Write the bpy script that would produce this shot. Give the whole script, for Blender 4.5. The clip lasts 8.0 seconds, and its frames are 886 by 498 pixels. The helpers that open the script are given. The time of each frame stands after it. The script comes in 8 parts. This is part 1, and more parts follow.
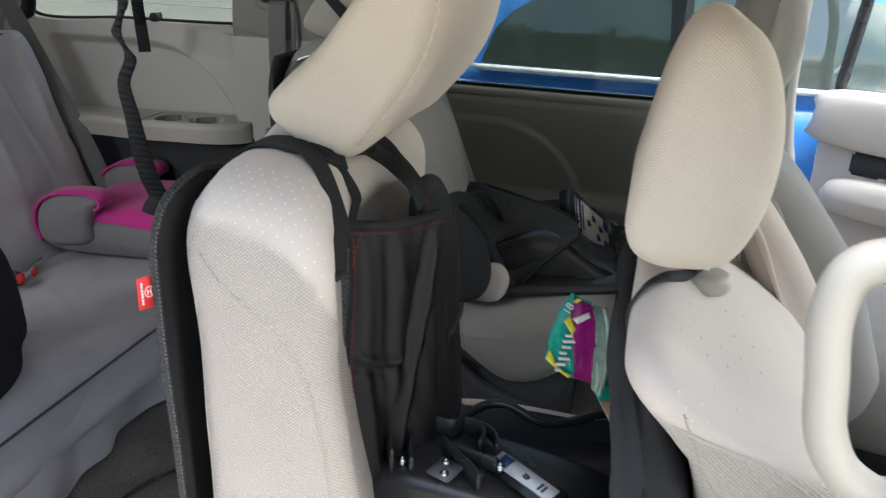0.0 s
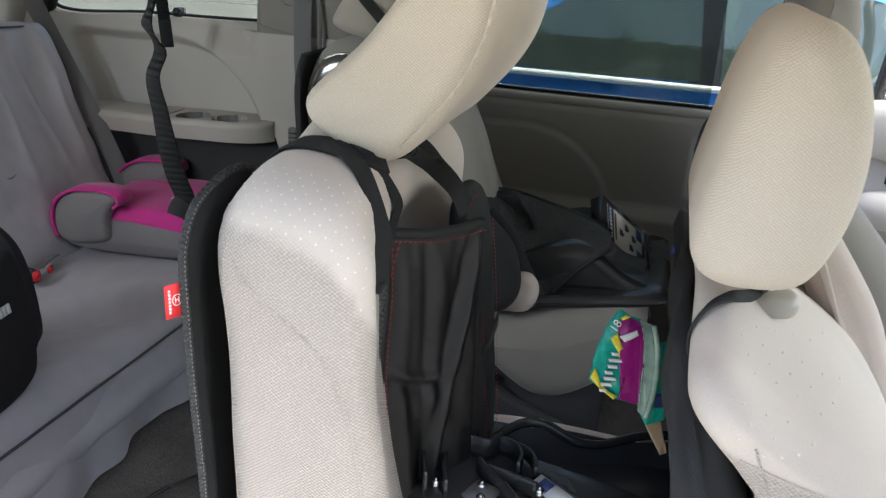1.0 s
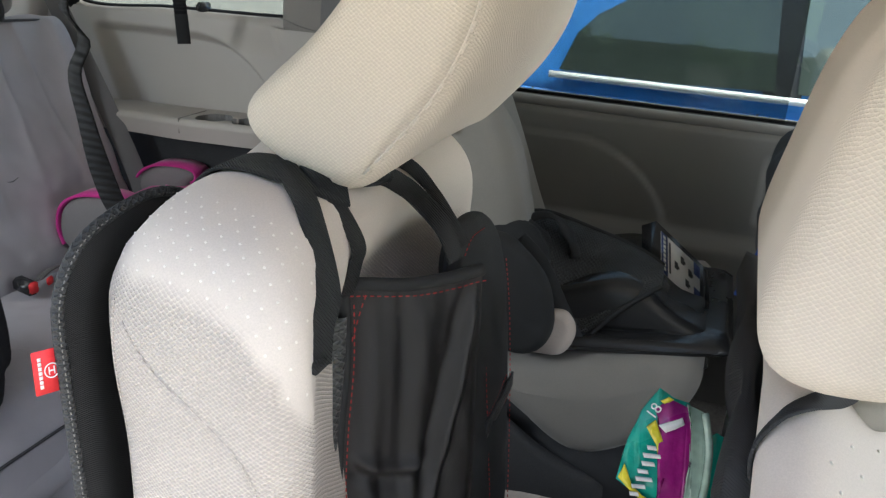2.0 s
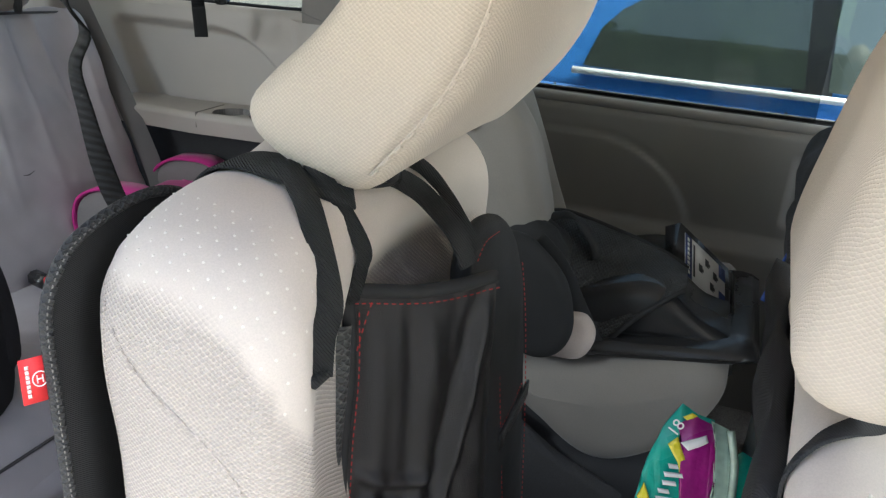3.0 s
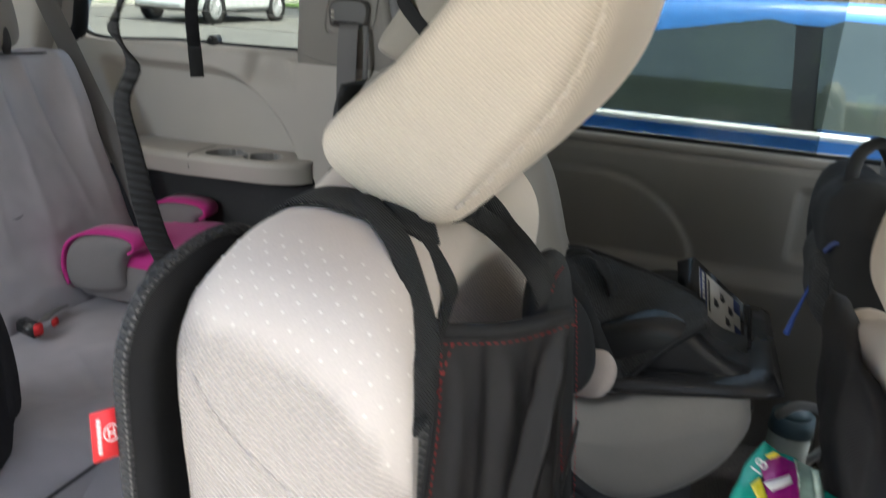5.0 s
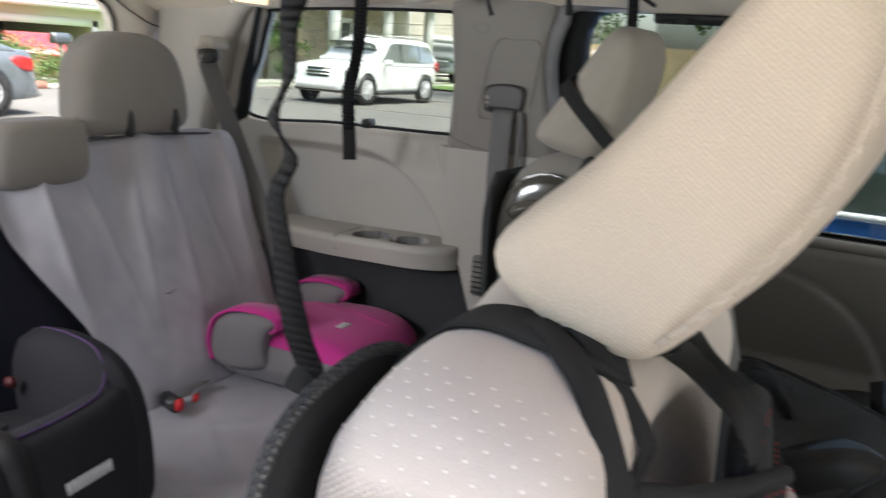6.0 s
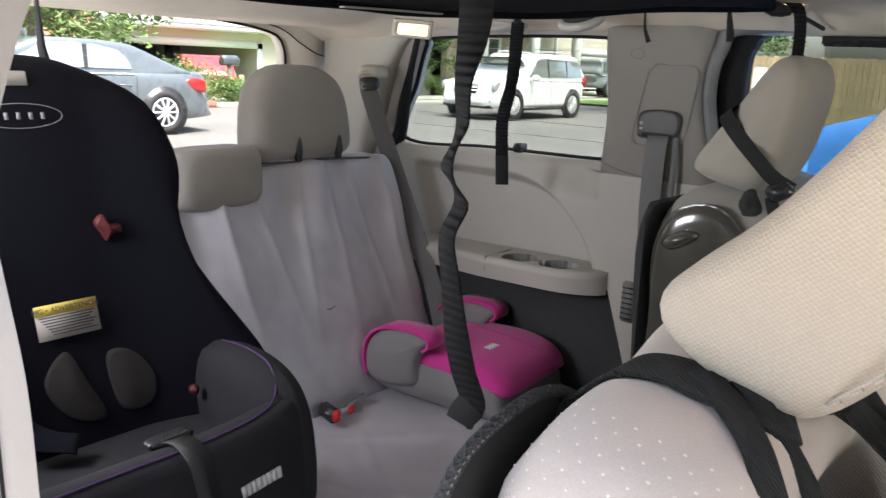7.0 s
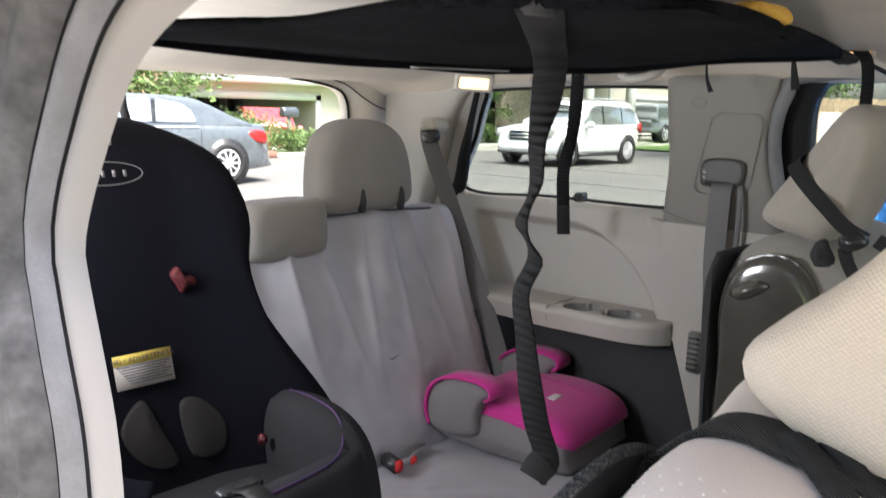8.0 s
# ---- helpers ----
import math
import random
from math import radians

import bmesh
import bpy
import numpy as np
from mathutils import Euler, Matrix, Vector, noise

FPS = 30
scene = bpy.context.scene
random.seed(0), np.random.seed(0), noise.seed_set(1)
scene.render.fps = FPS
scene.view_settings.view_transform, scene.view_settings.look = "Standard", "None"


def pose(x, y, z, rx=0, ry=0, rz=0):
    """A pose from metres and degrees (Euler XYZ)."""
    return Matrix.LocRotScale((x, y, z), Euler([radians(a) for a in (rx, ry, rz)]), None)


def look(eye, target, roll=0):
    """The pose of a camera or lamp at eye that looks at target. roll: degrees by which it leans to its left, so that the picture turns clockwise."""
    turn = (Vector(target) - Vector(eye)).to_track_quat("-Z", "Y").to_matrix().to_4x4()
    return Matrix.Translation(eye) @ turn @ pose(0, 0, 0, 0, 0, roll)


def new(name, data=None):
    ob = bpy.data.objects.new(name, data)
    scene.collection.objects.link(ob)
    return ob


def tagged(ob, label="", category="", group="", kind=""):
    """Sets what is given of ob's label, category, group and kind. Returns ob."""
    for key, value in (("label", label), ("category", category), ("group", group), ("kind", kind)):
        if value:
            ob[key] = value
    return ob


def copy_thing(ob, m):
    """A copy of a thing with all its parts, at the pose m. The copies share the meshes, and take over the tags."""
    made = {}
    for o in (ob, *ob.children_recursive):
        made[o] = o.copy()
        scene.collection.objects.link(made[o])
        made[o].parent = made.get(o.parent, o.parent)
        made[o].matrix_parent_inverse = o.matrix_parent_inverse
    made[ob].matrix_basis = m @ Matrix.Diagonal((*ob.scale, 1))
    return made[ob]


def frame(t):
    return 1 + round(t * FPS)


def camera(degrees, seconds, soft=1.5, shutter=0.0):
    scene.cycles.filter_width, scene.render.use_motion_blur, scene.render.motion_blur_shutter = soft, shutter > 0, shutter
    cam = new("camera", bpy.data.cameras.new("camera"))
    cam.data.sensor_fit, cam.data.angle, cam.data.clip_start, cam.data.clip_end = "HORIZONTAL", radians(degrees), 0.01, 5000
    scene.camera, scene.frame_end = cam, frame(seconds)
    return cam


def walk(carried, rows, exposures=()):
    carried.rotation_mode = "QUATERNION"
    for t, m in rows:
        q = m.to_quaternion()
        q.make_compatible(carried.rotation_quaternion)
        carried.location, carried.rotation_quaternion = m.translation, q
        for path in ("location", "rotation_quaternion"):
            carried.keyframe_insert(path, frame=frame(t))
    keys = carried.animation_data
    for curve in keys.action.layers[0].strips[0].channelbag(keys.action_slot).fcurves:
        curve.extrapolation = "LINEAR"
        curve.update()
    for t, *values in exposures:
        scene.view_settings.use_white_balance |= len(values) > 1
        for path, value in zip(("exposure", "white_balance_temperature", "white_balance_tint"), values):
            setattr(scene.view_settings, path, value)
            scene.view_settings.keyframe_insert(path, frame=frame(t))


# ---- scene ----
cam = camera(57.8, 8.0, soft=1.3, shutter=0.5)
PATH = [
    (0, (0.4339, -1.2076, 1.4264), (-0.0075, 0.6027, 0.6998), 2.54),
    (0.5, (0.3939, -1.1856, 1.4354), (-0.0627, 0.6213, 0.7096), 2.84),
    (1, (0.3879, -1.1666, 1.4134), (-0.0796, 0.6391, 0.6917), 3.54),
    (1.5, (0.3809, -1.0206, 1.3894), (-0.1607, 0.7640, 0.6668), 3.84),
    (2, (0.3929, -0.9526, 1.3834), (-0.2191, 0.8101, 0.6634), 3.84),
    (2.2, (0.3949, -0.9506, 1.3904), (-0.2359, 0.8024, 0.6628), 3.74),
    (3.3, (0.3869, -0.9116, 1.3714), (-0.2738, 0.8252, 0.6319), 3.94),
    (3.5, (0.3899, -0.9116, 1.3664), (-0.2590, 0.8206, 0.6057), 4.04),
    (4, (0.4059, -0.9126, 1.3614), (-0.1991, 0.7988, 0.5216), 3.84),
    (4.2, (0.4009, -0.9246, 1.3604), (-0.1831, 0.7826, 0.4976), 3.84),
    (5.3, (0.2810, -0.9258, 1.3628), (-0.3409, 0.8995, 0.8324), 3.65),
    (5.5, (0.2780, -0.8858, 1.3608), (-0.4018, 0.9282, 0.8636), 4.05),
    (6, (0.2420, -0.8538, 1.3628), (-0.6880, 0.8535, 0.8935), 3.85),
    (6.5, (0.2300, -0.8858, 1.3788), (-0.8893, 0.7052, 0.9144), 3.25),
    (7, (0.2410, -0.8848, 1.3898), (-0.9858, 0.6277, 0.9344), 2.75),
    (7.5, (0.2350, -0.8918, 1.3918), (-1.0574, 0.5682, 0.9467), 1.95),
    (8, (0.2350, -0.9028, 1.3988), (-1.1121, 0.5341, 1.0516), 1.75),
]
walk(cam, [(t, look(eye, target, roll)) for t, eye, target, roll in PATH], exposures=((0, 2.08, 6100, 6), (1.0, 2.16, 6100, 6), (2.0, 2.32, 6100, 6), (4.0, 2.40, 6100, 6), (5.5, 2.36, 6300, 9), (6.5, 2.36, 6300, 13), (8.0, 2.54, 6300, 13)))

# ---- light ----
world = bpy.data.worlds.new("sky")
scene.world = world
world.use_nodes = True
wn = world.node_tree.nodes
sky = wn.new("ShaderNodeTexSky")
sky.sky_type = "NISHITA"
sky.sun_disc = False
SUN_EL, SUN_ROT = radians(70), radians(100)
sky.sun_elevation, sky.sun_rotation = SUN_EL, SUN_ROT
sky.dust_density, sky.air_density = 5.0, 1.0
wn["Background"].inputs[1].default_value = 0.15
world.node_tree.links.new(sky.outputs[0], wn["Background"].inputs[0])

sun = new("sun", bpy.data.lights.new("sun", "SUN"))
sun.data.energy, sun.data.angle, sun.data.color = 2.7, radians(40), (1.0, 0.96, 0.91)
sun_dir = Vector((math.sin(SUN_ROT) * math.cos(SUN_EL), math.cos(SUN_ROT) * math.cos(SUN_EL), math.sin(SUN_EL)))
sun.matrix_world = look(sun_dir * 40, (0, 0, 0))
scene.view_settings.exposure = 2.0


def window_light(name, at, target, w, h, power):
    """The sky's light in an opening of the van that no view shows."""
    lamp = new(name, bpy.data.lights.new(name, "AREA"))
    lamp.data.shape, lamp.data.size, lamp.data.size_y, lamp.data.energy, lamp.data.color = "RECTANGLE", w, h, power, (0.93, 0.97, 1.0)
    lamp.matrix_world = look(at, target)


window_light("windscreen_daylight", (1.72, 0.05, 1.28), (0.6, 0.05, 1.05), 1.3, 0.5, 2.4)
window_light("right_rear_window_daylight", (-1.05, -0.765, 1.31), (-1.05, 0.2, 1.0), 0.55, 0.24, 3.1)


# ---- materials ----
def mat(name, col, rough=0.6, metal=0.0, grain=0.0, gscale=400.0, stain=0.08, sscale=6.0, bump=0.1, weave="", wscale=220.0, wdepth=0.3,
        sheen=0.0, spread=0.0, coat=0.0, spec=0.5, fade=""):
    """A surface with two scales of variation, fine relief and, if asked, a knit, rib or dot weave."""
    m = bpy.data.materials.new(name)
    m.use_nodes = True
    nt = m.node_tree
    n, l = nt.nodes, nt.links
    b = n["Principled BSDF"]
    b.inputs["Roughness"].default_value, b.inputs["Metallic"].default_value = rough, metal
    b.inputs["Sheen Weight"].default_value, b.inputs["Coat Weight"].default_value = sheen, coat
    b.inputs["Specular IOR Level"].default_value = spec
    tc = n.new("ShaderNodeTexCoord")
    big, fine = n.new("ShaderNodeTexNoise"), n.new("ShaderNodeTexNoise")
    big.inputs["Scale"].default_value, fine.inputs["Scale"].default_value = sscale, gscale
    big.inputs["Detail"].default_value, fine.inputs["Detail"].default_value = 4, 2
    l.new(tc.outputs["Object"], big.inputs["Vector"])
    l.new(tc.outputs["Object"], fine.inputs["Vector"])
    def ramp(src, low, high):
        r = n.new("ShaderNodeMapRange")
        r.inputs[1].default_value, r.inputs[2].default_value = 0.3, 0.7
        r.inputs[3].default_value, r.inputs[4].default_value = low, high
        l.new(src, r.inputs[0])
        return r.outputs[0]
    mul = n.new("ShaderNodeMath")
    mul.operation = "MULTIPLY"
    l.new(ramp(big.outputs["Fac"], 1 - stain, 1 + stain), mul.inputs[0])
    l.new(ramp(fine.outputs["Fac"], 1 - grain, 1 + grain), mul.inputs[1])
    value = mul.outputs[0]
    if spread:
        oi = n.new("ShaderNodeObjectInfo")
        m2 = n.new("ShaderNodeMath")
        m2.operation = "MULTIPLY"
        r = n.new("ShaderNodeMapRange")
        r.inputs[3].default_value, r.inputs[4].default_value = 1 - spread, 1 + spread
        l.new(oi.outputs["Random"], r.inputs[0])
        l.new(value, m2.inputs[0])
        l.new(r.outputs[0], m2.inputs[1])
        value = m2.outputs[0]
    height = fine.outputs["Fac"]
    strength = bump
    if weave:
        if weave == "knit":
            w = n.new("ShaderNodeTexVoronoi")
            w.inputs["Scale"].default_value = wscale
            w.voronoi_dimensions = "2D"
            w.inputs["Randomness"].default_value = 0.22
            sp = n.new("ShaderNodeMapping")
            sp.inputs["Rotation"].default_value = (0, 0, radians(45))
            sp.inputs["Scale"].default_value = (0.85, 1.1, 1)
            l.new(tc.outputs["UV"], sp.inputs["Vector"])
            l.new(sp.outputs[0], w.inputs["Vector"])
            height = ramp(w.outputs["Distance"], 0.0, 1.0)
        elif weave == "rib":
            w = n.new("ShaderNodeTexWave")
            w.bands_direction = "Z"
            w.inputs["Scale"].default_value = wscale
            w.inputs["Distortion"].default_value = 0.6
            l.new(tc.outputs["Object"], w.inputs["Vector"])
            height = w.outputs["Fac"]
        elif weave == "diag":
            w = n.new("ShaderNodeTexWave")
            w.bands_direction = "DIAGONAL"
            w.inputs["Scale"].default_value = wscale
            w.inputs["Distortion"].default_value = 1.0
            l.new(tc.outputs["Object"], w.inputs["Vector"])
            height = w.outputs["Fac"]
        strength = wdepth
        m3 = n.new("ShaderNodeMath")
        m3.operation = "MULTIPLY"
        r = n.new("ShaderNodeMapRange")
        r.inputs[3].default_value, r.inputs[4].default_value = 1.0 - wdepth * 0.38, 1.0 + wdepth * 0.16
        l.new(height, r.inputs[0])
        l.new(value, m3.inputs[0])
        l.new(r.outputs[0], m3.inputs[1])
        plain, value = value, m3.outputs[0]
        if fade:
            at, fx = n.new("ShaderNodeAttribute"), n.new("ShaderNodeMix")
            at.attribute_name = fade
            l.new(at.outputs["Fac"], fx.inputs[0])
            l.new(value, fx.inputs[2])
            l.new(plain, fx.inputs[3])
            value = fx.outputs[0]
    mix = n.new("ShaderNodeVectorMath")
    mix.operation = "SCALE"
    mix.inputs[0].default_value = col
    l.new(value, mix.inputs["Scale"])
    l.new(mix.outputs[0], b.inputs["Base Color"])
    rr = n.new("ShaderNodeMath")
    rr.operation = "MULTIPLY"
    rr.inputs[1].default_value = rough
    l.new(ramp(big.outputs["Fac"], 0.88, 1.12), rr.inputs[0])
    l.new(rr.outputs[0], b.inputs["Roughness"])
    bp = n.new("ShaderNodeBump")
    bp.inputs["Strength"].default_value, bp.inputs["Distance"].default_value = strength, 0.002
    l.new(height, bp.inputs["Height"])
    if fade and weave:
        fs_ = n.new("ShaderNodeMapRange")
        fs_.inputs[3].default_value, fs_.inputs[4].default_value = strength, 0.02
        l.new(at.outputs["Fac"], fs_.inputs[0])
        l.new(fs_.outputs[0], bp.inputs["Strength"])
    l.new(bp.outputs[0], b.inputs["Normal"])
    return m


def glass(name, tint, rough=0.0, gloss=1.0):
    """Thin sheet glass: tinted see-through with a clear reflection."""
    m = bpy.data.materials.new(name)
    m.use_nodes = True
    n, l = m.node_tree.nodes, m.node_tree.links
    n.remove(n["Principled BSDF"])
    t, g, mx, fr = n.new("ShaderNodeBsdfTransparent"), n.new("ShaderNodeBsdfGlossy"), n.new("ShaderNodeMixShader"), n.new("ShaderNodeLayerWeight")
    t.inputs[0].default_value = (*tint, 1)
    g.inputs["Roughness"].default_value = rough
    pw, ml = n.new("ShaderNodeMath"), n.new("ShaderNodeMath")
    pw.operation, ml.operation = "POWER", "MULTIPLY_ADD"
    pw.inputs[1].default_value = 5.0
    ml.inputs[1].default_value, ml.inputs[2].default_value = 0.7 * gloss, 0.025 * gloss
    fr.inputs[0].default_value = 0.5
    l.new(fr.outputs["Facing"], pw.inputs[0])
    l.new(pw.outputs[0], ml.inputs[0])
    l.new(ml.outputs[0], mx.inputs[0])
    l.new(t.outputs[0], mx.inputs[1])
    l.new(g.outputs[0], mx.inputs[2])
    l.new(mx.outputs[0], n["Material Output"].inputs[0])
    return m


def glow(name, col, power):
    m = bpy.data.materials.new(name)
    m.use_nodes = True
    b = m.node_tree.nodes["Principled BSDF"]
    b.inputs["Base Color"].default_value = (*col, 1)
    b.inputs["Emission Color"].default_value = (*col, 1)
    b.inputs["Emission Strength"].default_value = power
    return m


BEIGE_KNIT = mat("beige_knit", (0.595, 0.522, 0.455), 0.92, grain=0.05, gscale=900, weave="knit", wscale=350, wdepth=0.72, stain=0.05, sheen=0.15, fade="pile")
CREAM_KNIT = mat("cream_knit", (0.625, 0.545, 0.455), 0.92, weave="knit", wscale=420, wdepth=0.33, stain=0.06, sheen=0.15)
BEIGE_VELOUR = mat("beige_velour", (0.52, 0.44, 0.385), 0.95, grain=0.08, gscale=900, stain=0.07, sscale=14, sheen=0.2)
# Darker copies of the beige seat cloth; colour holds the far seats' shade.
SHADED_BEIGE = mat("grey_velour", (0.235, 0.215, 0.192), 0.95, grain=0.07, gscale=900, stain=0.06, sscale=12, sheen=0.15)
SHADE_VELOUR = mat("shaded_headrest_velour", (0.30, 0.268, 0.228), 0.95, grain=0.07, gscale=900, stain=0.06, sscale=12, sheen=0.15)
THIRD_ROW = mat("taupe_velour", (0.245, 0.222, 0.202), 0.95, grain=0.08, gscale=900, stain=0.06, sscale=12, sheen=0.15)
DOT = mat("pale_stitch_dot", (0.74, 0.68, 0.60), 0.6)
TRIM = mat("greige_trim_plastic", (0.40, 0.372, 0.335), 0.55, grain=0.04, gscale=1500, bump=0.18, stain=0.04)
# Same greige trim, darkened: the pillar's shade is put into its colour.
SHADED_TRIM = mat("shaded_pillar_trim", (0.215, 0.198, 0.18), 0.75, grain=0.06, gscale=1300, bump=0.2, stain=0.05)
TRIM_DARK = mat("grey_door_plastic", (0.185, 0.175, 0.16), 0.6, grain=0.05, gscale=1500, bump=0.2, stain=0.05)
TRIM_LIGHT = mat("ivory_trim_plastic", (0.44, 0.405, 0.35), 0.5, grain=0.03, gscale=1200, bump=0.12, stain=0.04)
CHARCOAL = mat("charcoal_carpet_trim", (0.032, 0.032, 0.034), 0.95, grain=0.3, gscale=700, bump=0.4)
HEADLINER = mat("headliner_cloth", (0.64, 0.575, 0.485), 0.95, grain=0.06, gscale=1100, bump=0.15)
CARPET = mat("floor_carpet", (0.14, 0.128, 0.116), 1.0, grain=0.45, gscale=380, bump=0.6, stain=0.25, sscale=9)
COVER = mat("grey_cover_nylon", (0.425, 0.405, 0.438), 0.50, grain=0.06, gscale=1400, bump=0.12, stain=0.08, sscale=9, sheen=0.15)
COVER_HEM = mat("cover_hem_tape", (0.085, 0.083, 0.09), 0.7, weave="rib", wscale=300)
BELT = mat("grey_belt_webbing", (0.145, 0.141, 0.14), 0.7, weave="diag", wscale=220, wdepth=0.3)
WEB = mat("black_webbing", (0.011, 0.011, 0.012), 0.7, weave="diag", wscale=210, wdepth=0.8, spec=0.5)
RIBBED = mat("black_ribbed_webbing", (0.0085, 0.0085, 0.0095), 0.8, weave="rib", wscale=40, wdepth=0.75, spec=0.2)
WEB_WIDE = mat("black_wide_webbing", (0.013, 0.013, 0.014), 0.65, weave="diag", wscale=210, wdepth=0.9)
BLACK_CLOTH = mat("black_cloth", (0.018, 0.018, 0.0185), 0.85, weave="diag", wscale=380, wdepth=0.25, stain=0.15, sscale=11)
BLACK_VINYL = mat("black_vinyl_cloth", (0.0145, 0.0130, 0.0130), 0.34, grain=0.3, gscale=1400, bump=0.5, stain=0.15, sscale=14)
BLACK_MESH = mat("black_mesh_cloth", (0.050, 0.050, 0.050), 0.75, weave="knit", wscale=230, wdepth=1.0)
BLACK_PLASTIC = mat("black_plastic", (0.026, 0.026, 0.027), 0.26, grain=0.1, gscale=1200, bump=0.08)
CARSEAT = mat("navy_black_seat_cloth", (0.0050, 0.0050, 0.0085), 0.95, spec=0.12, grain=0.2, gscale=800, bump=0.3)
CARSEAT_GREY = mat("dark_grey_seat_cloth", (0.022, 0.0205, 0.023), 0.95, spec=0.2, grain=0.2, gscale=800, bump=0.3)
GUSSET = mat("grey_gusset_mesh", (0.13, 0.13, 0.125), 0.7, weave="knit", wscale=190, wdepth=1.6)
ORGANIZER = mat("charcoal_organizer_cloth", (0.025, 0.024, 0.025), 0.9, weave="diag", wscale=200, wdepth=0.3, stain=0.12)
RED = mat("red_label_cloth", (0.68, 0.025, 0.03), 0.6, grain=0.05)
RED_THREAD = mat("red_thread", (0.42, 0.03, 0.028), 0.7)
PURPLE = mat("purple_piping", (0.05, 0.018, 0.08), 0.7)
PINK = mat("magenta_cloth", (0.52, 0.024, 0.24), 0.9, grain=0.08, gscale=900, sheen=0.2)
BOOST_GREY = mat("booster_grey_cloth", (0.20, 0.185, 0.19), 0.9, grain=0.08, gscale=900)
WHITE = mat("white_print", (0.78, 0.77, 0.75), 0.5, grain=0.03)
PAPER = mat("label_paper", (0.66, 0.65, 0.64), 0.45, stain=0.04)
PRINT = mat("dark_print", (0.05, 0.05, 0.055), 0.6)
NAVY = mat("label_navy", (0.03, 0.05, 0.16), 0.5)
METAL = mat("bright_steel", (0.6, 0.6, 0.6), 0.25, metal=1.0)
# Chrome strip whose pale colour stands in for the sky it reflects.
PALE_CHROME = mat("sky_pale_chrome", (0.80, 0.80, 0.80), 0.5, metal=0.25)
CHROME = mat("chrome_trim", (0.80, 0.80, 0.80), 0.35, metal=1.0)
RUBBER = mat("grey_door_rubber", (0.135, 0.132, 0.135), 0.55, grain=0.06, gscale=300, stain=0.2, sscale=20)
BLACK_RUBBER = mat("black_rubber", (0.012, 0.012, 0.013), 0.8, spec=0.2)
NET = mat("black_net_cloth", (0.0035, 0.0035, 0.0045), 0.95, grain=0.5, gscale=260, bump=0.5, stain=0.4, sscale=8, spec=0.06)
CAR_GREY = mat("dirty_grey_paint", (0.060, 0.058, 0.057), 0.5, grain=0.3, gscale=60, stain=0.5, sscale=14, spec=0.25)
DOOR_EDGE = mat("greige_door_edge_plastic", (0.245, 0.228, 0.21), 0.6, grain=0.04, gscale=1200, bump=0.15, stain=0.06)
GLASS = glass("clear_glass", (0.93, 0.96, 0.94))
REAR_GLASS = glass("rear_glass", (0.91, 0.915, 0.885))
QUARTER_GLASS = glass("quarter_glass", (0.62, 0.65, 0.61))
TINT = glass("privacy_glass", (0.72, 0.76, 0.73))
MESH_SHADE = glass("shade_mesh", (0.64, 0.65, 0.64), rough=0.6, gloss=0.2)


# ---- builders ----
KNITS = ("beige_knit", "cream_knit", "black_mesh_cloth", "grey_gusset_mesh")
from mathutils.bvhtree import BVHTree


def part(name, bm, material, parent=None, label="", flat=False):
    """Links a bmesh as one mesh object, under a parent if given."""
    me = bpy.data.meshes.new(name)
    bmesh.ops.recalc_face_normals(bm, faces=bm.faces)
    if material.name in KNITS:
        # flat cloth mapping: sides by (x, z), front and rear by (y, slope), top by (y, x)
        uv = bm.loops.layers.uv.new("cloth")
        for f in bm.faces:
            a = [abs(k) for k in f.normal]
            for lp in f.loops:
                p = lp.vert.co
                lp[uv].uv = (p.x, p.z) if a[1] > 0.62 else ((p.y, p.z * 1.08 + p.x * 0.4) if a[0] > 0.45 else (p.y, p.x))
    for f in bm.faces:
        f.smooth = not flat
    bm.to_mesh(me)
    bm.free()
    me.materials.append(material)
    ob = new(name, me)
    ob.parent = parent
    if label:
        tagged(ob, label)
    return ob


def thing(name, label, category, at=(0, 0, 0), group="", kind=""):
    ob = new(name)
    ob.location = at
    ob.empty_display_size = 0.05
    bpy.context.view_layer.update()
    return tagged(ob, label, category, group, kind)


def hang(parent, *obs):
    """Parents obs while they keep their place in the world."""
    for o in obs:
        o.parent = parent
        o.matrix_parent_inverse = Matrix.Translation(-Vector(parent.location))


def spline(pts, n, closed=True):
    """Catmull-Rom through pts, n samples, evenly spaced along the curve."""
    p = np.array(pts, float)
    k = len(p)
    dense = []
    for i in range(k if closed else k - 1):
        a, b, c, d = (p[(i - 1) % k], p[i], p[(i + 1) % k], p[(i + 2) % k]) if closed else (p[max(i - 1, 0)], p[i], p[i + 1], p[min(i + 2, k - 1)])
        for s in np.linspace(0, 1, 12, endpoint=False):
            dense.append(0.5 * (2 * b + (c - a) * s + (2 * a - 5 * b + 4 * c - d) * s * s + (3 * b - a - 3 * c + d) * s ** 3))
    if closed:
        dense.append(dense[0])
    else:
        dense.append(p[-1])
    dense = np.array(dense)
    seg = np.linalg.norm(np.diff(dense, axis=0), axis=1)
    acc = np.concatenate([[0], np.cumsum(seg)])
    t = np.linspace(0, acc[-1], n, endpoint=not closed)
    return np.stack([np.interp(t, acc, dense[:, j]) for j in range(p.shape[1])], 1)


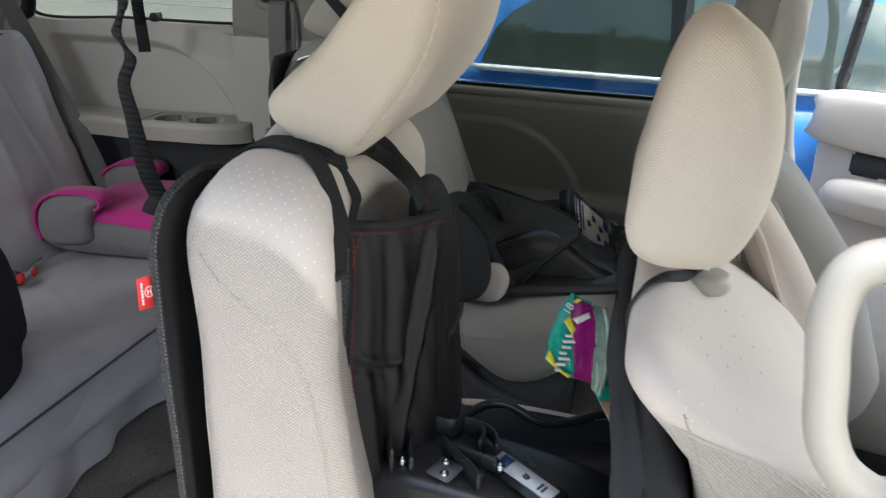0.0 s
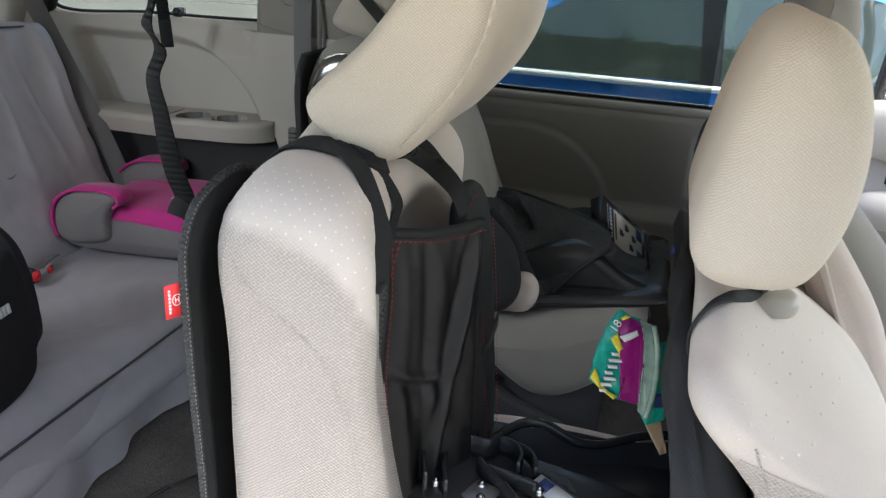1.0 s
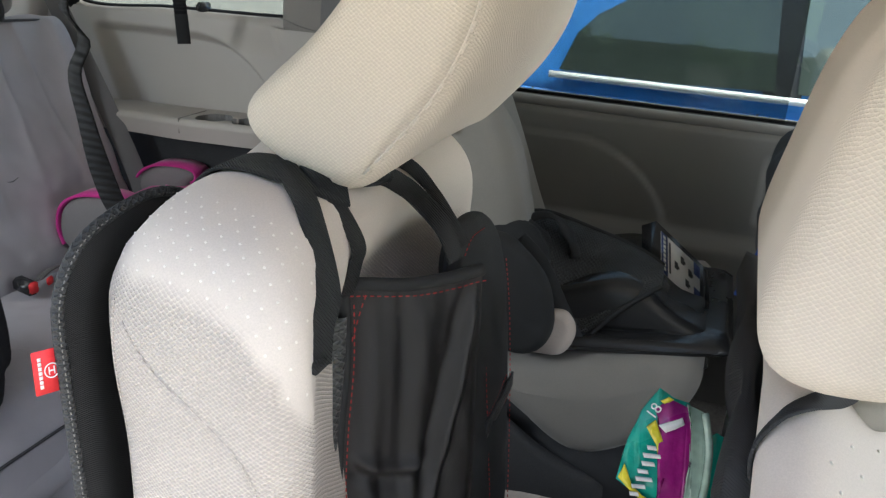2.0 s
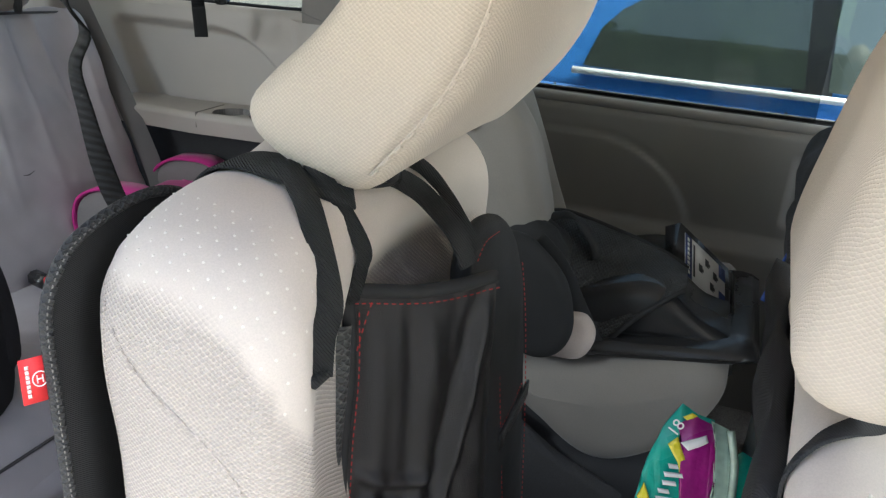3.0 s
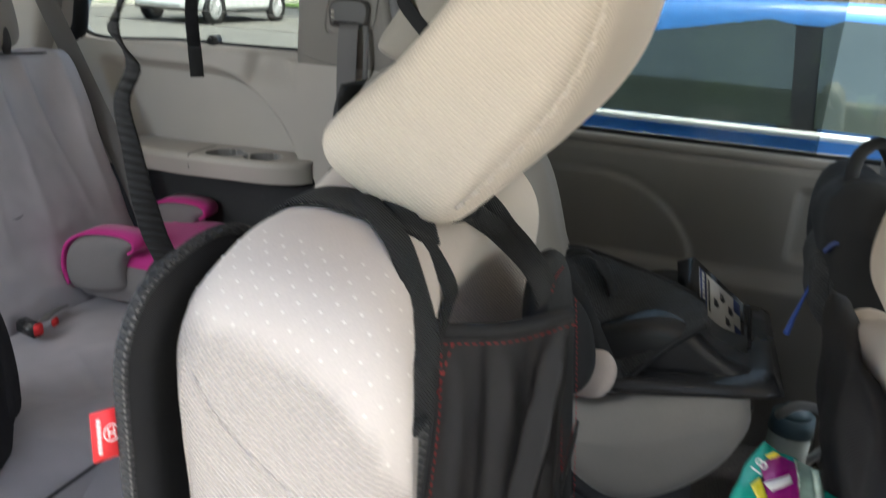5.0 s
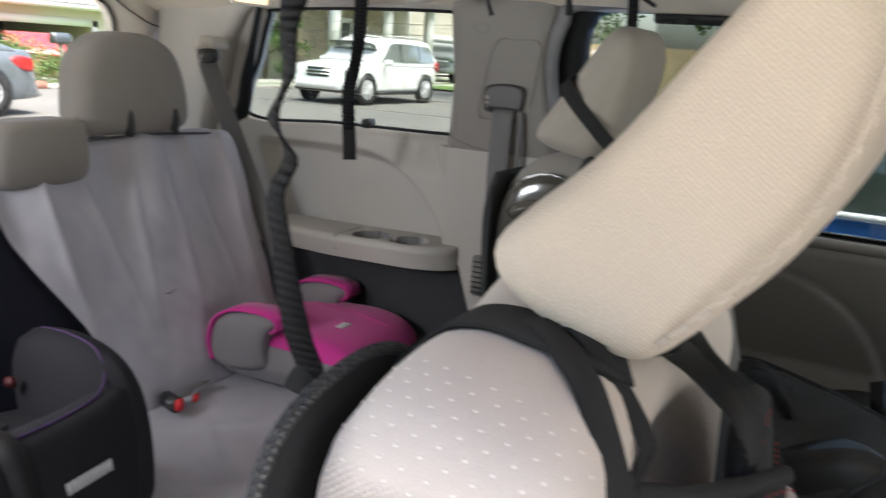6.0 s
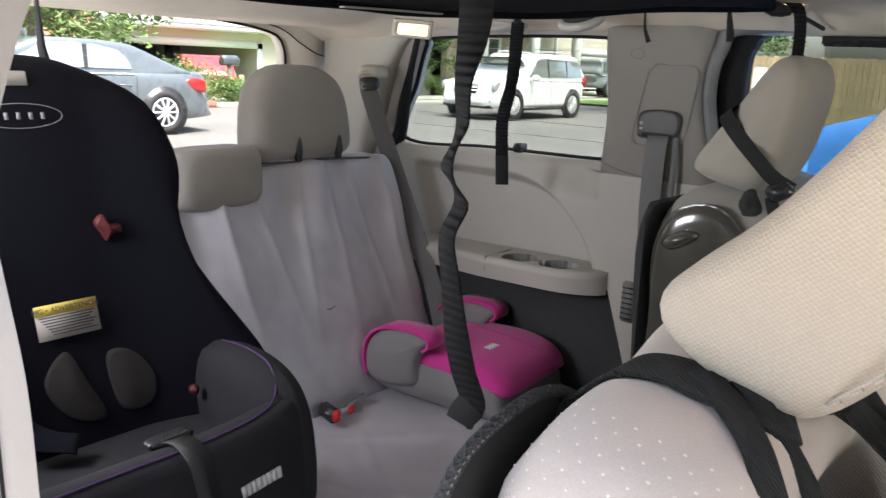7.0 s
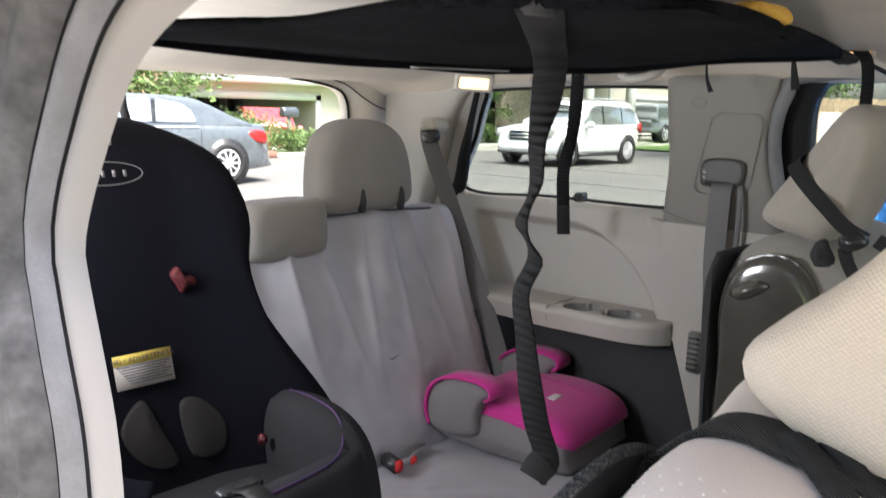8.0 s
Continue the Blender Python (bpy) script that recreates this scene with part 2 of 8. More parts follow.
def loft(bm, rings, cap=True):
    """Quads between rings of equal length; caps close through a middle vertex."""
    rows = [[bm.verts.new(v) for v in r] for r in rings]
    n = len(rows[0])
    for a, b in zip(rows, rows[1:]):
        for i in range(n):
            bm.faces.new((a[i], a[(i + 1) % n], b[(i + 1) % n], b[i]))
    if cap:
        for r, flip in ((rows[0], True), (rows[-1], False)):
            c = bm.verts.new(sum((v.co for v in r), Vector()) / n)
            for i in range(n):
                bm.faces.new((r[(i + 1) % n], r[i], c) if flip else (r[i], r[(i + 1) % n], c))
    return bm


def inset(loop, d):
    """A closed outline moved inward by d in small, smoothed steps, so that tight ends don't fold over."""
    q = loop.copy()
    k = max(1, int(abs(d) / 0.003))
    for _ in range(k):
        t = np.roll(q, -1, 0) - np.roll(q, 1, 0)
        nor = np.stack([t[:, 1], -t[:, 0]], 1)
        nor /= np.linalg.norm(nor, axis=1)[:, None] + 1e-9
        area = (q[:, 0] * np.roll(q[:, 1], -1) - np.roll(q[:, 0], -1) * q[:, 1]).sum()
        if area < 0:
            nor = -nor
        q = q - nor * d / k
        for _ in range(4):
            q = 0.5 * q + 0.25 * (np.roll(q, 1, 0) + np.roll(q, -1, 0))
    return q


def drawn_in(loop, d):
    """A closed, roughly convex outline shrunk by d along its two main axes."""
    c = (loop.max(0) + loop.min(0)) / 2
    w, ax = np.linalg.eigh(np.cov((loop - c).T))
    q = (loop - c) @ ax
    m = (q.max(0) + q.min(0)) / 2
    half = (q.max(0) - q.min(0)) / 2
    return c + ((q - m) * (1 - d / half) + m) @ ax.T


def pillow(profile, w0, w1, r=0.04, n=56, bulge=0.006, axis="y", warp=None, levels=5, mid=5, caps=4, convex=False):
    """A padded form: a closed outline lofted from w0 to w1 along an axis, its ends rounded by r and slightly puffed."""
    base = spline(profile, n)
    ends = []
    for i in range(levels):
        a = (i / (levels - 1)) * math.pi / 2
        ends.append((r * (1 - math.cos(a)), (drawn_in if convex else inset)(base, r * (1 - math.sin(a))) if i < levels - 1 else base))
    first = ends[0][1]
    c = first.mean(0)
    rows = []
    for k in range(caps):
        f = (k + 0.5) / (caps + 0.5)
        rows.append((w0 - bulge * (1 - f * f), c + (first - c) * f))
    rows += [(w0 + d, q) for d, q in ends]
    for i in range(1, mid):
        rows.append((w0 + r + (w1 - w0 - 2 * r) * i / mid, base))
    rows += [(w1 - d, q) for d, q in ends[::-1]]
    for k in range(caps)[::-1]:
        f = (k + 0.5) / (caps + 0.5)
        rows.append((w1 + bulge * (1 - f * f), c + (first - c) * f))
    rings = []
    for w, q in rows:
        ring = []
        for a, b in q:
            v = {"y": (a, w, b), "x": (w, a, b), "z": (a, b, w)}[axis]
            ring.append(Vector(warp(Vector(v))) if warp else Vector(v))
        rings.append(ring)
    return loft(bmesh.new(), rings)


def box(x0, x1, y0, y1, z0, z1, bevel=0.004, seg=2):
    bm = bmesh.new()
    bmesh.ops.create_cube(bm, size=1)
    for v in bm.verts:
        v.co = Vector(((x0 + x1) / 2 + v.co.x * (x1 - x0), (y0 + y1) / 2 + v.co.y * (y1 - y0), (z0 + z1) / 2 + v.co.z * (z1 - z0)))
    if bevel:
        bmesh.ops.bevel(bm, geom=list(bm.edges), offset=bevel, segments=seg, affect="EDGES")
    return bm


def tube(pts, r, n=12, smooth=True, samples=None, closed=False, flatten=1.0):
    """A round bar along pts; r may be a list."""
    p = spline(pts, samples or max(8, len(pts) * 6), closed) if smooth else np.array(pts, float)
    k = len(p)
    rad = np.interp(np.linspace(0, 1, k), np.linspace(0, 1, len(r)), r) if isinstance(r, (list, tuple)) else np.full(k, r)
    rings = []
    up = Vector((0.01, 0.02, 1))
    for i in range(k):
        t = Vector(p[(i + 1) % k] - p[i - 1]) if closed else Vector(p[min(i + 1, k - 1)] - p[max(i - 1, 0)])
        t.normalize()
        a = t.cross(up)
        if a.length < 1e-3:
            a = t.cross(Vector((1, 0, 0)))
        a.normalize()
        b = a.cross(t)
        up = b
        rings.append([Vector(p[i]) + (a * math.cos(2 * math.pi * j / n) + b * flatten * math.sin(2 * math.pi * j / n)) * rad[i] for j in range(n)])
    if closed:
        return loft(bmesh.new(), rings + [rings[0]], cap=False)
    return loft(bmesh.new(), rings)


def ribbon(pts, width, thick=0.0016, side=(0, 1, 0), samples=None, twist=None, wave=0.0):
    """A strap along pts whose width lies along side (turned by twist degrees on its way)."""
    p = spline(pts, samples or len(pts) * 8, False)
    k = len(p)
    rings = []
    for i in range(k):
        t = Vector(p[min(i + 1, k - 1)] - p[max(i - 1, 0)]).normalized()
        s = Vector(side if not isinstance(side, list) else tuple(np.array([np.interp(i / (k - 1), np.linspace(0, 1, len(side)), [q[j] for q in side]) for j in range(3)])))
        s = (s - t * s.dot(t)).normalized()
        if twist:
            s = Matrix.Rotation(radians(np.interp(i / (k - 1), np.linspace(0, 1, len(twist)), twist)), 3, t) @ s
        u = t.cross(s)
        c = Vector(p[i])
        w, h = width / 2, thick / 2
        rings.append([c + s * a + u * b for a, b in ((-w, -h * 0.4), (-w * 0.96, -h), (w * 0.96, -h), (w, -h * 0.4), (w, h * 0.4), (w * 0.96, h), (-w * 0.96, h), (-w, h * 0.4))])
    return loft(bmesh.new(), rings)


def plate(outline, y0, y1, hole=None, n=64, axis="y", bev=0.0, round_outer=True):
    """A panel of even thickness with a rounded outline and, if given, an opening right through it."""
    o = spline(outline, n) if round_outer else polyline(outline, n)
    bm = bmesh.new()
    def put(q, w):
        return [bm.verts.new({"y": (a, w, b), "x": (w, a, b), "z": (a, b, w)}[axis]) for a, b in q]
    if hole is None:
        a, b = put(o, y0), put(o, y1)
        for i in range(n):
            bm.faces.new((a[i], a[(i + 1) % n], b[(i + 1) % n], b[i]))
        bm.faces.new(a)
        bm.faces.new(b)
        return bm
    h = polyline(hole, 1200) if len(hole) < 6 else spline(hole, 1200)
    # each outer point looks at the opening's edge under its own angle
    c = (h.max(0) + h.min(0)) / 2
    ang = lambda q: np.arctan2(q[:, 1] - c[1], q[:, 0] - c[0])
    first = np.argsort(ang(h))
    h = np.stack([np.interp(ang(o), ang(h)[first], h[first, j], period=2 * math.pi) for j in range(2)], 1)
    oa, ob_, ha, hb = put(o, y0), put(o, y1), put(h, y0), put(h, y1)
    for i in range(n):
        j = (i + 1) % n
        bm.faces.new((oa[i], oa[j], ob_[j], ob_[i]))
        bm.faces.new((ha[i], ha[j], hb[j], hb[i]))
        bm.faces.new((oa[i], oa[j], ha[j], ha[i]))
        bm.faces.new((ob_[i], ob_[j], hb[j], hb[i]))
    return bm


def polyline(pts, n):
    p = np.array(list(pts) + [pts[0]], float)
    seg = np.linalg.norm(np.diff(p, axis=0), axis=1)
    acc = np.concatenate([[0], np.cumsum(seg)])
    t = np.linspace(0, acc[-1], n, endpoint=False)
    # keep the true corners
    for a in acc[:-1]:
        t[np.argmin(np.abs(t - a))] = a
    return np.stack([np.interp(t, acc, p[:, j]) for j in range(2)], 1)


def cyl(a, b, r, n=20, r2=None):
    return tube([a, tuple((np.array(a) + np.array(b)) / 2), b], [r, r if r2 is None else (r + r2) / 2, r if r2 is None else r2], n, smooth=False)


def merge(*bms):
    out = bmesh.new()
    for b in bms:
        me = bpy.data.meshes.new("t")
        b.to_mesh(me)
        b.free()
        out.from_mesh(me)
        bpy.data.meshes.remove(me)
    return out


def place(bm, m):
    bm.transform(m)
    return bm


def dashes(pts, length=0.004, gap=0.0025, r=0.0006, closed=False):
    """A row of stitches along pts, as small thread loops."""
    total = float(np.linalg.norm(np.diff(spline(pts, 60, closed), axis=0), axis=1).sum())
    k = max(2, int(total / (length + gap)))
    p = spline(pts, k * 2, closed)
    bm = bmesh.new()
    for i in range(0, 2 * k - 1, 2):
        a, b = Vector(p[i]), Vector(p[i + 1])
        t = (b - a).normalized()
        s = t.orthogonal().normalized()
        u = t.cross(s)
        ring = [[bm.verts.new(c + (s * math.cos(q) + u * math.sin(q)) * r) for q in (0.8, 2.4, 3.9, 5.5)] for c in (a, b)]
        for j in range(4):
            bm.faces.new((ring[0][j], ring[0][(j + 1) % 4], ring[1][(j + 1) % 4], ring[1][j]))
    return bm


def wavy(bm, amp, scale, seed=0.0, axis=None):
    """Pushes a surface in and out by a soft noise, as cloth or worn padding lies."""
    bm.normal_update()
    for v in bm.verts:
        d = noise.noise(v.co * scale + Vector((seed, seed * 2, 0))) * amp
        v.co += (v.normal if axis is None else Vector(axis)) * d
    return bm


# ---- the van: floor, ceiling, walls ----
def structure(ob, label, category):
    return tagged(ob, label, category, kind="structure")


def grid_surface(nu, nv, f):
    """A sheet of nu by nv quads from f(u, v), u and v in 0..1."""
    bm = bmesh.new()
    vs = [[bm.verts.new(f(i / nu, j / nv)) for j in range(nv + 1)] for i in range(nu + 1)]
    for i in range(nu):
        for j in range(nv):
            bm.faces.new((vs[i][j], vs[i + 1][j], vs[i + 1][j + 1], vs[i][j + 1]))
    return bm


def step(a, b, x):
    s = min(1.0, max(0.0, (x - a) / (b - a)))
    return s * s * (3 - 2 * s)


FLOOR = 0.42
structure(part("floor", wavy(grid_surface(90, 50, lambda u, v: Vector((-1.7 + 3.6 * u, -0.78 + 1.62 * v, FLOOR - 0.002))), 0.004, 9), CARPET), "worn grey-brown carpet floor of a minivan", "floor")
structure(part("floor_pan", box(-1.75, 1.95, -0.86, 0.92, 0.28, 0.414, 0.01), BLACK_PLASTIC), "dark underside of the minivan's floor", "floor")


def headliner(u, v):
    x, y = -1.62 + 3.4 * u, -0.74 + 1.56 * v
    edge = step(0.78, 1.0, abs(2 * v - 1))
    rear = step(0.62, 1.0, max(0.0, (-1.0 - x) / 0.62 + 0.38))
    return Vector((x, y, 1.515 - 0.045 * edge - 0.05 * rear))


roof = grid_surface(80, 60, headliner)
geom = bmesh.ops.extrude_face_region(roof, geom=list(roof.faces))
for v in [e for e in geom["geom"] if isinstance(e, bmesh.types.BMVert)]:
    v.co.z += 0.05
structure(part("ceiling", roof, HEADLINER), "beige cloth headliner with rounded edges", "ceiling")

# left rear quarter: window opening, recessed panel, shelf with cup holders
WIN = [(-1.31, 1.172), (-1.275, 1.33), (-1.245, 1.43), (-1.22, 1.452), (-0.95, 1.463), (-0.70, 1.464), (-0.645, 1.455), (-0.634, 1.43), (-0.642, 1.22), (-0.652, 1.187), (-0.69, 1.177), (-1.0, 1.173)]
wall_left = structure(part("wall_left", plate([(-1.56, 1.135), (-1.56, 1.50), (-1.0, 1.51), (-0.60, 1.51), (-0.60, 1.135), (-1.0, 1.135)], 0.795, 0.86, WIN, 160, round_outer=False), TRIM, flat=False), "greige moulded plastic quarter trim round a rear side window", "wall")


def quarter(u, v):
    """Side trim that sweeps out to the pillar round a recess with a swept rear-to-front edge."""
    x = -1.57 + 1.185 * u
    low = 0.892 - 0.35 * min(1.0, max(0.0, (x + 0.59) / 0.12))
    z = low + (1.160 - low) * v
    sx, sz = max(0.0, (x + 0.93) / 0.30), max(0.0, (z - 0.90) / 0.225)
    slope = math.hypot(2.2 * sx ** 1.2 / 0.30, 1.6 * sz ** 0.6 / 0.225) + 1.0
    d = (1 - sx ** 2.2 - sz ** 1.6) / slope
    left = -1.15 - 0.40 * (z - 0.92)
    ins = step(-0.004, 0.024, d) * step(left - 0.02, left + 0.03, x)
    outer = 0.790 - 0.0395 * max(step(-1.0, -0.66, x) * step(1.168, 1.08, z), step(-0.70, -0.635, x))
    return Vector((x, outer + (0.824 - outer) * ins, z))


part("recessed_panel", grid_surface(180, 70, quarter), TRIM, wall_left)


def shelf(u, v):
    x = -1.20 + 0.608 * u
    e = min(1.0, max(0.0, (x + 0.725) / 0.135))
    lip = 0.672 + 0.085 * (1 - math.sqrt(1 - e * e)) + 0.014 * step(-0.88, -1.05, x)
    z0 = 0.922 + 0.012 * step(-1.1, -0.6, x)
    run = 0.815 - lip
    total = run + 0.048
    s = v * total
    r = 0.016
    if s < run - r:
        y, z = 0.815 - s, z0
        for cx in (-0.821, -0.713):
            # vertices close to the cup's rim snap onto it, so that its wall is round and upright
            d = math.hypot(x - cx, y - 0.727)
            if d < 0.0455:
                z = z0 - 0.045
                if d > 0.041:
                    x, y = cx + (x - cx) * 0.0450 / d, 0.727 + (y - 0.727) * 0.0450 / d
            elif d < 0.0500:
                x, y = cx + (x - cx) * 0.0458 / d, 0.727 + (y - 0.727) * 0.0458 / d
        if abs(x + 0.767) < 0.014 and abs(y - 0.727) < 0.012 and z > z0 - 0.01:
            z = z0 - 0.02
    elif s < run + r * 0.57:
        a = (s - run + r) / (r * 1.57) * math.pi / 2
        y, z = lip + r - r * math.sin(a), z0 - r + r * math.cos(a)
    else:
        y, z = lip + 0.22 * (s - run - r * 0.57), z0 - r - (s - run - r * 0.57)
    return Vector((x, y, z))


shelf_part = part("armrest_shelf", grid_surface(220, 72, shelf), TRIM, wall_left, "plastic shelf with two round cup holders")
shelf_part.data.materials.append(mat("grey_cup_liner", (0.17, 0.165, 0.16), 0.6, grain=0.05, gscale=900))
for f in shelf_part.data.polygons:
    q = f.center
    if q.z < 0.921 and q.y > 0.68 and min(math.hypot(q.x + 0.821, q.y - 0.727), math.hypot(q.x + 0.713, q.y - 0.727), abs(q.x + 0.767) + 2 * abs(q.y - 0.727)) < 0.046:
        f.material_index = 1
part("shelf_joint", box(-0.8892, -0.8882, 0.6735, 0.79, 0.89, 0.9285, 0), TRIM_DARK, shelf_part)
part("backing", box(-0.80, -0.32, 0.845, 0.87, 0.40, 1.16, 0.0), TRIM_DARK, wall_left)
part("lower_carpet_panel", plate([(-1.72, 0.40), (-1.72, 0.875), (-1.1, 0.875), (-0.56, 0.895), (-0.50, 0.82), (-0.44, 0.40)], 0.772, 0.80, n=80, round_outer=False), CHARCOAL, wall_left, "charcoal carpeted lower side panel")
part("vent_grille", box(-0.548, -0.515, 0.738, 0.752, 0.83, 0.925, 0.004), TRIM_DARK, wall_left)
for k in range(7):
    part("vent_slot", box(-0.545, -0.519, 0.734, 0.7385, 0.838 + k * 0.012, 0.841 + k * 0.012, 0), BLACK_PLASTIC, wall_left)

win1 = thing("window_1", "rear side window with black rubber edge and fine heater lines", "window", (-0.95, 0.84, 1.3), kind="structure")
pane = part("pane", plate([(a * 1.0, b) for a, b in WIN], 0.838, 0.842, n=120), QUARTER_GLASS, flat=True)
pane.visible_shadow = False
seal = part("rubber_seal", tube([(a, 0.833, b) for a, b in WIN], 0.0075, 8, closed=True, samples=140), BLACK_RUBBER)
clip = part("window_latch", merge(box(-0.913, -0.893, 0.80, 0.835, 1.172, 1.197, 0.003), box(-0.909, -0.897, 0.79, 0.80, 1.178, 1.192, 0.002)), BLACK_PLASTIC)
wires = [part("heater_line", tube([(-1.28, 0.836, z), (-0.95, 0.836, z + 0.003), (-0.65, 0.836, z + 0.004)], 0.0005, 4, samples=6), TRIM_DARK) for z in (1.215, 1.25, 1.40, 1.425)]
post = part("black_post", tube([(-1.315, 0.80, 1.165), (-1.29, 0.79, 1.20), (-1.27, 0.785, 1.30), (-1.235, 0.785, 1.45)], [0.02, 0.018, 0.010, 0.008], 10), BLACK_RUBBER)
hang(win1, pane, seal, clip, post, *wires)

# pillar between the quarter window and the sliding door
pillar = structure(part("pillar_left", pillow([(-0.65, 1.52), (-0.64, 1.30), (-0.650, 1.17), (-0.635, 1.10), (-0.605, 0.95), (-0.572, 0.87), (-0.53, 0.78), (-0.45, 0.42), (-0.30, 0.42), (-0.33, 0.8), (-0.365, 1.12), (-0.405, 1.25), (-0.43, 1.36), (-0.425, 1.52)], 0.755, 0.88, r=0.022, n=90, bulge=0.0), SHADED_TRIM), "greige plastic pillar trim with seat belt cover", "pillar")
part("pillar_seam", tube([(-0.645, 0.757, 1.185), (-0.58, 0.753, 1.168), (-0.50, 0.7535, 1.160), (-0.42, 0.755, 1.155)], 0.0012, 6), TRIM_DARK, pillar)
part("belt_cover", pillow([(-0.535, 1.40), (-0.49, 1.403), (-0.435, 1.40), (-0.437, 1.33), (-0.448, 1.255), (-0.46, 1.24), (-0.545, 1.232), (-0.565, 1.245), (-0.556, 1.32)], 0.7532, 0.77, r=0.0015, n=60, bulge=0.0), SHADED_TRIM, pillar, "slim seat belt guide cover")
part("cover_gap", tube([(a, 0.7505, b) for a, b in ((-0.541, 1.395), (-0.548, 1.36), (-0.559, 1.30), (-0.568, 1.243), (-0.552, 1.232))], 0.0009, 6, samples=40), TRIM_DARK, pillar)
part("cover_gap", tube([(a, 0.7505, b) for a, b in ((-0.433, 1.395), (-0.436, 1.34), (-0.446, 1.26))], [0.0006, 0.0009, 0.0007], 6, samples=30), TRIM_DARK, pillar)
guide = part("belt_guide", pillow([(-0.545, 1.305), (-0.465, 1.307), (-0.458, 1.27), (-0.47, 1.252), (-0.54, 1.248), (-0.553, 1.262)], 0.7405, 0.756, r=0.006, n=36, bulge=0.0), mat("dark_greige_plastic", (0.055, 0.05, 0.046), 0.5, grain=0.04, gscale=1200), pillar, "dark plastic seat belt slot")
part("slot", box(-0.540, -0.468, 0.7385, 0.742, 1.252, 1.262, 0.002), BLACK_PLASTIC, guide)
part("guide_mark", box(-0.546, -0.538, 0.7385, 0.7412, 1.276, 1.284, 0.001), TRIM_LIGHT, guide)
part("guide_mark", box(-0.546, -0.538, 0.7385, 0.7412, 1.266, 1.272, 0.001), TRIM_LIGHT, guide)
part("airbag_badge", tube([(-0.575 + 0.016 * math.cos(a), 0.7545, 1.425 + 0.011 * math.sin(a)) for a in np.linspace(0, 6.28, 12, endpoint=False)], 0.0008, 5, closed=True, samples=30), TRIM_DARK, pillar)
belt2 = tagged(part("seat_belt", ribbon([(-0.500, 0.739, 1.256), (-0.498, 0.728, 1.22), (-0.490, 0.71, 1.10), (-0.47, 0.69, 0.95), (-0.44, 0.66, 0.62)], 0.047, 0.0016, side=(1, 0, 0)), BELT), "grey webbing seat belt hanging on the pillar", "seat belt")
part("belt_return", ribbon([(-0.462, 0.742, 1.256), (-0.456, 0.735, 1.20), (-0.450, 0.72, 1.05)], 0.012, 0.0016, side=(1, 0.3, 0)), BELT, belt2)

# left sliding door
DOORWIN = [(-0.335, 1.10), (-0.355, 1.25), (-0.365, 1.40), (-0.35, 1.455), (-0.30, 1.475), (0.1, 1.480), (0.55, 1.482), (0.60, 1.47), (0.615, 1.42), (0.625, 1.20), (0.63, 1.10), (0.60, 1.075), (0.2, 1.071), (-0.31, 1.073)]
door_left = thing("door_1", "grey plastic sliding door with mesh-shaded window", "door", (0.1, 0.82, 0.45), kind="structure")
dpanel = part("door_frame", plate([(-0.43, 1.06), (-0.44, 1.30), (-0.44, 1.52), (0.1, 1.525), (0.66, 1.525), (0.70, 1.3), (0.70, 1.055), (0.1, 1.06)], 0.815, 0.87, DOORWIN, 180, round_outer=False), BLACK_RUBBER)


def door_skin(u, v):
    x, z = -0.43 + 1.13 * u, 0.405 + 0.667 * v
    y = 0.79 + 0.006 * math.sin(3 * u)
    # swept arc between the upper pad and the lower half
    top = 1.0 if x < 0.06 else 0.80 + 0.20 * max(0.0, 1 - ((x - 0.06) / 0.24) ** 2) ** 0.55
    pad = step(0.0, 0.010, top - z) * step(0.815, 0.835, z)
    y -= 0.007 * pad
    y += 0.004 * math.exp(-((top - z) / 0.004) ** 2) * step(0.82, 0.84, z)
    # raised pull area at the front edge
    grip = step(0.475, 0.487, x) * step(1.012, 1.002, z) * step(0.86, 0.87, z)
    y += 0.018 * grip
    # dark arm ledge
    y -= 0.045 * step(0.83, 0.80, z) * step(0.44, 0.70, z)
    y += 0.03 * step(1.040, 1.072, z)
    return Vector((x, y, z))


skin = part("door_trim", grid_surface(150, 90, door_skin), TRIM_DARK)
sill = part("window_ledge", tube([(-0.42, 0.812, 1.061), (0.1, 0.812, 1.060), (0.69, 0.812, 1.061)], 0.012, 10), TRIM_DARK)
beltline = part("window_weatherstrip", box(-0.35, 0.63, 0.832, 0.842, 1.064, 1.077, 0.002), BLACK_RUBBER)
brightline = part("outer_trim_strip", box(-0.35, 0.64, 0.866, 0.876, 1.066, 1.074, 0.002), TRIM_LIGHT)
dglass = part("pane", plate(DOORWIN, 0.846, 0.850, n=120), TINT, flat=True)
dglass.visible_shadow = False
dseal = part("door_seal", tube([(-0.345, 0.79, 0.9), (-0.365, 0.79, 1.10), (-0.40, 0.785, 1.25), (-0.42, 0.785, 1.36), (-0.40, 0.785, 1.45), (-0.34, 0.785, 1.487), (0.1, 0.785, 1.495), (0.62, 0.785, 1.495)], 0.016, 10, samples=70), RUBBER)
hang(door_left, dpanel, skin, sill, beltline, brightline, dglass, dseal)
shade = thing("window_shade", "dark see-through mesh sun shade on the sliding door window", "sun shade", (0.13, 0.81, 1.07))
smesh = part("mesh_panel", box(-0.215, 0.497, 0.8245, 0.8255, 1.068, 1.47, 0), MESH_SHADE)
sbar = part("top_rail", box(-0.22, 0.48, 0.81, 0.828, 1.452, 1.482, 0.004), BLACK_PLASTIC)
stab = part("pull_tab", merge(box(0.11, 0.135, 0.804, 0.814, 1.458, 1.47, 0.003)), TRIM_LIGHT)
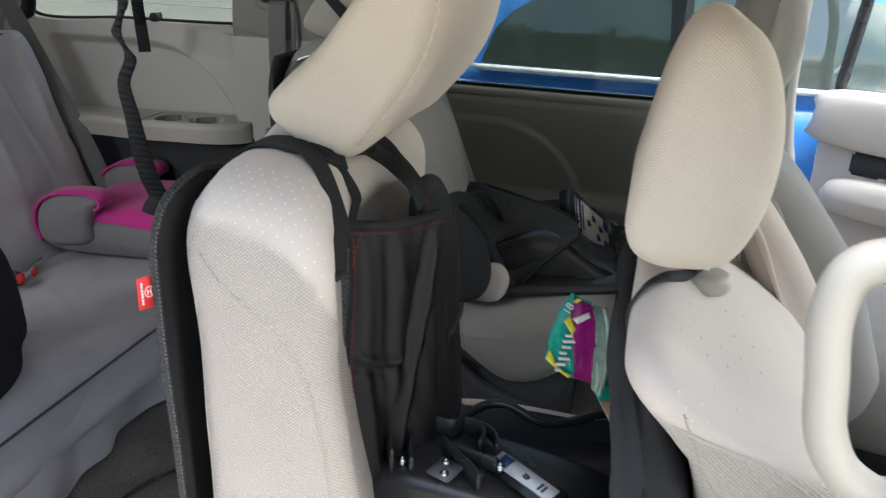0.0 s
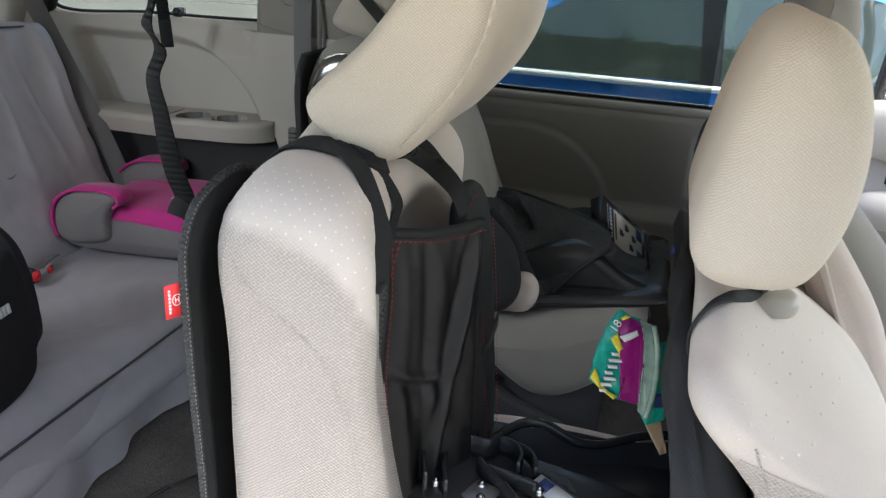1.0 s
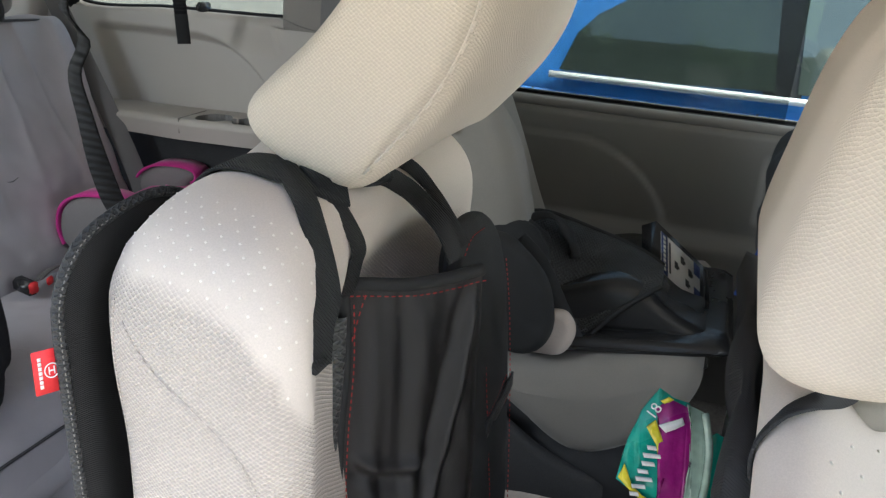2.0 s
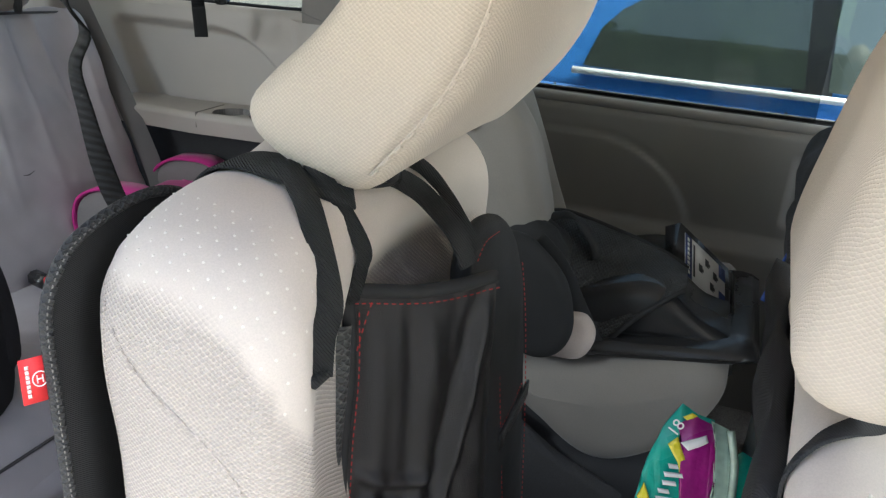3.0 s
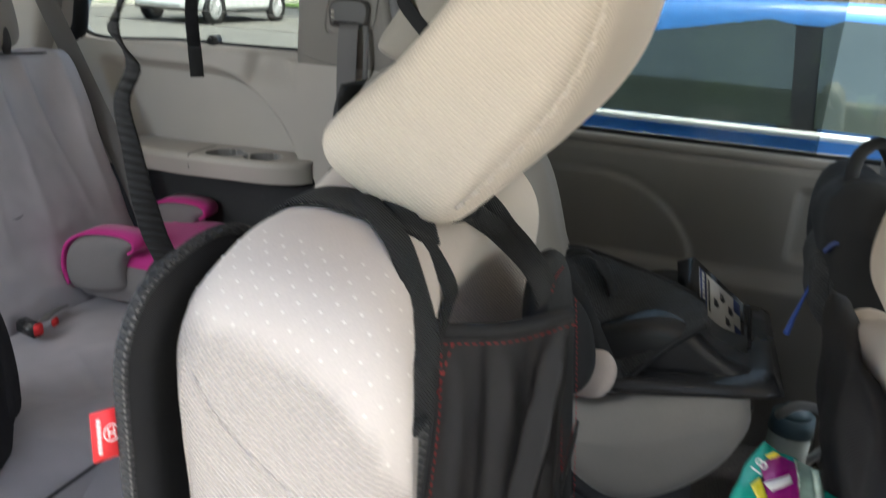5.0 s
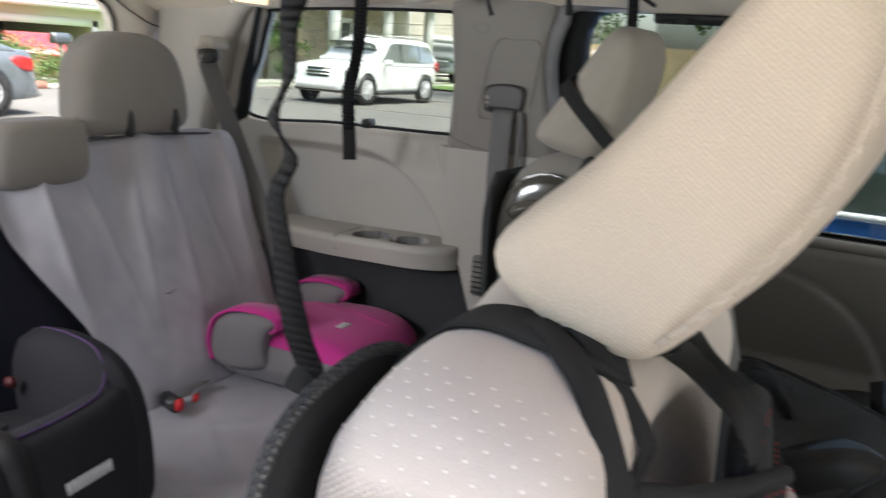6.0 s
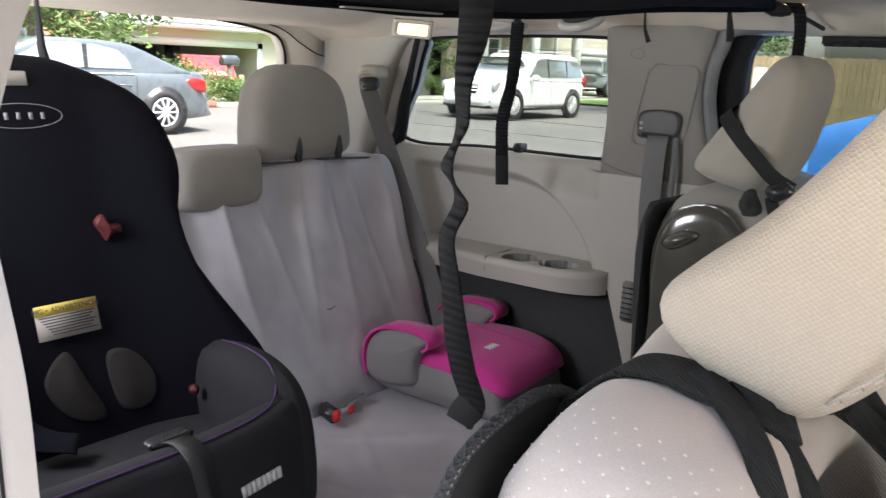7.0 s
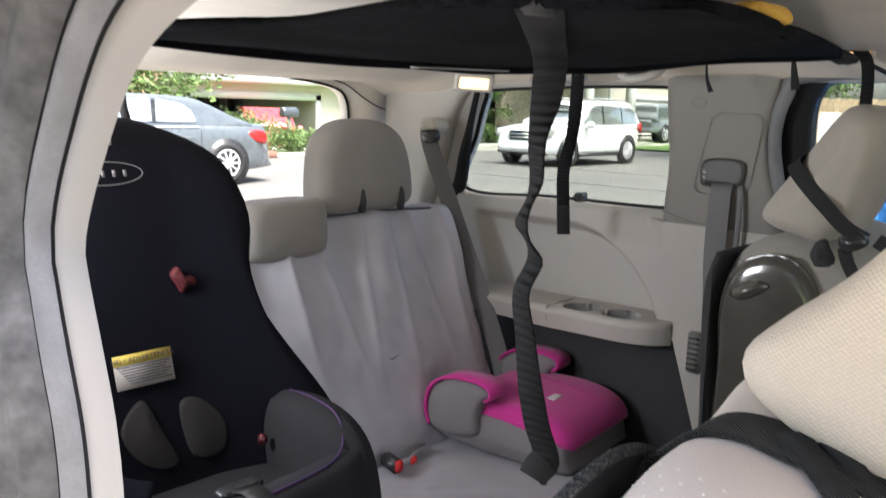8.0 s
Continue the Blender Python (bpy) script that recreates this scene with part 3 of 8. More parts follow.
hang(shade, smesh, sbar, stab)

pillar_b = structure(part("pillar_centre_left", pillow([(0.66, 1.53), (0.665, 1.1), (0.63, 0.9), (0.62, 0.42), (0.82, 0.42), (0.80, 0.9), (0.765, 1.1), (0.75, 1.53)], 0.76, 0.88, r=0.02, n=60, bulge=0.0), TRIM), "greige plastic pillar between the left doors", "pillar")
part("front_belt", ribbon([(0.71, 0.752, 1.40), (0.715, 0.745, 1.2), (0.73, 0.74, 0.8)], 0.045, side=(1, 0, 0)), BELT, pillar_b)

# open driver's door, swung out beyond the pillar
fdoor = thing("door_2", "open front door with ivory and grey plastic trim", "door", (1.55, 0.95, 0.45), kind="structure")
hinge = Matrix.Translation((1.86, 0.95, 0)) @ Matrix.Rotation(radians(-33), 4, "Z")
fd = [part("door_trim", place(pillow([(-1.02, 0.42), (-1.03, 0.75), (-1.04, 0.97), (-0.9, 1.01), (-0.3, 1.02), (-0.05, 1.0), (-0.03, 0.5), (-0.4, 0.38)], -0.05, 0.10, r=0.03, n=60), hinge), TRIM),
      part("upper_trim", place(pillow([(-1.045, 0.885), (-1.05, 0.96), (-1.03, 1.035), (-0.6, 1.05), (-0.1, 1.06), (-0.06, 0.9), (-0.6, 0.87)], -0.085, 0.03, r=0.03, n=60), hinge), TRIM_LIGHT),
      part("arm_rest", place(pillow([(-0.98, 0.74), (-0.9, 0.79), (-0.5, 0.80), (-0.2, 0.78), (-0.2, 0.70), (-0.9, 0.68)], -0.12, 0.0, r=0.03, n=40), hinge), TRIM),
      part("pull_recess", place(box(-0.92, -0.72, -0.057, -0.045, 0.80, 0.87, 0.008), hinge), CHARCOAL),
      part("window_frame", place(merge(tube([(-1.03, 0.03, 1.02), (-1.0, 0.02, 1.3), (-0.96, -0.02, 1.47), (-0.7, -0.03, 1.50), (-0.3, -0.01, 1.35), (-0.05, 0.02, 1.05)], 0.018, 8)), hinge), BLACK_PLASTIC),
      part("pane", place(plate([(-1.0, 1.04), (-0.99, 1.3), (-0.95, 1.45), (-0.72, 1.48), (-0.3, 1.32), (-0.06, 1.05)], 0.028, 0.032, n=40), hinge), GLASS),
      part("outer_skin", place(box(-1.03, 0.0, 0.10, 0.13, 0.36, 1.03, 0.012), hinge), CAR_GREY)]
hang(fdoor, *fd)
scuff = [part("door_latch", place(box(-1.056, -1.04, 0.0, 0.035, z, z + 0.035, 0.004), hinge), METAL) for z in (0.66, 0.80)]
hang(fdoor, *scuff)

# unseen plain front end: closed passenger door added to shade the seats, dashboard and windscreen
door_r = thing("door_3", "unseen closed front passenger door with plain greige trim, added to shade the seats", "door", (1.3, -0.79, 0.45), kind="structure")
d3 = [part("door_trim", box(0.86, 1.84, -0.80, -0.755, 0.36, 1.03, 0.015), TRIM), part("outer_skin", box(0.85, 1.86, -0.86, -0.803, 0.30, 1.05, 0.015), CAR_GREY),
      part("pane", box(0.88, 1.70, -0.812, -0.808, 1.05, 1.46, 0.0), GLASS), part("window_frame", tube([(0.86, -0.80, 1.04), (0.86, -0.79, 1.47), (1.45, -0.79, 1.48), (1.84, -0.80, 1.05)], 0.02, 8, smooth=False), BLACK_PLASTIC)]
d3[2].visible_shadow = False
hang(door_r, *d3)
structure(part("dashboard", pillow([(1.62, 0.60), (1.58, 0.80), (1.60, 0.98), (1.70, 1.03), (1.92, 1.02), (1.95, 0.42), (1.75, 0.42)], -0.755, 0.83, r=0.03, n=60, bulge=0.0), TRIM_DARK), "plain grey dashboard across the front", "dashboard")
front_pane = structure(part("windscreen", grid_surface(6, 12, lambda u, v: Vector((1.93 - 0.42 * u, -0.74 + 1.54 * v, 1.03 + 0.46 * u))), GLASS), "clear sloping windscreen", "windscreen")
front_pane.visible_shadow = False

# tailgate: rear window opening, curved trim
REARWIN = [(-0.55, 1.10), (-0.57, 1.30), (-0.54, 1.43), (-0.42, 1.468), (0.05, 1.478), (0.35, 1.470), (0.56, 1.447), (0.62, 1.41), (0.64, 1.33), (0.63, 1.22), (0.60, 1.08), (0.05, 1.06)]


def lean(v):
    return Vector((v.x - 0.22 * (1.48 - v.z), v.y, v.z))


gate = thing("tailgate", "beige trimmed tailgate with wide rear window", "tailgate", (-1.62, 0.05, 0.45), kind="structure")
bmg = plate([(-0.78, 0.42), (-0.78, 1.0), (-0.76, 1.35), (-0.70, 1.50), (0.05, 1.53), (0.78, 1.50), (0.84, 1.35), (0.86, 1.0), (0.86, 0.42)], -1.615, -1.58, REARWIN, 180, axis="x", round_outer=False)
for v in bmg.verts:
    v.co = lean(v.co)
gp = part("gate_trim", bmg, HEADLINER)
gw = plate(REARWIN, -1.606, -1.602, n=120, axis="x")
for v in gw.verts:
    v.co = lean(v.co)
gwp = part("pane", gw, REAR_GLASS, flat=True)
gwp.visible_shadow = False
gs = tube([lean(Vector((-1.578, a, b))) for a, b in REARWIN], 0.0035, 8, closed=True, samples=140)
gsp = part("window_trim_edge", gs, BLACK_RUBBER)
gsw = tube([lean(Vector((-1.575, y, z))) for y, z in ((0.10, 1.497), (0.35, 1.487), (0.58, 1.462), (0.68, 1.42), (0.76, 1.39), (0.84, 1.385))], 0.0018, 8)
gswp = part("hatch_gap", gsw, BLACK_RUBBER)
hang(gate, gp, gwp, gsp, gswp)
tagged(part("black_cord", tube([(-1.15, -0.258, 1.50), (-1.15, -0.254, 1.403), (-1.15, -0.251, 1.372), (-1.15, -0.238, 1.332), (-1.12, -0.22, 1.28)], [0.003, 0.004, 0.007, 0.010, 0.010], 8), WEB), "black tether cord from the headliner to a child seat", "cord")
structure(part("corner_trim", pillow([(-1.57, 1.52), (-1.58, 1.3), (-1.60, 0.42), (-1.45, 0.42), (-1.42, 1.0), (-1.36, 1.2), (-1.30, 1.40), (-1.22, 1.52)], 0.74, 0.86, r=0.04, n=60, bulge=0), TRIM), "greige rear corner trim", "pillar")

# right side: rear quarter, the door opening's edge, centre pillar with grab handle
structure(part("wall_right", plate([(-1.75, 0.42), (-1.72, 1.0), (-1.66, 1.50), (-0.62, 1.52), (-0.60, 0.9), (-0.55, 0.42)], -0.80, -0.74, [(-1.40, 1.18), (-1.33, 1.44), (-0.75, 1.45), (-0.72, 1.18)], 100, round_outer=False), TRIM), "greige plastic right quarter trim", "wall")
EDGE = [(-0.06, -0.645, 1.475), (-0.14, -0.645, 1.472), (-0.21, -0.645, 1.458), (-0.29, -0.645, 1.42), (-0.353, -0.645, 1.347), (-0.380, -0.648, 1.29), (-0.366, -0.652, 1.26), (-0.344, -0.655, 1.22), (-0.324, -0.655, 1.16), (-0.314, -0.656, 1.10), (-0.303, -0.66, 1.0), (-0.27, -0.68, 0.8), (-0.22, -0.70, 0.45)]


def edge_strip(d0, d1, y0, y1, bulge=0.0, n=10):
    """A band along the door opening's rear edge, from d0 to d1 outward."""
    p = spline(EDGE, 90, False)
    t = np.gradient(p, axis=0)
    out = np.stack([-t[:, 2], t[:, 1] * 0, t[:, 0]], 1)
    out /= np.linalg.norm(out, axis=1)[:, None]
    if out[30, 0] > 0:
        out = -out
    def f(u, v):
        i = min(89, int(round(u * 89)))
        d = d0 + (d1 - d0) * v
        b = math.sin(math.pi * v) * bulge
        q = p[i] + out[i] * d
        return Vector((q[0], q[1] + y0 + (y1 - y0) * v - b, q[2]))
    return grid_surface(89, n, f)


frame_r = thing("door_frame", "rear edge of the open sliding door with greige trim and grey rubber seal", "door frame", (-0.4, -0.7, 0.45), kind="structure")
er = [part("edge_trim", edge_strip(0.0, 0.029, 0.0, -0.012, 0.006), DOOR_EDGE),
      part("seal_groove", edge_strip(0.027, 0.036, -0.009, -0.016, -0.004), BLACK_RUBBER),
      part("rubber_seal", edge_strip(0.032, 0.053, -0.014, -0.024, 0.009), RUBBER),
      part("seal_groove", edge_strip(0.051, 0.059, -0.021, -0.028, -0.003), BLACK_RUBBER),
      part("inner_step", edge_strip(0.056, 0.082, -0.026, -0.048, 0.007), CAR_GREY),
      part("outer_panel", edge_strip(0.079, 0.40, -0.047, -0.20, 0.02), CAR_GREY)]
hang(frame_r, *er)

pillar_r = thing("pillar_centre_right", "ivory plastic pillar with a thick grab handle", "pillar", (0.66, -0.72, 0.45), kind="structure")
pr = [part("pillar_trim", pillow([(0.64, 1.52), (0.65, 1.1), (0.66, 0.8), (0.66, 0.42), (0.84, 0.42), (0.80, 0.9), (0.76, 1.1), (0.74, 1.52)], -0.80, -0.70, r=0.025, n=60, bulge=0), TRIM),
      part("grab_handle", tube([(0.69, -0.722, 1.274), (0.63, -0.730, 1.273), (0.585, -0.735, 1.268), (0.562, -0.735, 1.256), (0.556, -0.735, 1.226), (0.562, -0.735, 1.184), (0.568, -0.735, 1.150), (0.582, -0.735, 1.124), (0.610, -0.733, 1.106), (0.66, -0.727, 1.085), (0.70, -0.722, 1.072)], 0.0128, 16, samples=80, flatten=1.0), TRIM_LIGHT, label="thick ivory plastic grab handle")]
hang(pillar_r, *pr)


# ---- seats ----
# near second-row seat
seat_a = thing("second_row_seat", "light beige patterned cloth minivan seat, upright, hung with black accessories", "car seat", (0.2, -0.285, FLOOR))
BACK_A = [(0.028, 0.60), (0.026, 0.85), (0.024, 1.03), (0.018, 1.11), (0.016, 1.162), (0.019, 1.186), (0.037, 1.207), (0.065, 1.214), (0.100, 1.211), (0.137, 1.199), (0.165, 1.16), (0.172, 1.09), (0.176, 1.0), (0.194, 0.88), (0.217, 0.74), (0.205, 0.60)]


def dish(v):
    """The seatback's front is hollowed between its bolsters and its shoulders round off."""
    s = (v.y + 0.35) / 0.23
    hollow = 0.043 * max(0.0, 1 - (s / 0.88) ** 2) * step(0.06, 0.15, v.x) * step(1.22, 1.10, v.z)
    e = max(0.0, abs(s) - 0.50) / 0.50
    fall = 0.062 * (1 - math.sqrt(max(0.0, 1 - min(1.0, e) ** 2)))
    z = v.z if v.z < 0.95 else 0.95 + (v.z - 0.95) * (0.26 - fall) / 0.26
    hump = 0.022 * math.exp(-((v.y + 0.335) / 0.075) ** 2) * step(1.12, 1.2, v.z) * step(0.15, 0.08, v.x)
    return Vector((v.x - hollow - 0.4 * hump * step(0.05, 0.01, v.x), v.y, z + hump))


def insert_line(x):
    """Height on the seat's side at which the knit panel gives way to the dotted velour."""
    return float(np.interp(x, [0.0, 0.03, 0.08, 0.11, 0.134, 0.155, 0.183, 0.20], [1.163, 1.166, 1.163, 1.157, 1.144, 1.118, 1.052, 1.0]))


bm = wavy(pillow(BACK_A, -0.580, -0.166, r=0.034, n=180, bulge=0.003, warp=dish, mid=40, levels=10, caps=48), 0.002, 14)
back_tree = BVHTree.FromBMesh(bm)
sb_a = part("seatback", bm, BEIGE_KNIT, label="beige seatback of knit cloth and dotted velour")


def pile(ob, share):
    """Marks where a seat's cloth is velour (1) rather than knit (0)."""
    at = ob.data.attributes.new("pile", "FLOAT", "POINT")
    at.data.foreach_set("value", [min(1.0, max(0.0, share(v.co))) for v in ob.data.vertices])


pile(sb_a, lambda p: 0.5 + (p.z - insert_line(p.x)) / 0.008)


def onto_back(x, z, lift=0.0):
    """The point of the near seat's outboard side at (x, z)."""
    hit = back_tree.ray_cast(Vector((x, -0.9, z)), Vector((0, 1, 0)))
    return None if hit[0] is None else (hit[0] + Vector((0, -lift, 0)), hit[1])


def over_back(x, y, lift=0.003):
    """The point on top of the near seat's back above (x, y)."""
    hit = back_tree.ray_cast(Vector((x, y, 1.6)), Vector((0, 0, -1)))
    return (x, y, hit[0].z + lift)


def front_of_back(y, z, lift=0.003):
    """The point on the near seat's front at (y, z)."""
    hit = back_tree.ray_cast(Vector((0.6, y, z)), Vector((-1, 0, 0)))
    return (hit[0].x + lift, y, z)


sa = [sb_a,
      part("cushion", pillow([(0.14, 0.58), (0.16, 0.72), (0.22, 0.765), (0.45, 0.765), (0.60, 0.74), (0.625, 0.68), (0.60, 0.60), (0.4, 0.57)], -0.57, -0.12, r=0.05, n=60), BEIGE_VELOUR),
      part("seat_base", box(0.10, 0.50, -0.54, -0.15, FLOOR, 0.60, 0.02), BLACK_PLASTIC)]
stitches = []
for j in range(-4, 26):
    for i in range(-18, 18):
        # a slanted lattice laid on the shoulder from outside and above
        x, w = 0.050 + 0.0140 * i + 0.0070 * j, 0.30 - 0.0128 * j - 0.0026 * i
        hit = back_tree.ray_cast(Vector((x, -0.85, 1.2 + w)), Vector((0, 0.707, -0.707)))
        if hit[0] is None or x > 0.178 or x < 0.022 or hit[0].y > -0.462 or hit[0].z < insert_line(x) + 0.003:
            continue
        stitches.append(hit[:2])
bm = bmesh.new()
for q, nrm in stitches:
    t = nrm.orthogonal().normalized()
    u = nrm.cross(t)
    top = bm.verts.new(q + nrm * 0.0010)
    ring = [bm.verts.new(q + (t * math.cos(a) + u * math.sin(a)) * 0.0012) for a in np.linspace(0, 2 * math.pi, 6, endpoint=False)]
    for k in range(6):
        bm.faces.new((ring[k], ring[(k + 1) % 6], top))
sa.append(tagged(part("stitch_dots", bm, DOT), kind="stuff"))


def side_seam(pts, r=0.0013):
    q = [onto_back(x, z, 0.0003) for x, z in spline(pts, 26, False)]
    return tube([tuple(p[0]) for p in q if p], r, 6, samples=60)


sa += [part("seam", side_seam(q), m_) for q, m_ in (
    ([(0.042, 1.136), (0.065, 1.108), (0.106, 1.079), (0.134, 1.052), (0.155, 0.995), (0.168, 0.92), (0.178, 0.82), (0.182, 0.68)], BEIGE_KNIT),
    ([(0.032, 1.15), (0.031, 1.0), (0.034, 0.85), (0.038, 0.65)], BEIGE_KNIT))]
HEAD_A = [(0.057, 1.270), (0.061, 1.250), (0.084, 1.233), (0.115, 1.219), (0.140, 1.213), (0.161, 1.220), (0.190, 1.250), (0.222, 1.290), (0.243, 1.335), (0.252, 1.395), (0.242, 1.437), (0.214, 1.446), (0.182, 1.414), (0.120, 1.334), (0.077, 1.293)]


def puff(v):
    s = (v.y + 0.285) / 0.14
    return Vector((v.x - 0.012 * s * s, v.y, v.z - 0.012 * s * s))


sa.append(part("headrest", pillow(HEAD_A, -0.448, -0.135, r=0.030, n=84, bulge=0.003, warp=puff, levels=9, mid=12, convex=True), CREAM_KNIT, label="cream knit headrest tilted forward"))
sa += [part("headrest_seam", tube([(0.150, -0.440, 1.220), (0.178, -0.449, 1.250), (0.208, -0.450, 1.290), (0.229, -0.449, 1.337), (0.238, -0.446, 1.395)], 0.0011, 6, samples=40), CREAM_KNIT)]
sa += [part("seam_stitching", dashes([(0.152, -0.4415, 1.220), (0.180, -0.4505, 1.250), (0.210, -0.4515, 1.290), (0.231, -0.4505, 1.337), (0.240, -0.4475, 1.395)], 0.005, 0.009, 0.0013), CREAM_KNIT)]
sa += [part("headrest_post", cyl((0.095, y, 1.17), (0.108, y, 1.24), 0.006, 12), METAL) for y in (-0.36, -0.21)]
hang(seat_a, *sa)

# mat that protects the seatback's rear
kick = thing("kick_mat", "black seat-back kick mat with piped edge and red tag", "seat cover", (0.0, -0.3, 0.5))
RIM = [(0.012, -0.588, 0.50), (0.008, -0.588, 0.85), (0.002, -0.588, 1.0), (0.0, -0.588, 1.08), (0.0, -0.588, 1.135), (0.0, -0.579, 1.160), (0.0, -0.558, 1.181), (0.0, -0.51, 1.193), (-0.002, -0.47, 1.190), (-0.006, -0.43, 1.172), (-0.008, -0.39, 1.14), (-0.008, -0.35, 1.12)]
half = spline(RIM, 60, False)
rim = [Vector(p) for p in half] + [Vector((p[0], -0.70 - p[1], p[2])) for p in half[::-1][1:]]


def mat_sheet(off):
    def f(u, v):
        k = u * (len(rim) - 1)
        p = rim[int(k)].lerp(rim[min(int(k) + 1, len(rim) - 1)], k - int(k))
        zc = 0.50 + 0.60 * (1 - abs(2 * u - 1)) ** 0.8
        c = Vector((-0.018, -0.35, min(p.z - 0.01, zc)))
        q = p.lerp(c, v)
        q.x = p.x + (-0.016 - p.x) * step(0.06, 0.30, v) + off
        return q
    return f


km = [part("mat_panel", merge(grid_surface(118, 24, mat_sheet(0)), grid_surface(118, 24, mat_sheet(-0.004))), BLACK_CLOTH),
      part("piping", tube([tuple(p) for p in rim], 0.0042, 8, samples=160), BLACK_MESH, label="dark grey woven piping"),
      part("piping_stitch", dashes([tuple(p + Vector((0.0036, -0.0022, 0))) for p in rim], 0.0022, 0.0022, 0.0006), TRIM_DARK)]
tag_m = Matrix.Translation((-0.002, -0.587, 1.096)) @ Matrix.Rotation(radians(62), 4, "Z") @ Matrix.Scale(0.72, 4)
km.append(part("red_tag", place(box(-0.026, 0.0, -0.0008, 0.0008, -0.024, 0.022, 0.0006), tag_m), RED, label="red woven tag with a white round mark"))
km.append(part("tag_mark", place(merge(tube([(-0.010 + 0.0062 * math.cos(a), -0.0014, 0.0 + 0.0075 * math.sin(a)) for a in np.linspace(0, 6.28, 10, endpoint=False)], 0.0006, 5, closed=True, samples=24),
                                        box(-0.0128, -0.0118, -0.0018, -0.001, -0.004, 0.004, 0), box(-0.0082, -0.0072, -0.0018, -0.001, -0.004, 0.004, 0), box(-0.0118, -0.0082, -0.0018, -0.001, -0.0006, 0.0006, 0)), tag_m), WHITE))
km += [part("tag_bar", place(box(-0.0215, -0.0185, -0.0018, -0.001, -0.017 + k * 0.0048, -0.0135 + k * 0.0048, 0), tag_m), WHITE) for k in range(7)]
km.append(part("mesh_pocket", wavy(pillow([(-0.045, 0.50), (-0.05, 0.66), (-0.045, 0.742), (-0.03, 0.745), (-0.022, 0.66), (-0.02, 0.50)], -0.605, -0.10, r=0.008, n=30), 0.006, 18), BLACK_MESH, label="black mesh pocket"))
hang(kick, *km)

# child-seat protector on the front of the near seat
prot = thing("seat_protector", "black padded child-seat protector with red stitching and webbing straps", "seat cover", (0.2, -0.3, 0.77))
P0, P1 = Vector((0.142, -0.457, 1.137)), Vector((0.219, -0.354, 1.127))
FLAP_V = [0, 0.15, 0.30, 0.45, 0.60, 0.75, 0.88, 1.0]
FLAP_L = [0.02, 0.0, -0.06, -0.11, -0.12, -0.12, -0.10, -0.08]
FLAP_R = [1.02, 1.02, 1.02, 1.01, 0.98, 0.95, 0.93, 0.92]


def flap(off):
    """The front flap: narrows toward its foot, hangs in soft creases, and rolls back at its inner edge."""
    def f(u, v):
        w = float(np.interp(v, FLAP_V, FLAP_L)) * (1 - u) + float(np.interp(v, FLAP_V, FLAP_R)) * u
        p = P0.lerp(P1, w)
        tall = lambda c, k, r: math.exp(-((u - c - k * v) / r) ** 2)
        fold = 0.0060 * tall(0.97, -0.62, 0.035) - 0.0050 * tall(0.87, -0.62, 0.055) + 0.0026 * tall(0.55, -0.06, 0.07) - 0.0022 * tall(0.40, 0.02, 0.05) + 0.0020 * tall(0.20, 0.05, 0.05) - 0.002 * tall(0.72, -0.2, 0.06)
        fold *= step(0.0, 0.12, v)
        # a soft tuck across the flap with short creases fanning out below it
        q = v - 0.41 - 0.035 * math.sin(5 * u - 0.6)
        fold += (0.0070 * math.exp(-(q / 0.016) ** 2) - 0.0055 * math.exp(-((q - 0.035) / 0.025) ** 2)) * step(0.66, 0.50, u) * step(0.06, 0.16, u)
        fold += 0.0026 * math.sin(24 * u - 9 * v + 2 * math.sin(6 * u)) * step(0.40, 0.48, v) * step(0.75, 0.55, v) * math.sin(math.pi * u)
        fold += 0.0050 * noise.noise(Vector((u * 2.6 + 1.0 * v, v * 2.6 - u, 7.0))) + 0.0024 * noise.noise(Vector((u * 7 - 3 * v, v * 6, 1.0)))
        fold -= 0.012 * step(0.90, 1.04, u) * step(0.04, 0.25, v)
        return p + Vector((0.030 * v, 0.0, -0.38 * v)) + Vector((0.80, -0.59, 0.06)) * (fold + off) + Vector((0, 0, -0.006 * math.sin(math.pi * u) * (1 - v)))
    return f
pp = [part("front_flap", merge(grid_surface(90, 110, flap(0.0)), grid_surface(60, 70, flap(-0.007))), BLACK_VINYL, label="creased black coated cloth flap"),
      part("flap_binding", tube([tuple(flap(0.0)(0, v)) for v in np.linspace(1, 0, 14)] + [tuple(flap(0.0)(u, 0)) for u in np.linspace(0, 1, 10)[1:]], 0.0055, 8, samples=120), BLACK_CLOTH),
      part("red_stitching", dashes([tuple(flap(0.005)(u, 0.022)) for u in np.linspace(0.02, 1, 12)], 0.004, 0.002, 0.00055), RED_THREAD),
      part("red_stitching", dashes([tuple(flap(0.006)(0.045 - 0.05 * math.sin(v * 2.5) * 0, 0.04 + 0.9 * v)) for v in np.linspace(0, 1, 14)], 0.004, 0.002, 0.00055), RED_THREAD),
      part("red_stitching", dashes([tuple(flap(0.005)(0.03 + 0.10 * (1 - v), 0.02 + 0.10 * v)) for v in np.linspace(0, 1, 5)], 0.004, 0.002, 0.00055), RED_THREAD)]
def side_mesh(u, v):
    a = flap(0.0)(0, 0.06 + 0.72 * v)
    return a + Vector((-0.006 * u + 0.008 * math.sin(math.pi * u), -0.042 * u * math.sin(math.pi * (0.06 + 0.90 * v)) ** 0.6, 0))
pp.append(part("mesh_gusset", grid_surface(12, 50, side_mesh), GUSSET, label="grey-black mesh gusset"))
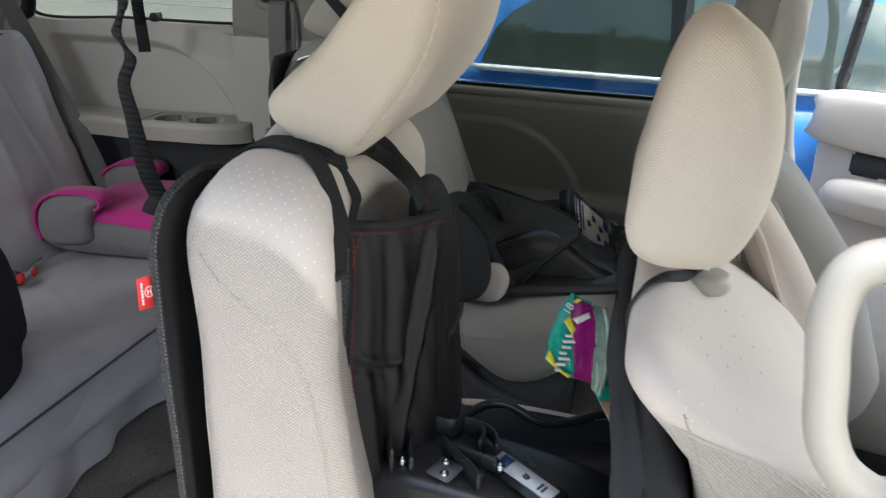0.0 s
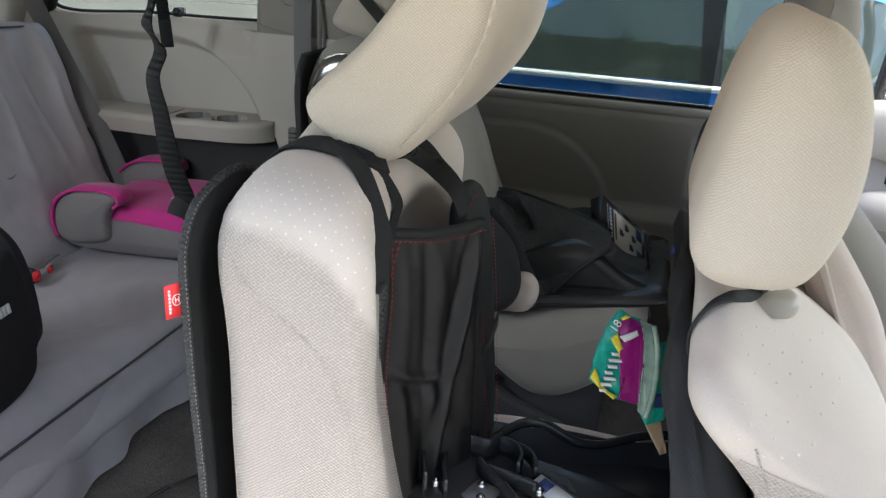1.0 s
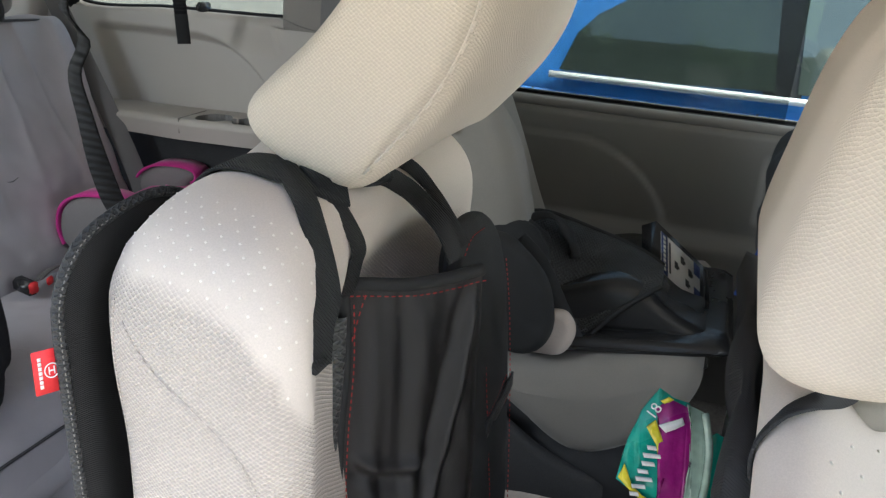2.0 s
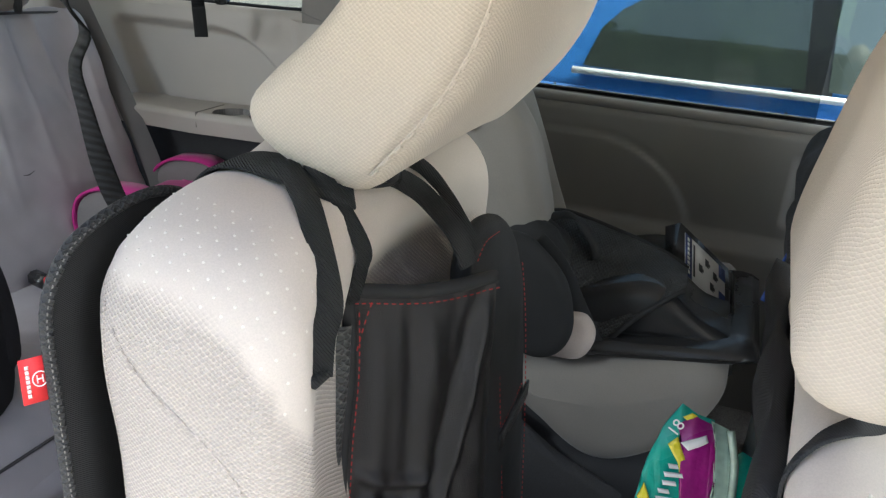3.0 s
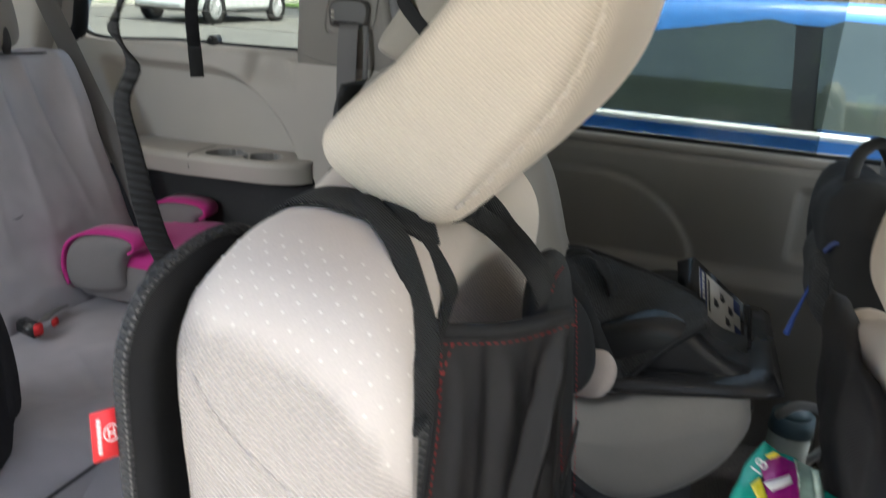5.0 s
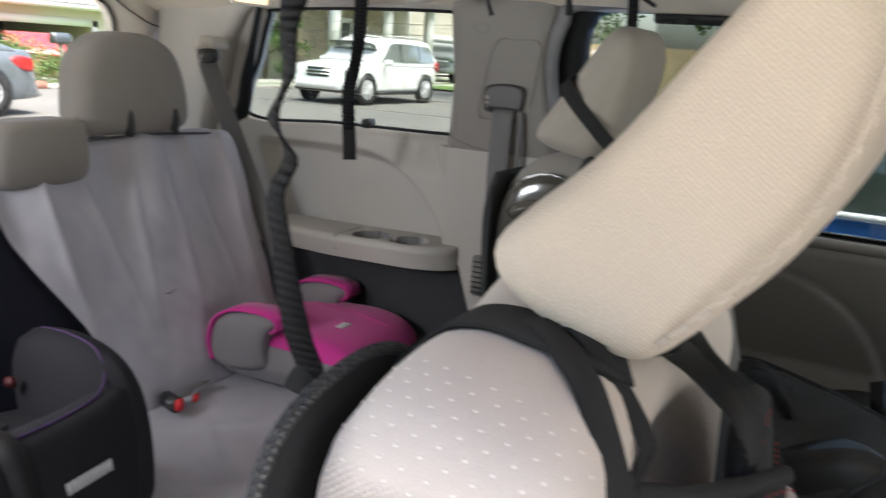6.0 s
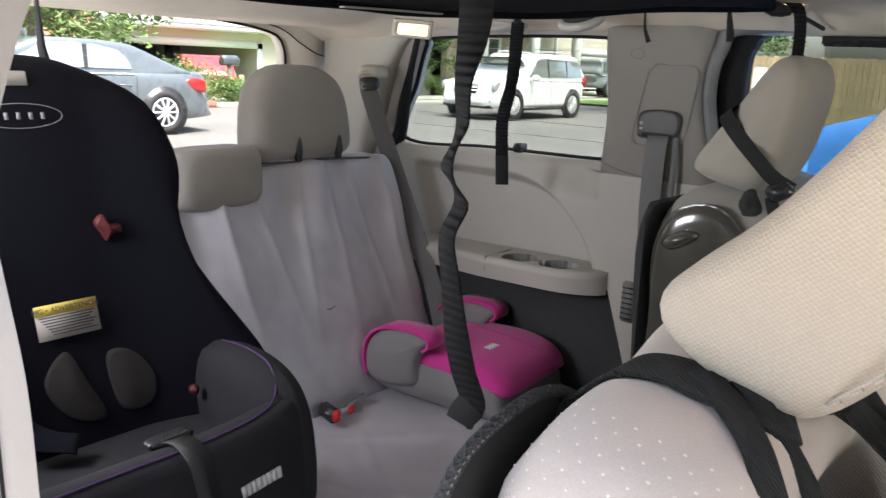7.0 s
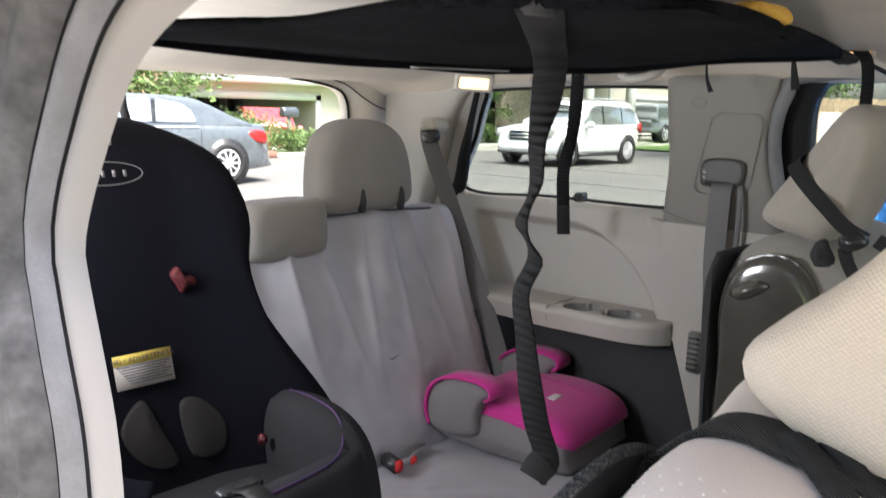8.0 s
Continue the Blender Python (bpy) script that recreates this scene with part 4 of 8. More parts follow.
# padded strip behind the flap, beside it
STRIP = [(-0.37, 0.75), (-0.38, 0.95), (-0.38, 1.07), (-0.385, 1.125), (-0.375, 1.146), (-0.345, 1.156), (-0.29, 1.148), (-0.245, 1.125), (-0.212, 1.08), (-0.198, 1.01), (-0.203, 0.90), (-0.222, 0.76), (-0.26, 0.735)]
def strip_lean(v):
    return Vector((v.x + 0.012 + 0.105 * (1.15 - v.z) - 0.05 * (v.y + 0.36), v.y + 0.020, v.z))
pp.append(part("padded_strip", wavy(pillow(STRIP, 0.168, 0.186, r=0.008, n=90, axis="x", warp=strip_lean, bulge=0.004), 0.0025, 24), BLACK_CLOTH, label="padded black back panel"))
sx = lambda y, z: tuple(strip_lean(Vector((0.1895, y, z))))
pp += [part("red_stitching", dashes([sx(y, z) for y, z in q], 0.004, 0.002, 0.00055), RED_THREAD) for q in (
    [(-0.37, 1.135), (-0.345, 1.143), (-0.305, 1.139)], [(-0.222, 1.08), (-0.209, 1.01), (-0.213, 0.90), (-0.232, 0.77)], [(-0.31, 1.0), (-0.308, 0.955), (-0.30, 0.944), (-0.225, 0.948)], [(-0.225, 0.920), (-0.30, 0.917), (-0.305, 0.85), (-0.31, 0.77), (-0.24, 0.765)])]
pp.append(part("cross_band", ribbon([sx(-0.315, 0.932), sx(-0.25, 0.930), sx(-0.201, 0.931)], 0.018, 0.003, side=(0, 0, 1)), BLACK_VINYL))
# webbing: round the seat's shoulders, join, hanging tails
pp += [part("shoulder_strap", ribbon([(-0.002, -0.440, 1.12), (0.001, -0.442, 1.175), over_back(0.020, -0.447, 0.004), over_back(0.040, -0.449), over_back(0.065, -0.449), over_back(0.090, -0.452), over_back(0.112, -0.450, 0.004), over_back(0.132, -0.432, 0.005)], 0.043, 0.003, side=[(0, 1, 0.0), (0.0, 1, 0.05), (0.05, 1, 0.05), (0.15, 1, 0.0), (0.4, 0.9, 0.0)]), WEB_WIDE, label="wide black woven strap"),
       part("shoulder_strap", ribbon([over_back(0.130, -0.402, 0.005), (0.141, -0.380, 1.202), (0.148, -0.365, 1.193), (0.161, -0.360, 1.183), (0.190, -0.370, 1.164), (0.203, -0.370, 1.138)], 0.017, 0.003, side=[(0.6, 0.6, 0.2), (0.5, 0.5, 0.5), (0.3, 0.7, 0.5), (0.4, 0.8, 0)]), WEB),
       part("hanging_tail", ribbon([over_back(0.085, -0.446, 0.006), over_back(0.112, -0.470, 0.005), over_back(0.135, -0.492, 0.004), front_of_back(-0.515, 1.160, 0.005), front_of_back(-0.530, 1.14, 0.004), front_of_back(-0.538, 1.116, 0.004)], 0.019, 0.0025, side=[(0.5, 0.8, 0.0), (0.45, 0.85, 0.0), (0.35, 0.9, 0)]), WEB, label="loose black strap tail"),
       part("hanging_tail", ribbon([over_back(0.100, -0.436, 0.006), over_back(0.122, -0.450, 0.005), front_of_back(-0.458, 1.175, 0.005), front_of_back(-0.459, 1.155, 0.004), front_of_back(-0.458, 1.130, 0.004)], 0.014, 0.0025, side=[(0.5, 0.8, 0.0), (0.2, 0.95, 0)]), WEB),
       part("strap_fold", place(box(-0.003, 0.003, -0.010, 0.010, -0.004, 0.004, 0.001), Matrix.Translation(front_of_back(-0.538, 1.117, 0.004))), WEB),
       part("second_tail", ribbon([over_back(0.131, -0.350, 0.006), (0.143, -0.333, 1.200), (0.158, -0.322, 1.181), (0.186, -0.352, 1.170), (0.203, -0.352, 1.145)], 0.012, 0.0025, side=[(0.7, 0.7, 0), (0.5, 0.8, 0)]), WEB),
       part("buckle", place(pillow([(-0.022, -0.009), (-0.024, 0.006), (0.0, 0.010), (0.022, 0.008), (0.024, -0.008)], -0.014, 0.014, r=0.004, n=30), Matrix.Translation(over_back(0.128, -0.408, 0.006)) @ Matrix.Rotation(radians(40), 4, "Z")), BLACK_PLASTIC),
       part("red_knot", wavy(pillow([(0.140, 1.141), (0.146, 1.141), (0.146, 1.134), (0.140, 1.134)], -0.462, -0.456, r=0.002, n=12), 0.001, 90), RED_THREAD)]
hang(prot, *pp)

# infant-seat base lying on the near seat
def infant_base(at, turn):
    th = thing("infant_seat_base", "glossy black plastic infant car seat base with printed label", "child seat", at)
    m = Matrix.Translation(at) @ Matrix.Rotation(radians(turn), 4, "Z") @ Matrix.Rotation(radians(-8), 4, "Y")
    ps = [part("shell", place(pillow([(-0.24, 0.0), (-0.25, 0.04), (-0.18, 0.07), (-0.02, 0.085), (0.08, 0.105), (0.13, 0.105), (0.165, 0.085), (0.20, 0.05), (0.25, 0.02), (0.24, 0.0)], -0.15, 0.15, r=0.03, n=70, bulge=0.0), m), BLACK_PLASTIC),
          part("rim", place(pillow([(-0.255, -0.004), (-0.26, 0.012), (0.0, 0.02), (0.20, 0.022), (0.268, 0.020), (0.272, 0.002), (0.0, -0.006)], -0.19, 0.19, r=0.012, n=60), m), BLACK_PLASTIC),
          part("front_hoop", tube([(0.395, 0.42, 0.880), (0.402, 0.42, 0.872), (0.415, 0.42, 0.80), (0.424, 0.42, 0.758), (0.415, 0.42, 0.742), (0.395, 0.42, 0.735)], 0.0035, 8, samples=50), BLACK_PLASTIC),
          part("front_skirt", wavy(pillow([(0.30, 0.735), (0.33, 0.80), (0.372, 0.79), (0.395, 0.755), (0.428, 0.738), (0.425, 0.728), (0.36, 0.726)], 0.33, 0.60, r=0.012, n=50), 0.002, 20), BLACK_PLASTIC)]
    # label plate on a raised housing: a leads along its top edge, b down its side
    a, b, o = Vector((0.076, 0.012, -0.060)), Vector((0.014, -0.030, -0.064)), Vector((0.312, 0.462, 0.920))
    c_ = a.cross(b).normalized()
    lm = Matrix.Translation(o) @ Matrix((( a.x, b.x, c_.x), (a.y, b.y, c_.y), (a.z, b.z, c_.z))).to_4x4()
    up = -1 if c_.y > 0 else 1
    lay = lambda u0, u1, v0, v1, d0, d1: place(box(u0, u1, v0, v1, min(up * d0, up * d1), max(up * d0, up * d1), 0), lm)
    ps.append(part("label_housing", lay(-0.10, 1.12, -0.16, 1.35, -0.060, -0.002), BLACK_PLASTIC))
    lab = part("label_plate", lay(0.0, 1.0, 0.0, 1.0, -0.001, 0.0012), PAPER, label="white and blue printed instruction label")
    ps.append(lab)
    more = [part("label_band", lay(0.0, 0.16, 0.0, 1.0, 0.0013, 0.0018), NAVY), part("label_patch", lay(0.84, 1.0, 0.0, 0.30, 0.0013, 0.0018), NAVY), part("label_patch", lay(0.84, 1.0, 0.62, 1.0, 0.0013, 0.0018), NAVY)]
    more += [part("label_bar", lay(0.05, 0.11, 0.06 + 0.11 * k, 0.14 + 0.11 * k, 0.0019, 0.0023), WHITE) for k in range(8)]
    more += [part("label_bar", lay(0.20, 0.24, 0.10, 0.86, 0.0013, 0.0018), PRINT)]
    for u, v in ((0.34, 0.42), (0.50, 0.16), (0.62, 0.62), (0.70, 0.30)):
        more.append(part("label_picture", merge(lay(u, u + 0.09, v, v + 0.18, 0.0013, 0.0018), lay(u + 0.02, u + 0.12, v + 0.06, v + 0.13, 0.0013, 0.0020)), PRINT))
    hang(th, *ps, *more)
    return th, m


base_far, bf = infant_base((0.17, 0.44, 0.752), 2)
# bulky cover pieces that lie over the far base
cov = thing("folded_seat_cover", "crumpled black cloth cover draped over an infant seat base", "seat cover", (0.10, 0.3, 0.85))
COVER_TOP = [(0.045, 0.38, 0.925), (0.10, 0.42, 0.934), (0.15, 0.43, 0.925), (0.22, 0.43, 0.908), (0.29, 0.42, 0.892), (0.330, 0.40, 0.880)]
COVER_LOW = [(0.075, 0.272, 0.84), (0.11, 0.268, 0.80), (0.16, 0.268, 0.775), (0.216, 0.275, 0.762), (0.275, 0.29, 0.825), (0.336, 0.31, 0.876)]
top_c, low_c = spline(COVER_TOP, 41, False), spline(COVER_LOW, 41, False)


def drape(off):
    def f(u, v):
        k = min(40, int(round(u * 40)))
        p = Vector(top_c[k]).lerp(Vector(low_c[k]), v)
        puff_ = 0.030 * math.sin(math.pi * v) ** 0.8 * (1 - 0.5 * u)
        crease = 0.006 * noise.noise(Vector((u * 5, v * 4, 2.0))) + 0.004 * math.sin(14 * u + 6 * v) * (1 - u) + 0.002 * noise.noise(Vector((u * 16, v * 12, 5.0)))
        return p + Vector((0.15, -0.80, 0.58)) * (puff_ + crease + off)
    return f


cv = [part("cloth_sheet", merge(grid_surface(40, 30, drape(0.0)), grid_surface(40, 30, drape(-0.004))), BLACK_MESH, label="draped black mesh cloth"),
      part("bound_edge", tube([tuple(drape(0.0)(u, 1.0)) for u in np.linspace(0, 1, 14)], 0.0045, 8, samples=70), BLACK_CLOTH),
      part("bound_edge", tube([tuple(drape(0.0)(u, 0.0)) for u in np.linspace(0, 1, 14)], 0.004, 8, samples=70), BLACK_CLOTH),
      part("curled_collar", wavy(tube([(0.075, 0.36, 0.905), (0.105, 0.37, 0.938), (0.135, 0.375, 0.940), (0.165, 0.37, 0.915), (0.185, 0.355, 0.880)], [0.016, 0.013, 0.010, 0.014, 0.012], 12, samples=50, flatten=0.6), 0.005, 40), BLACK_CLOTH, label="curled black cloth edge"),
      part("cloth_fold", wavy(wavy(pillow([(0.0, 0.88), (0.03, 0.93), (0.08, 0.945), (0.13, 0.92), (0.14, 0.87), (0.10, 0.82), (0.04, 0.82)], 0.29, 0.38, r=0.03, n=60, levels=7, mid=10), 0.012, 14, 3.0), 0.005, 40, 1.0), BLACK_CLOTH),
      part("hanging_wing", wavy(pillow([(0.04, 0.93), (0.095, 0.945), (0.145, 0.91), (0.180, 0.855), (0.186, 0.80), (0.160, 0.757), (0.11, 0.748), (0.05, 0.78)], 0.205, 0.245, r=0.018, n=50), 0.007, 16, 5.0), BLACK_CLOTH),
      part("strap_end", ribbon([(0.105, 0.255, 0.935), (0.145, 0.252, 0.90), (0.185, 0.255, 0.83), (0.218, 0.262, 0.770)], 0.026, 0.004, side=(0.7, 0.2, 0.5)), BLACK_CLOTH)]
hang(cov, *cv)

# base on the near seat, seen from above with its bolts and ribs
near = thing("infant_seat_base", "upturned glossy black plastic infant seat base with bolts", "child seat", (0.33, -0.30, 0.765))
nb = [part("shell", pillow([(0.17, 0.768), (0.17, 0.815), (0.20, 0.832), (0.30, 0.825), (0.42, 0.805), (0.46, 0.79), (0.46, 0.768)], -0.46, -0.315, r=0.02, n=50), BLACK_PLASTIC),
      part("tray_floor", pillow([(0.20, 0.766), (0.20, 0.782), (0.46, 0.784), (0.47, 0.768)], -0.32, -0.20, r=0.006, n=30), BLACK_PLASTIC),
      part("back_plate", place(plate([(-0.030, 0.0), (-0.040, 0.045), (-0.012, 0.052), (0.030, 0.050), (0.034, 0.0)], -0.004, 0.004, n=40, round_outer=False), Matrix.Translation((0.207, -0.352, 0.828)) @ Matrix.Rotation(radians(38), 4, "Z") @ Matrix.Rotation(radians(-18), 4, "X")), BLACK_PLASTIC),
      part("tray_rim", tube([(0.235, -0.325, 0.815), (0.255, -0.298, 0.828), (0.280, -0.270, 0.832), (0.306, -0.262, 0.830), (0.346, -0.262, 0.815), (0.383, -0.25, 0.812), (0.44, -0.22, 0.820), (0.50, -0.20, 0.815)], [0.005, 0.006, 0.007, 0.007, 0.006, 0.006, 0.006, 0.006], 10, samples=60), BLACK_PLASTIC),
      part("tray_wall", grid_surface(40, 6, lambda u, v: Vector((0.245 + 0.25 * u, -0.30 + 0.085 * u ** 0.7 - 0.03 * v, 0.826 - 0.01 * u - 0.07 * v + 0.006 * math.sin(7 * u)))), BLACK_PLASTIC)]
def standing_rib(pts, h, w=0.005):
    """An upright moulded wall along pts."""
    return ribbon([(x, y, 0.830 + h / 2) for x, y in pts], h, w, side=(0, 0, 1), samples=30)
for pts, h in (([(0.195, -0.40), (0.200, -0.374), (0.226, -0.362), (0.252, -0.362), (0.262, -0.340)], 0.030), ([(0.245, -0.388), (0.262, -0.408), (0.285, -0.428), (0.305, -0.452)], 0.022), ([(0.258, -0.396), (0.288, -0.404), (0.318, -0.412)], 0.020),
               ([(0.262, -0.345), (0.280, -0.350), (0.292, -0.368), (0.292, -0.390)], 0.026), ([(0.272, -0.338), (0.292, -0.342), (0.306, -0.358), (0.312, -0.382)], 0.018), ([(0.206, -0.39), (0.212, -0.42), (0.222, -0.448)], 0.024),
               ([(0.175, -0.36), (0.178, -0.39), (0.190, -0.43), (0.20, -0.455)], 0.034)):
    nb.append(part("rib", standing_rib(pts, h), BLACK_PLASTIC))
nb.append(part("bolt_plate", place(box(-0.016, 0.016, -0.018, 0.018, 0, 0.006, 0.002), Matrix.Translation((0.260, -0.435, 0.834)) @ Matrix.Rotation(radians(-20), 4, "Z")), RUBBER))
for (x, y) in ((0.3, -0.437), (0.258, -0.424), (0.262, -0.447), (0.188, -0.357), (0.207, -0.436), (0.322, -0.412)):
    nb.append(part("bolt", merge(cyl((x, y, 0.832), (x, y, 0.842), 0.0055, 12), cyl((x, y, 0.841), (x, y, 0.845), 0.003, 6)), METAL))
nl = Matrix.Translation((0.352, -0.417, 0.836)) @ Matrix.Rotation(radians(-36), 4, "Z") @ Matrix.Rotation(radians(14), 4, "X")
nb.append(part("label_bed", place(box(-0.056, 0.056, -0.017, 0.017, -0.012, -0.001, 0.003), nl), BLACK_PLASTIC))
nb.append(part("label_plate", place(box(-0.048, 0.048, -0.011, 0.011, 0, 0.002, 0.001), nl), PAPER, label="narrow printed label"))
nb.append(part("label_picture", place(box(-0.040, -0.024, -0.008, 0.009, 0.0021, 0.0026, 0), nl), NAVY))
nb.append(part("label_picture", place(pillow([(0.000, -0.003), (0.008, -0.004), (0.009, 0.002), (0.002, 0.003)], 0.0021, 0.0026, r=0.0002, n=14, axis="z"), nl), PRINT))
nb += [part("label_bar", place(box(0.026 + 0.006 * k, 0.029 + 0.006 * k, -0.006, 0.005, 0.0021, 0.0026, 0), nl), PRINT) for k in range(2)]
hang(near, *nb)

# far second-row seat
seat_b = thing("second_row_seat", "beige cloth minivan seat coloured as if in shade, with a strapped headrest", "car seat", (0.1, 0.40, FLOOR))
BACK_B = [(-0.30, 0.70), (-0.315, 0.95), (-0.325, 1.08), (-0.31, 1.16), (-0.27, 1.205), (-0.21, 1.222), (-0.15, 1.205), (-0.09, 1.15), (-0.04, 1.05), (0.02, 0.90), (0.06, 0.76), (-0.1, 0.66)]
sb = [part("seatback", pillow(BACK_B, 0.34, 0.76, r=0.05, n=70, levels=7), SHADED_BEIGE),
      part("side_bolster", pillow([(-0.10, 1.14), (-0.03, 1.165), (0.045, 1.09), (0.085, 0.98), (0.10, 0.90), (0.07, 0.84), (0.0, 0.88), (-0.06, 1.02)], 0.30, 0.42, r=0.035, n=50), SHADED_BEIGE),
      part("cushion", pillow([(0.06, 0.64), (0.065, 0.68), (0.11, 0.708), (0.26, 0.757), (0.38, 0.795), (0.412, 0.780), (0.425, 0.73), (0.39, 0.65), (0.313, 0.579), (0.24, 0.549), (0.176, 0.575), (0.11, 0.625)], 0.24, 0.74, r=0.045, n=60), SHADED_BEIGE),
      part("hinge_cover", pillow([(0.10, 0.735), (0.15, 0.742), (0.192, 0.745), (0.212, 0.768), (0.216, 0.795), (0.206, 0.816), (0.188, 0.826), (0.15, 0.82), (0.10, 0.80)], 0.232, 0.27, r=0.014, n=48), BEIGE_VELOUR, label="rounded beige seat hinge cover"),
      part("seat_base", box(0.0, 0.36, 0.28, 0.70, FLOOR, 0.58, 0.02), CHARCOAL),
      part("side_shield", pillow([(0.0, 0.61), (0.10, 0.60), (0.17, 0.552), (0.24, 0.525), (0.30, 0.50), (0.26, FLOOR + 0.01), (0.05, FLOOR + 0.01)], 0.24, 0.275, r=0.015, n=40), CHARCOAL)]
HEAD_B = [(-0.247, 1.260), (-0.235, 1.238), (-0.19, 1.225), (-0.150, 1.222), (-0.122, 1.248), (-0.101, 1.31), (-0.092, 1.375), (-0.102, 1.411), (-0.124, 1.421), (-0.152, 1.405), (-0.20, 1.332)]
sb += [part("headrest", pillow(HEAD_B, 0.300, 0.475, r=0.035, n=72, levels=8, convex=True), SHADE_VELOUR, label="beige cloth headrest tilted forward, darkened as if in shade"),
       part("headrest_post", cyl((-0.17, 0.35, 1.19), (-0.155, 0.35, 1.25), 0.006), METAL), part("headrest_post", cyl((-0.17, 0.49, 1.19), (-0.155, 0.49, 1.25), 0.006), METAL)]
hang(seat_b, *sb)
hs = thing("headrest_strap", "black strap with buckle tied round a headrest", "strap", (-0.12, 0.3, 1.3))
hst = [part("strap", ribbon([(-0.185, 0.36, 1.345), (-0.197, 0.310, 1.338), (-0.195, 0.297, 1.328), (-0.175, 0.294, 1.305), (-0.145, 0.293, 1.276), (-0.117, 0.294, 1.250), (-0.09, 0.30, 1.235)], 0.022, 0.002, side=[(0.7, 0, 0.7), (0.7, 0, 0.7)]), WEB),
       part("buckle", pillow([(-0.118, 1.238), (-0.092, 1.248), (-0.082, 1.232), (-0.108, 1.218)], 0.268, 0.288, r=0.004, n=24), BLACK_PLASTIC),
       part("tail", ribbon([(-0.11, 0.275, 1.225), (-0.10, 0.272, 1.20), (-0.07, 0.275, 1.15), (-0.045, 0.28, 1.085)], 0.018, 0.002, side=(1, 0, 0.2)), WEB),
       part("tail", ribbon([(-0.07, 0.275, 1.24), (-0.045, 0.272, 1.225), (-0.035, 0.27, 1.20)], 0.02, 0.002, side=(1, 0, 0.4)), WEB),
       part("knot", wavy(pillow([(-0.150, 1.225), (-0.132, 1.23), (-0.126, 1.20), (-0.144, 1.196)], 0.262, 0.285, r=0.005, n=20), 0.006, 60), BLACK_CLOTH)]
hang(hs, *hst)
km2 = thing("kick_mat", "black kick mat with glossy clear panel on a seatback", "seat cover", (-0.33, 0.4, 0.7))
OLIVE = mat("smoky_clear_plastic", (0.055, 0.051, 0.043), 0.16, grain=0.05, gscale=60, bump=0.1, stain=0.2, sscale=10, coat=0.5)
k2 = [part("mat_panel", pillow([(-0.310, 0.66), (-0.328, 0.95), (-0.338, 1.10), (-0.325, 1.172), (-0.312, 1.178), (-0.320, 1.08), (-0.310, 0.95), (-0.290, 0.66)], 0.335, 0.78, r=0.008, n=50), BLACK_CLOTH),
      part("clear_panel", pillow([(-0.29, 0.80), (-0.30, 1.00), (-0.305, 1.10), (-0.285, 1.165), (-0.24, 1.19), (-0.19, 1.185), (-0.15, 1.13), (-0.12, 1.04), (-0.09, 0.90), (-0.15, 0.80)], 0.326, 0.35, r=0.014, n=50, bulge=0.004), OLIVE, label="smoky glossy plastic panel"),
      part("moulded_grip", pillow([(-0.285, 1.125), (-0.25, 1.148), (-0.225, 1.143), (-0.245, 1.125), (-0.27, 1.112)], 0.316, 0.33, r=0.005, n=24), OLIVE),
      part("stud", cyl((-0.20, 0.320, 1.06), (-0.20, 0.328, 1.06), 0.006), BLACK_PLASTIC)]
hang(km2, *k2)

# front passenger seat
seat_f = thing("front_seat", "light beige cloth front passenger seat seen from behind and beside", "car seat", (0.6, -0.34, FLOOR))
BACK_F = [(0.60, 0.62), (0.522, 0.96), (0.484, 1.04), (0.459, 1.085), (0.446, 1.115), (0.453, 1.138), (0.482, 1.138), (0.530, 1.100), (0.61, 1.035), (0.69, 0.94), (0.75, 0.80), (0.79, 0.66), (0.70, 0.60)]


def dish_f(v):
    s = (v.y + 0.34) / 0.25
    return Vector((v.x, v.y, v.z - 0.045 * min(1.0, (s / 0.7) ** 2) * step(0.98, 1.13, v.z)))


bm = wavy(pillow(BACK_F, -0.585, -0.09, r=0.05, n=180, warp=dish_f, levels=10, mid=30, caps=48, convex=True), 0.002, 14)
front_tree = BVHTree.FromBMesh(bm)


def over_front(x, y, lift=0.003):
    hit = front_tree.ray_cast(Vector((x, y, 1.6)), Vector((0, 0, -1)))
    return (x, y, hit[0].z + lift)


def beside_front(x, z, lift=0.0):
    hit = front_tree.ray_cast(Vector((x, -0.9, z)), Vector((0, 1, 0)))
    return None if hit[0] is None else tuple(hit[0] - Vector((0, lift, 0)))


fs_back = part("seatback", bm, BEIGE_KNIT)
pile(fs_back, lambda p: max(0.5 + (p.z - 1.040 + 0.30 * (p.x - 0.5)) / 0.008, (p.y + 0.51) / 0.015))
sf = [fs_back,
      part("cushion", pillow([(0.70, 0.58), (0.72, 0.70), (0.80, 0.74), (1.10, 0.76), (1.22, 0.72), (1.22, 0.62), (1.0, 0.56)], -0.58, -0.10, r=0.05, n=60), BEIGE_VELOUR),
      part("seat_base", box(0.72, 1.15, -0.52, -0.15, FLOOR, 0.60, 0.02), BLACK_PLASTIC)]
HEAD_F = [(0.430, 1.200), (0.432, 1.170), (0.446, 1.151), (0.478, 1.145), (0.524, 1.155), (0.547, 1.198), (0.555, 1.255), (0.548, 1.31), (0.529, 1.354), (0.500, 1.373), (0.474, 1.362), (0.454, 1.318), (0.440, 1.255)]
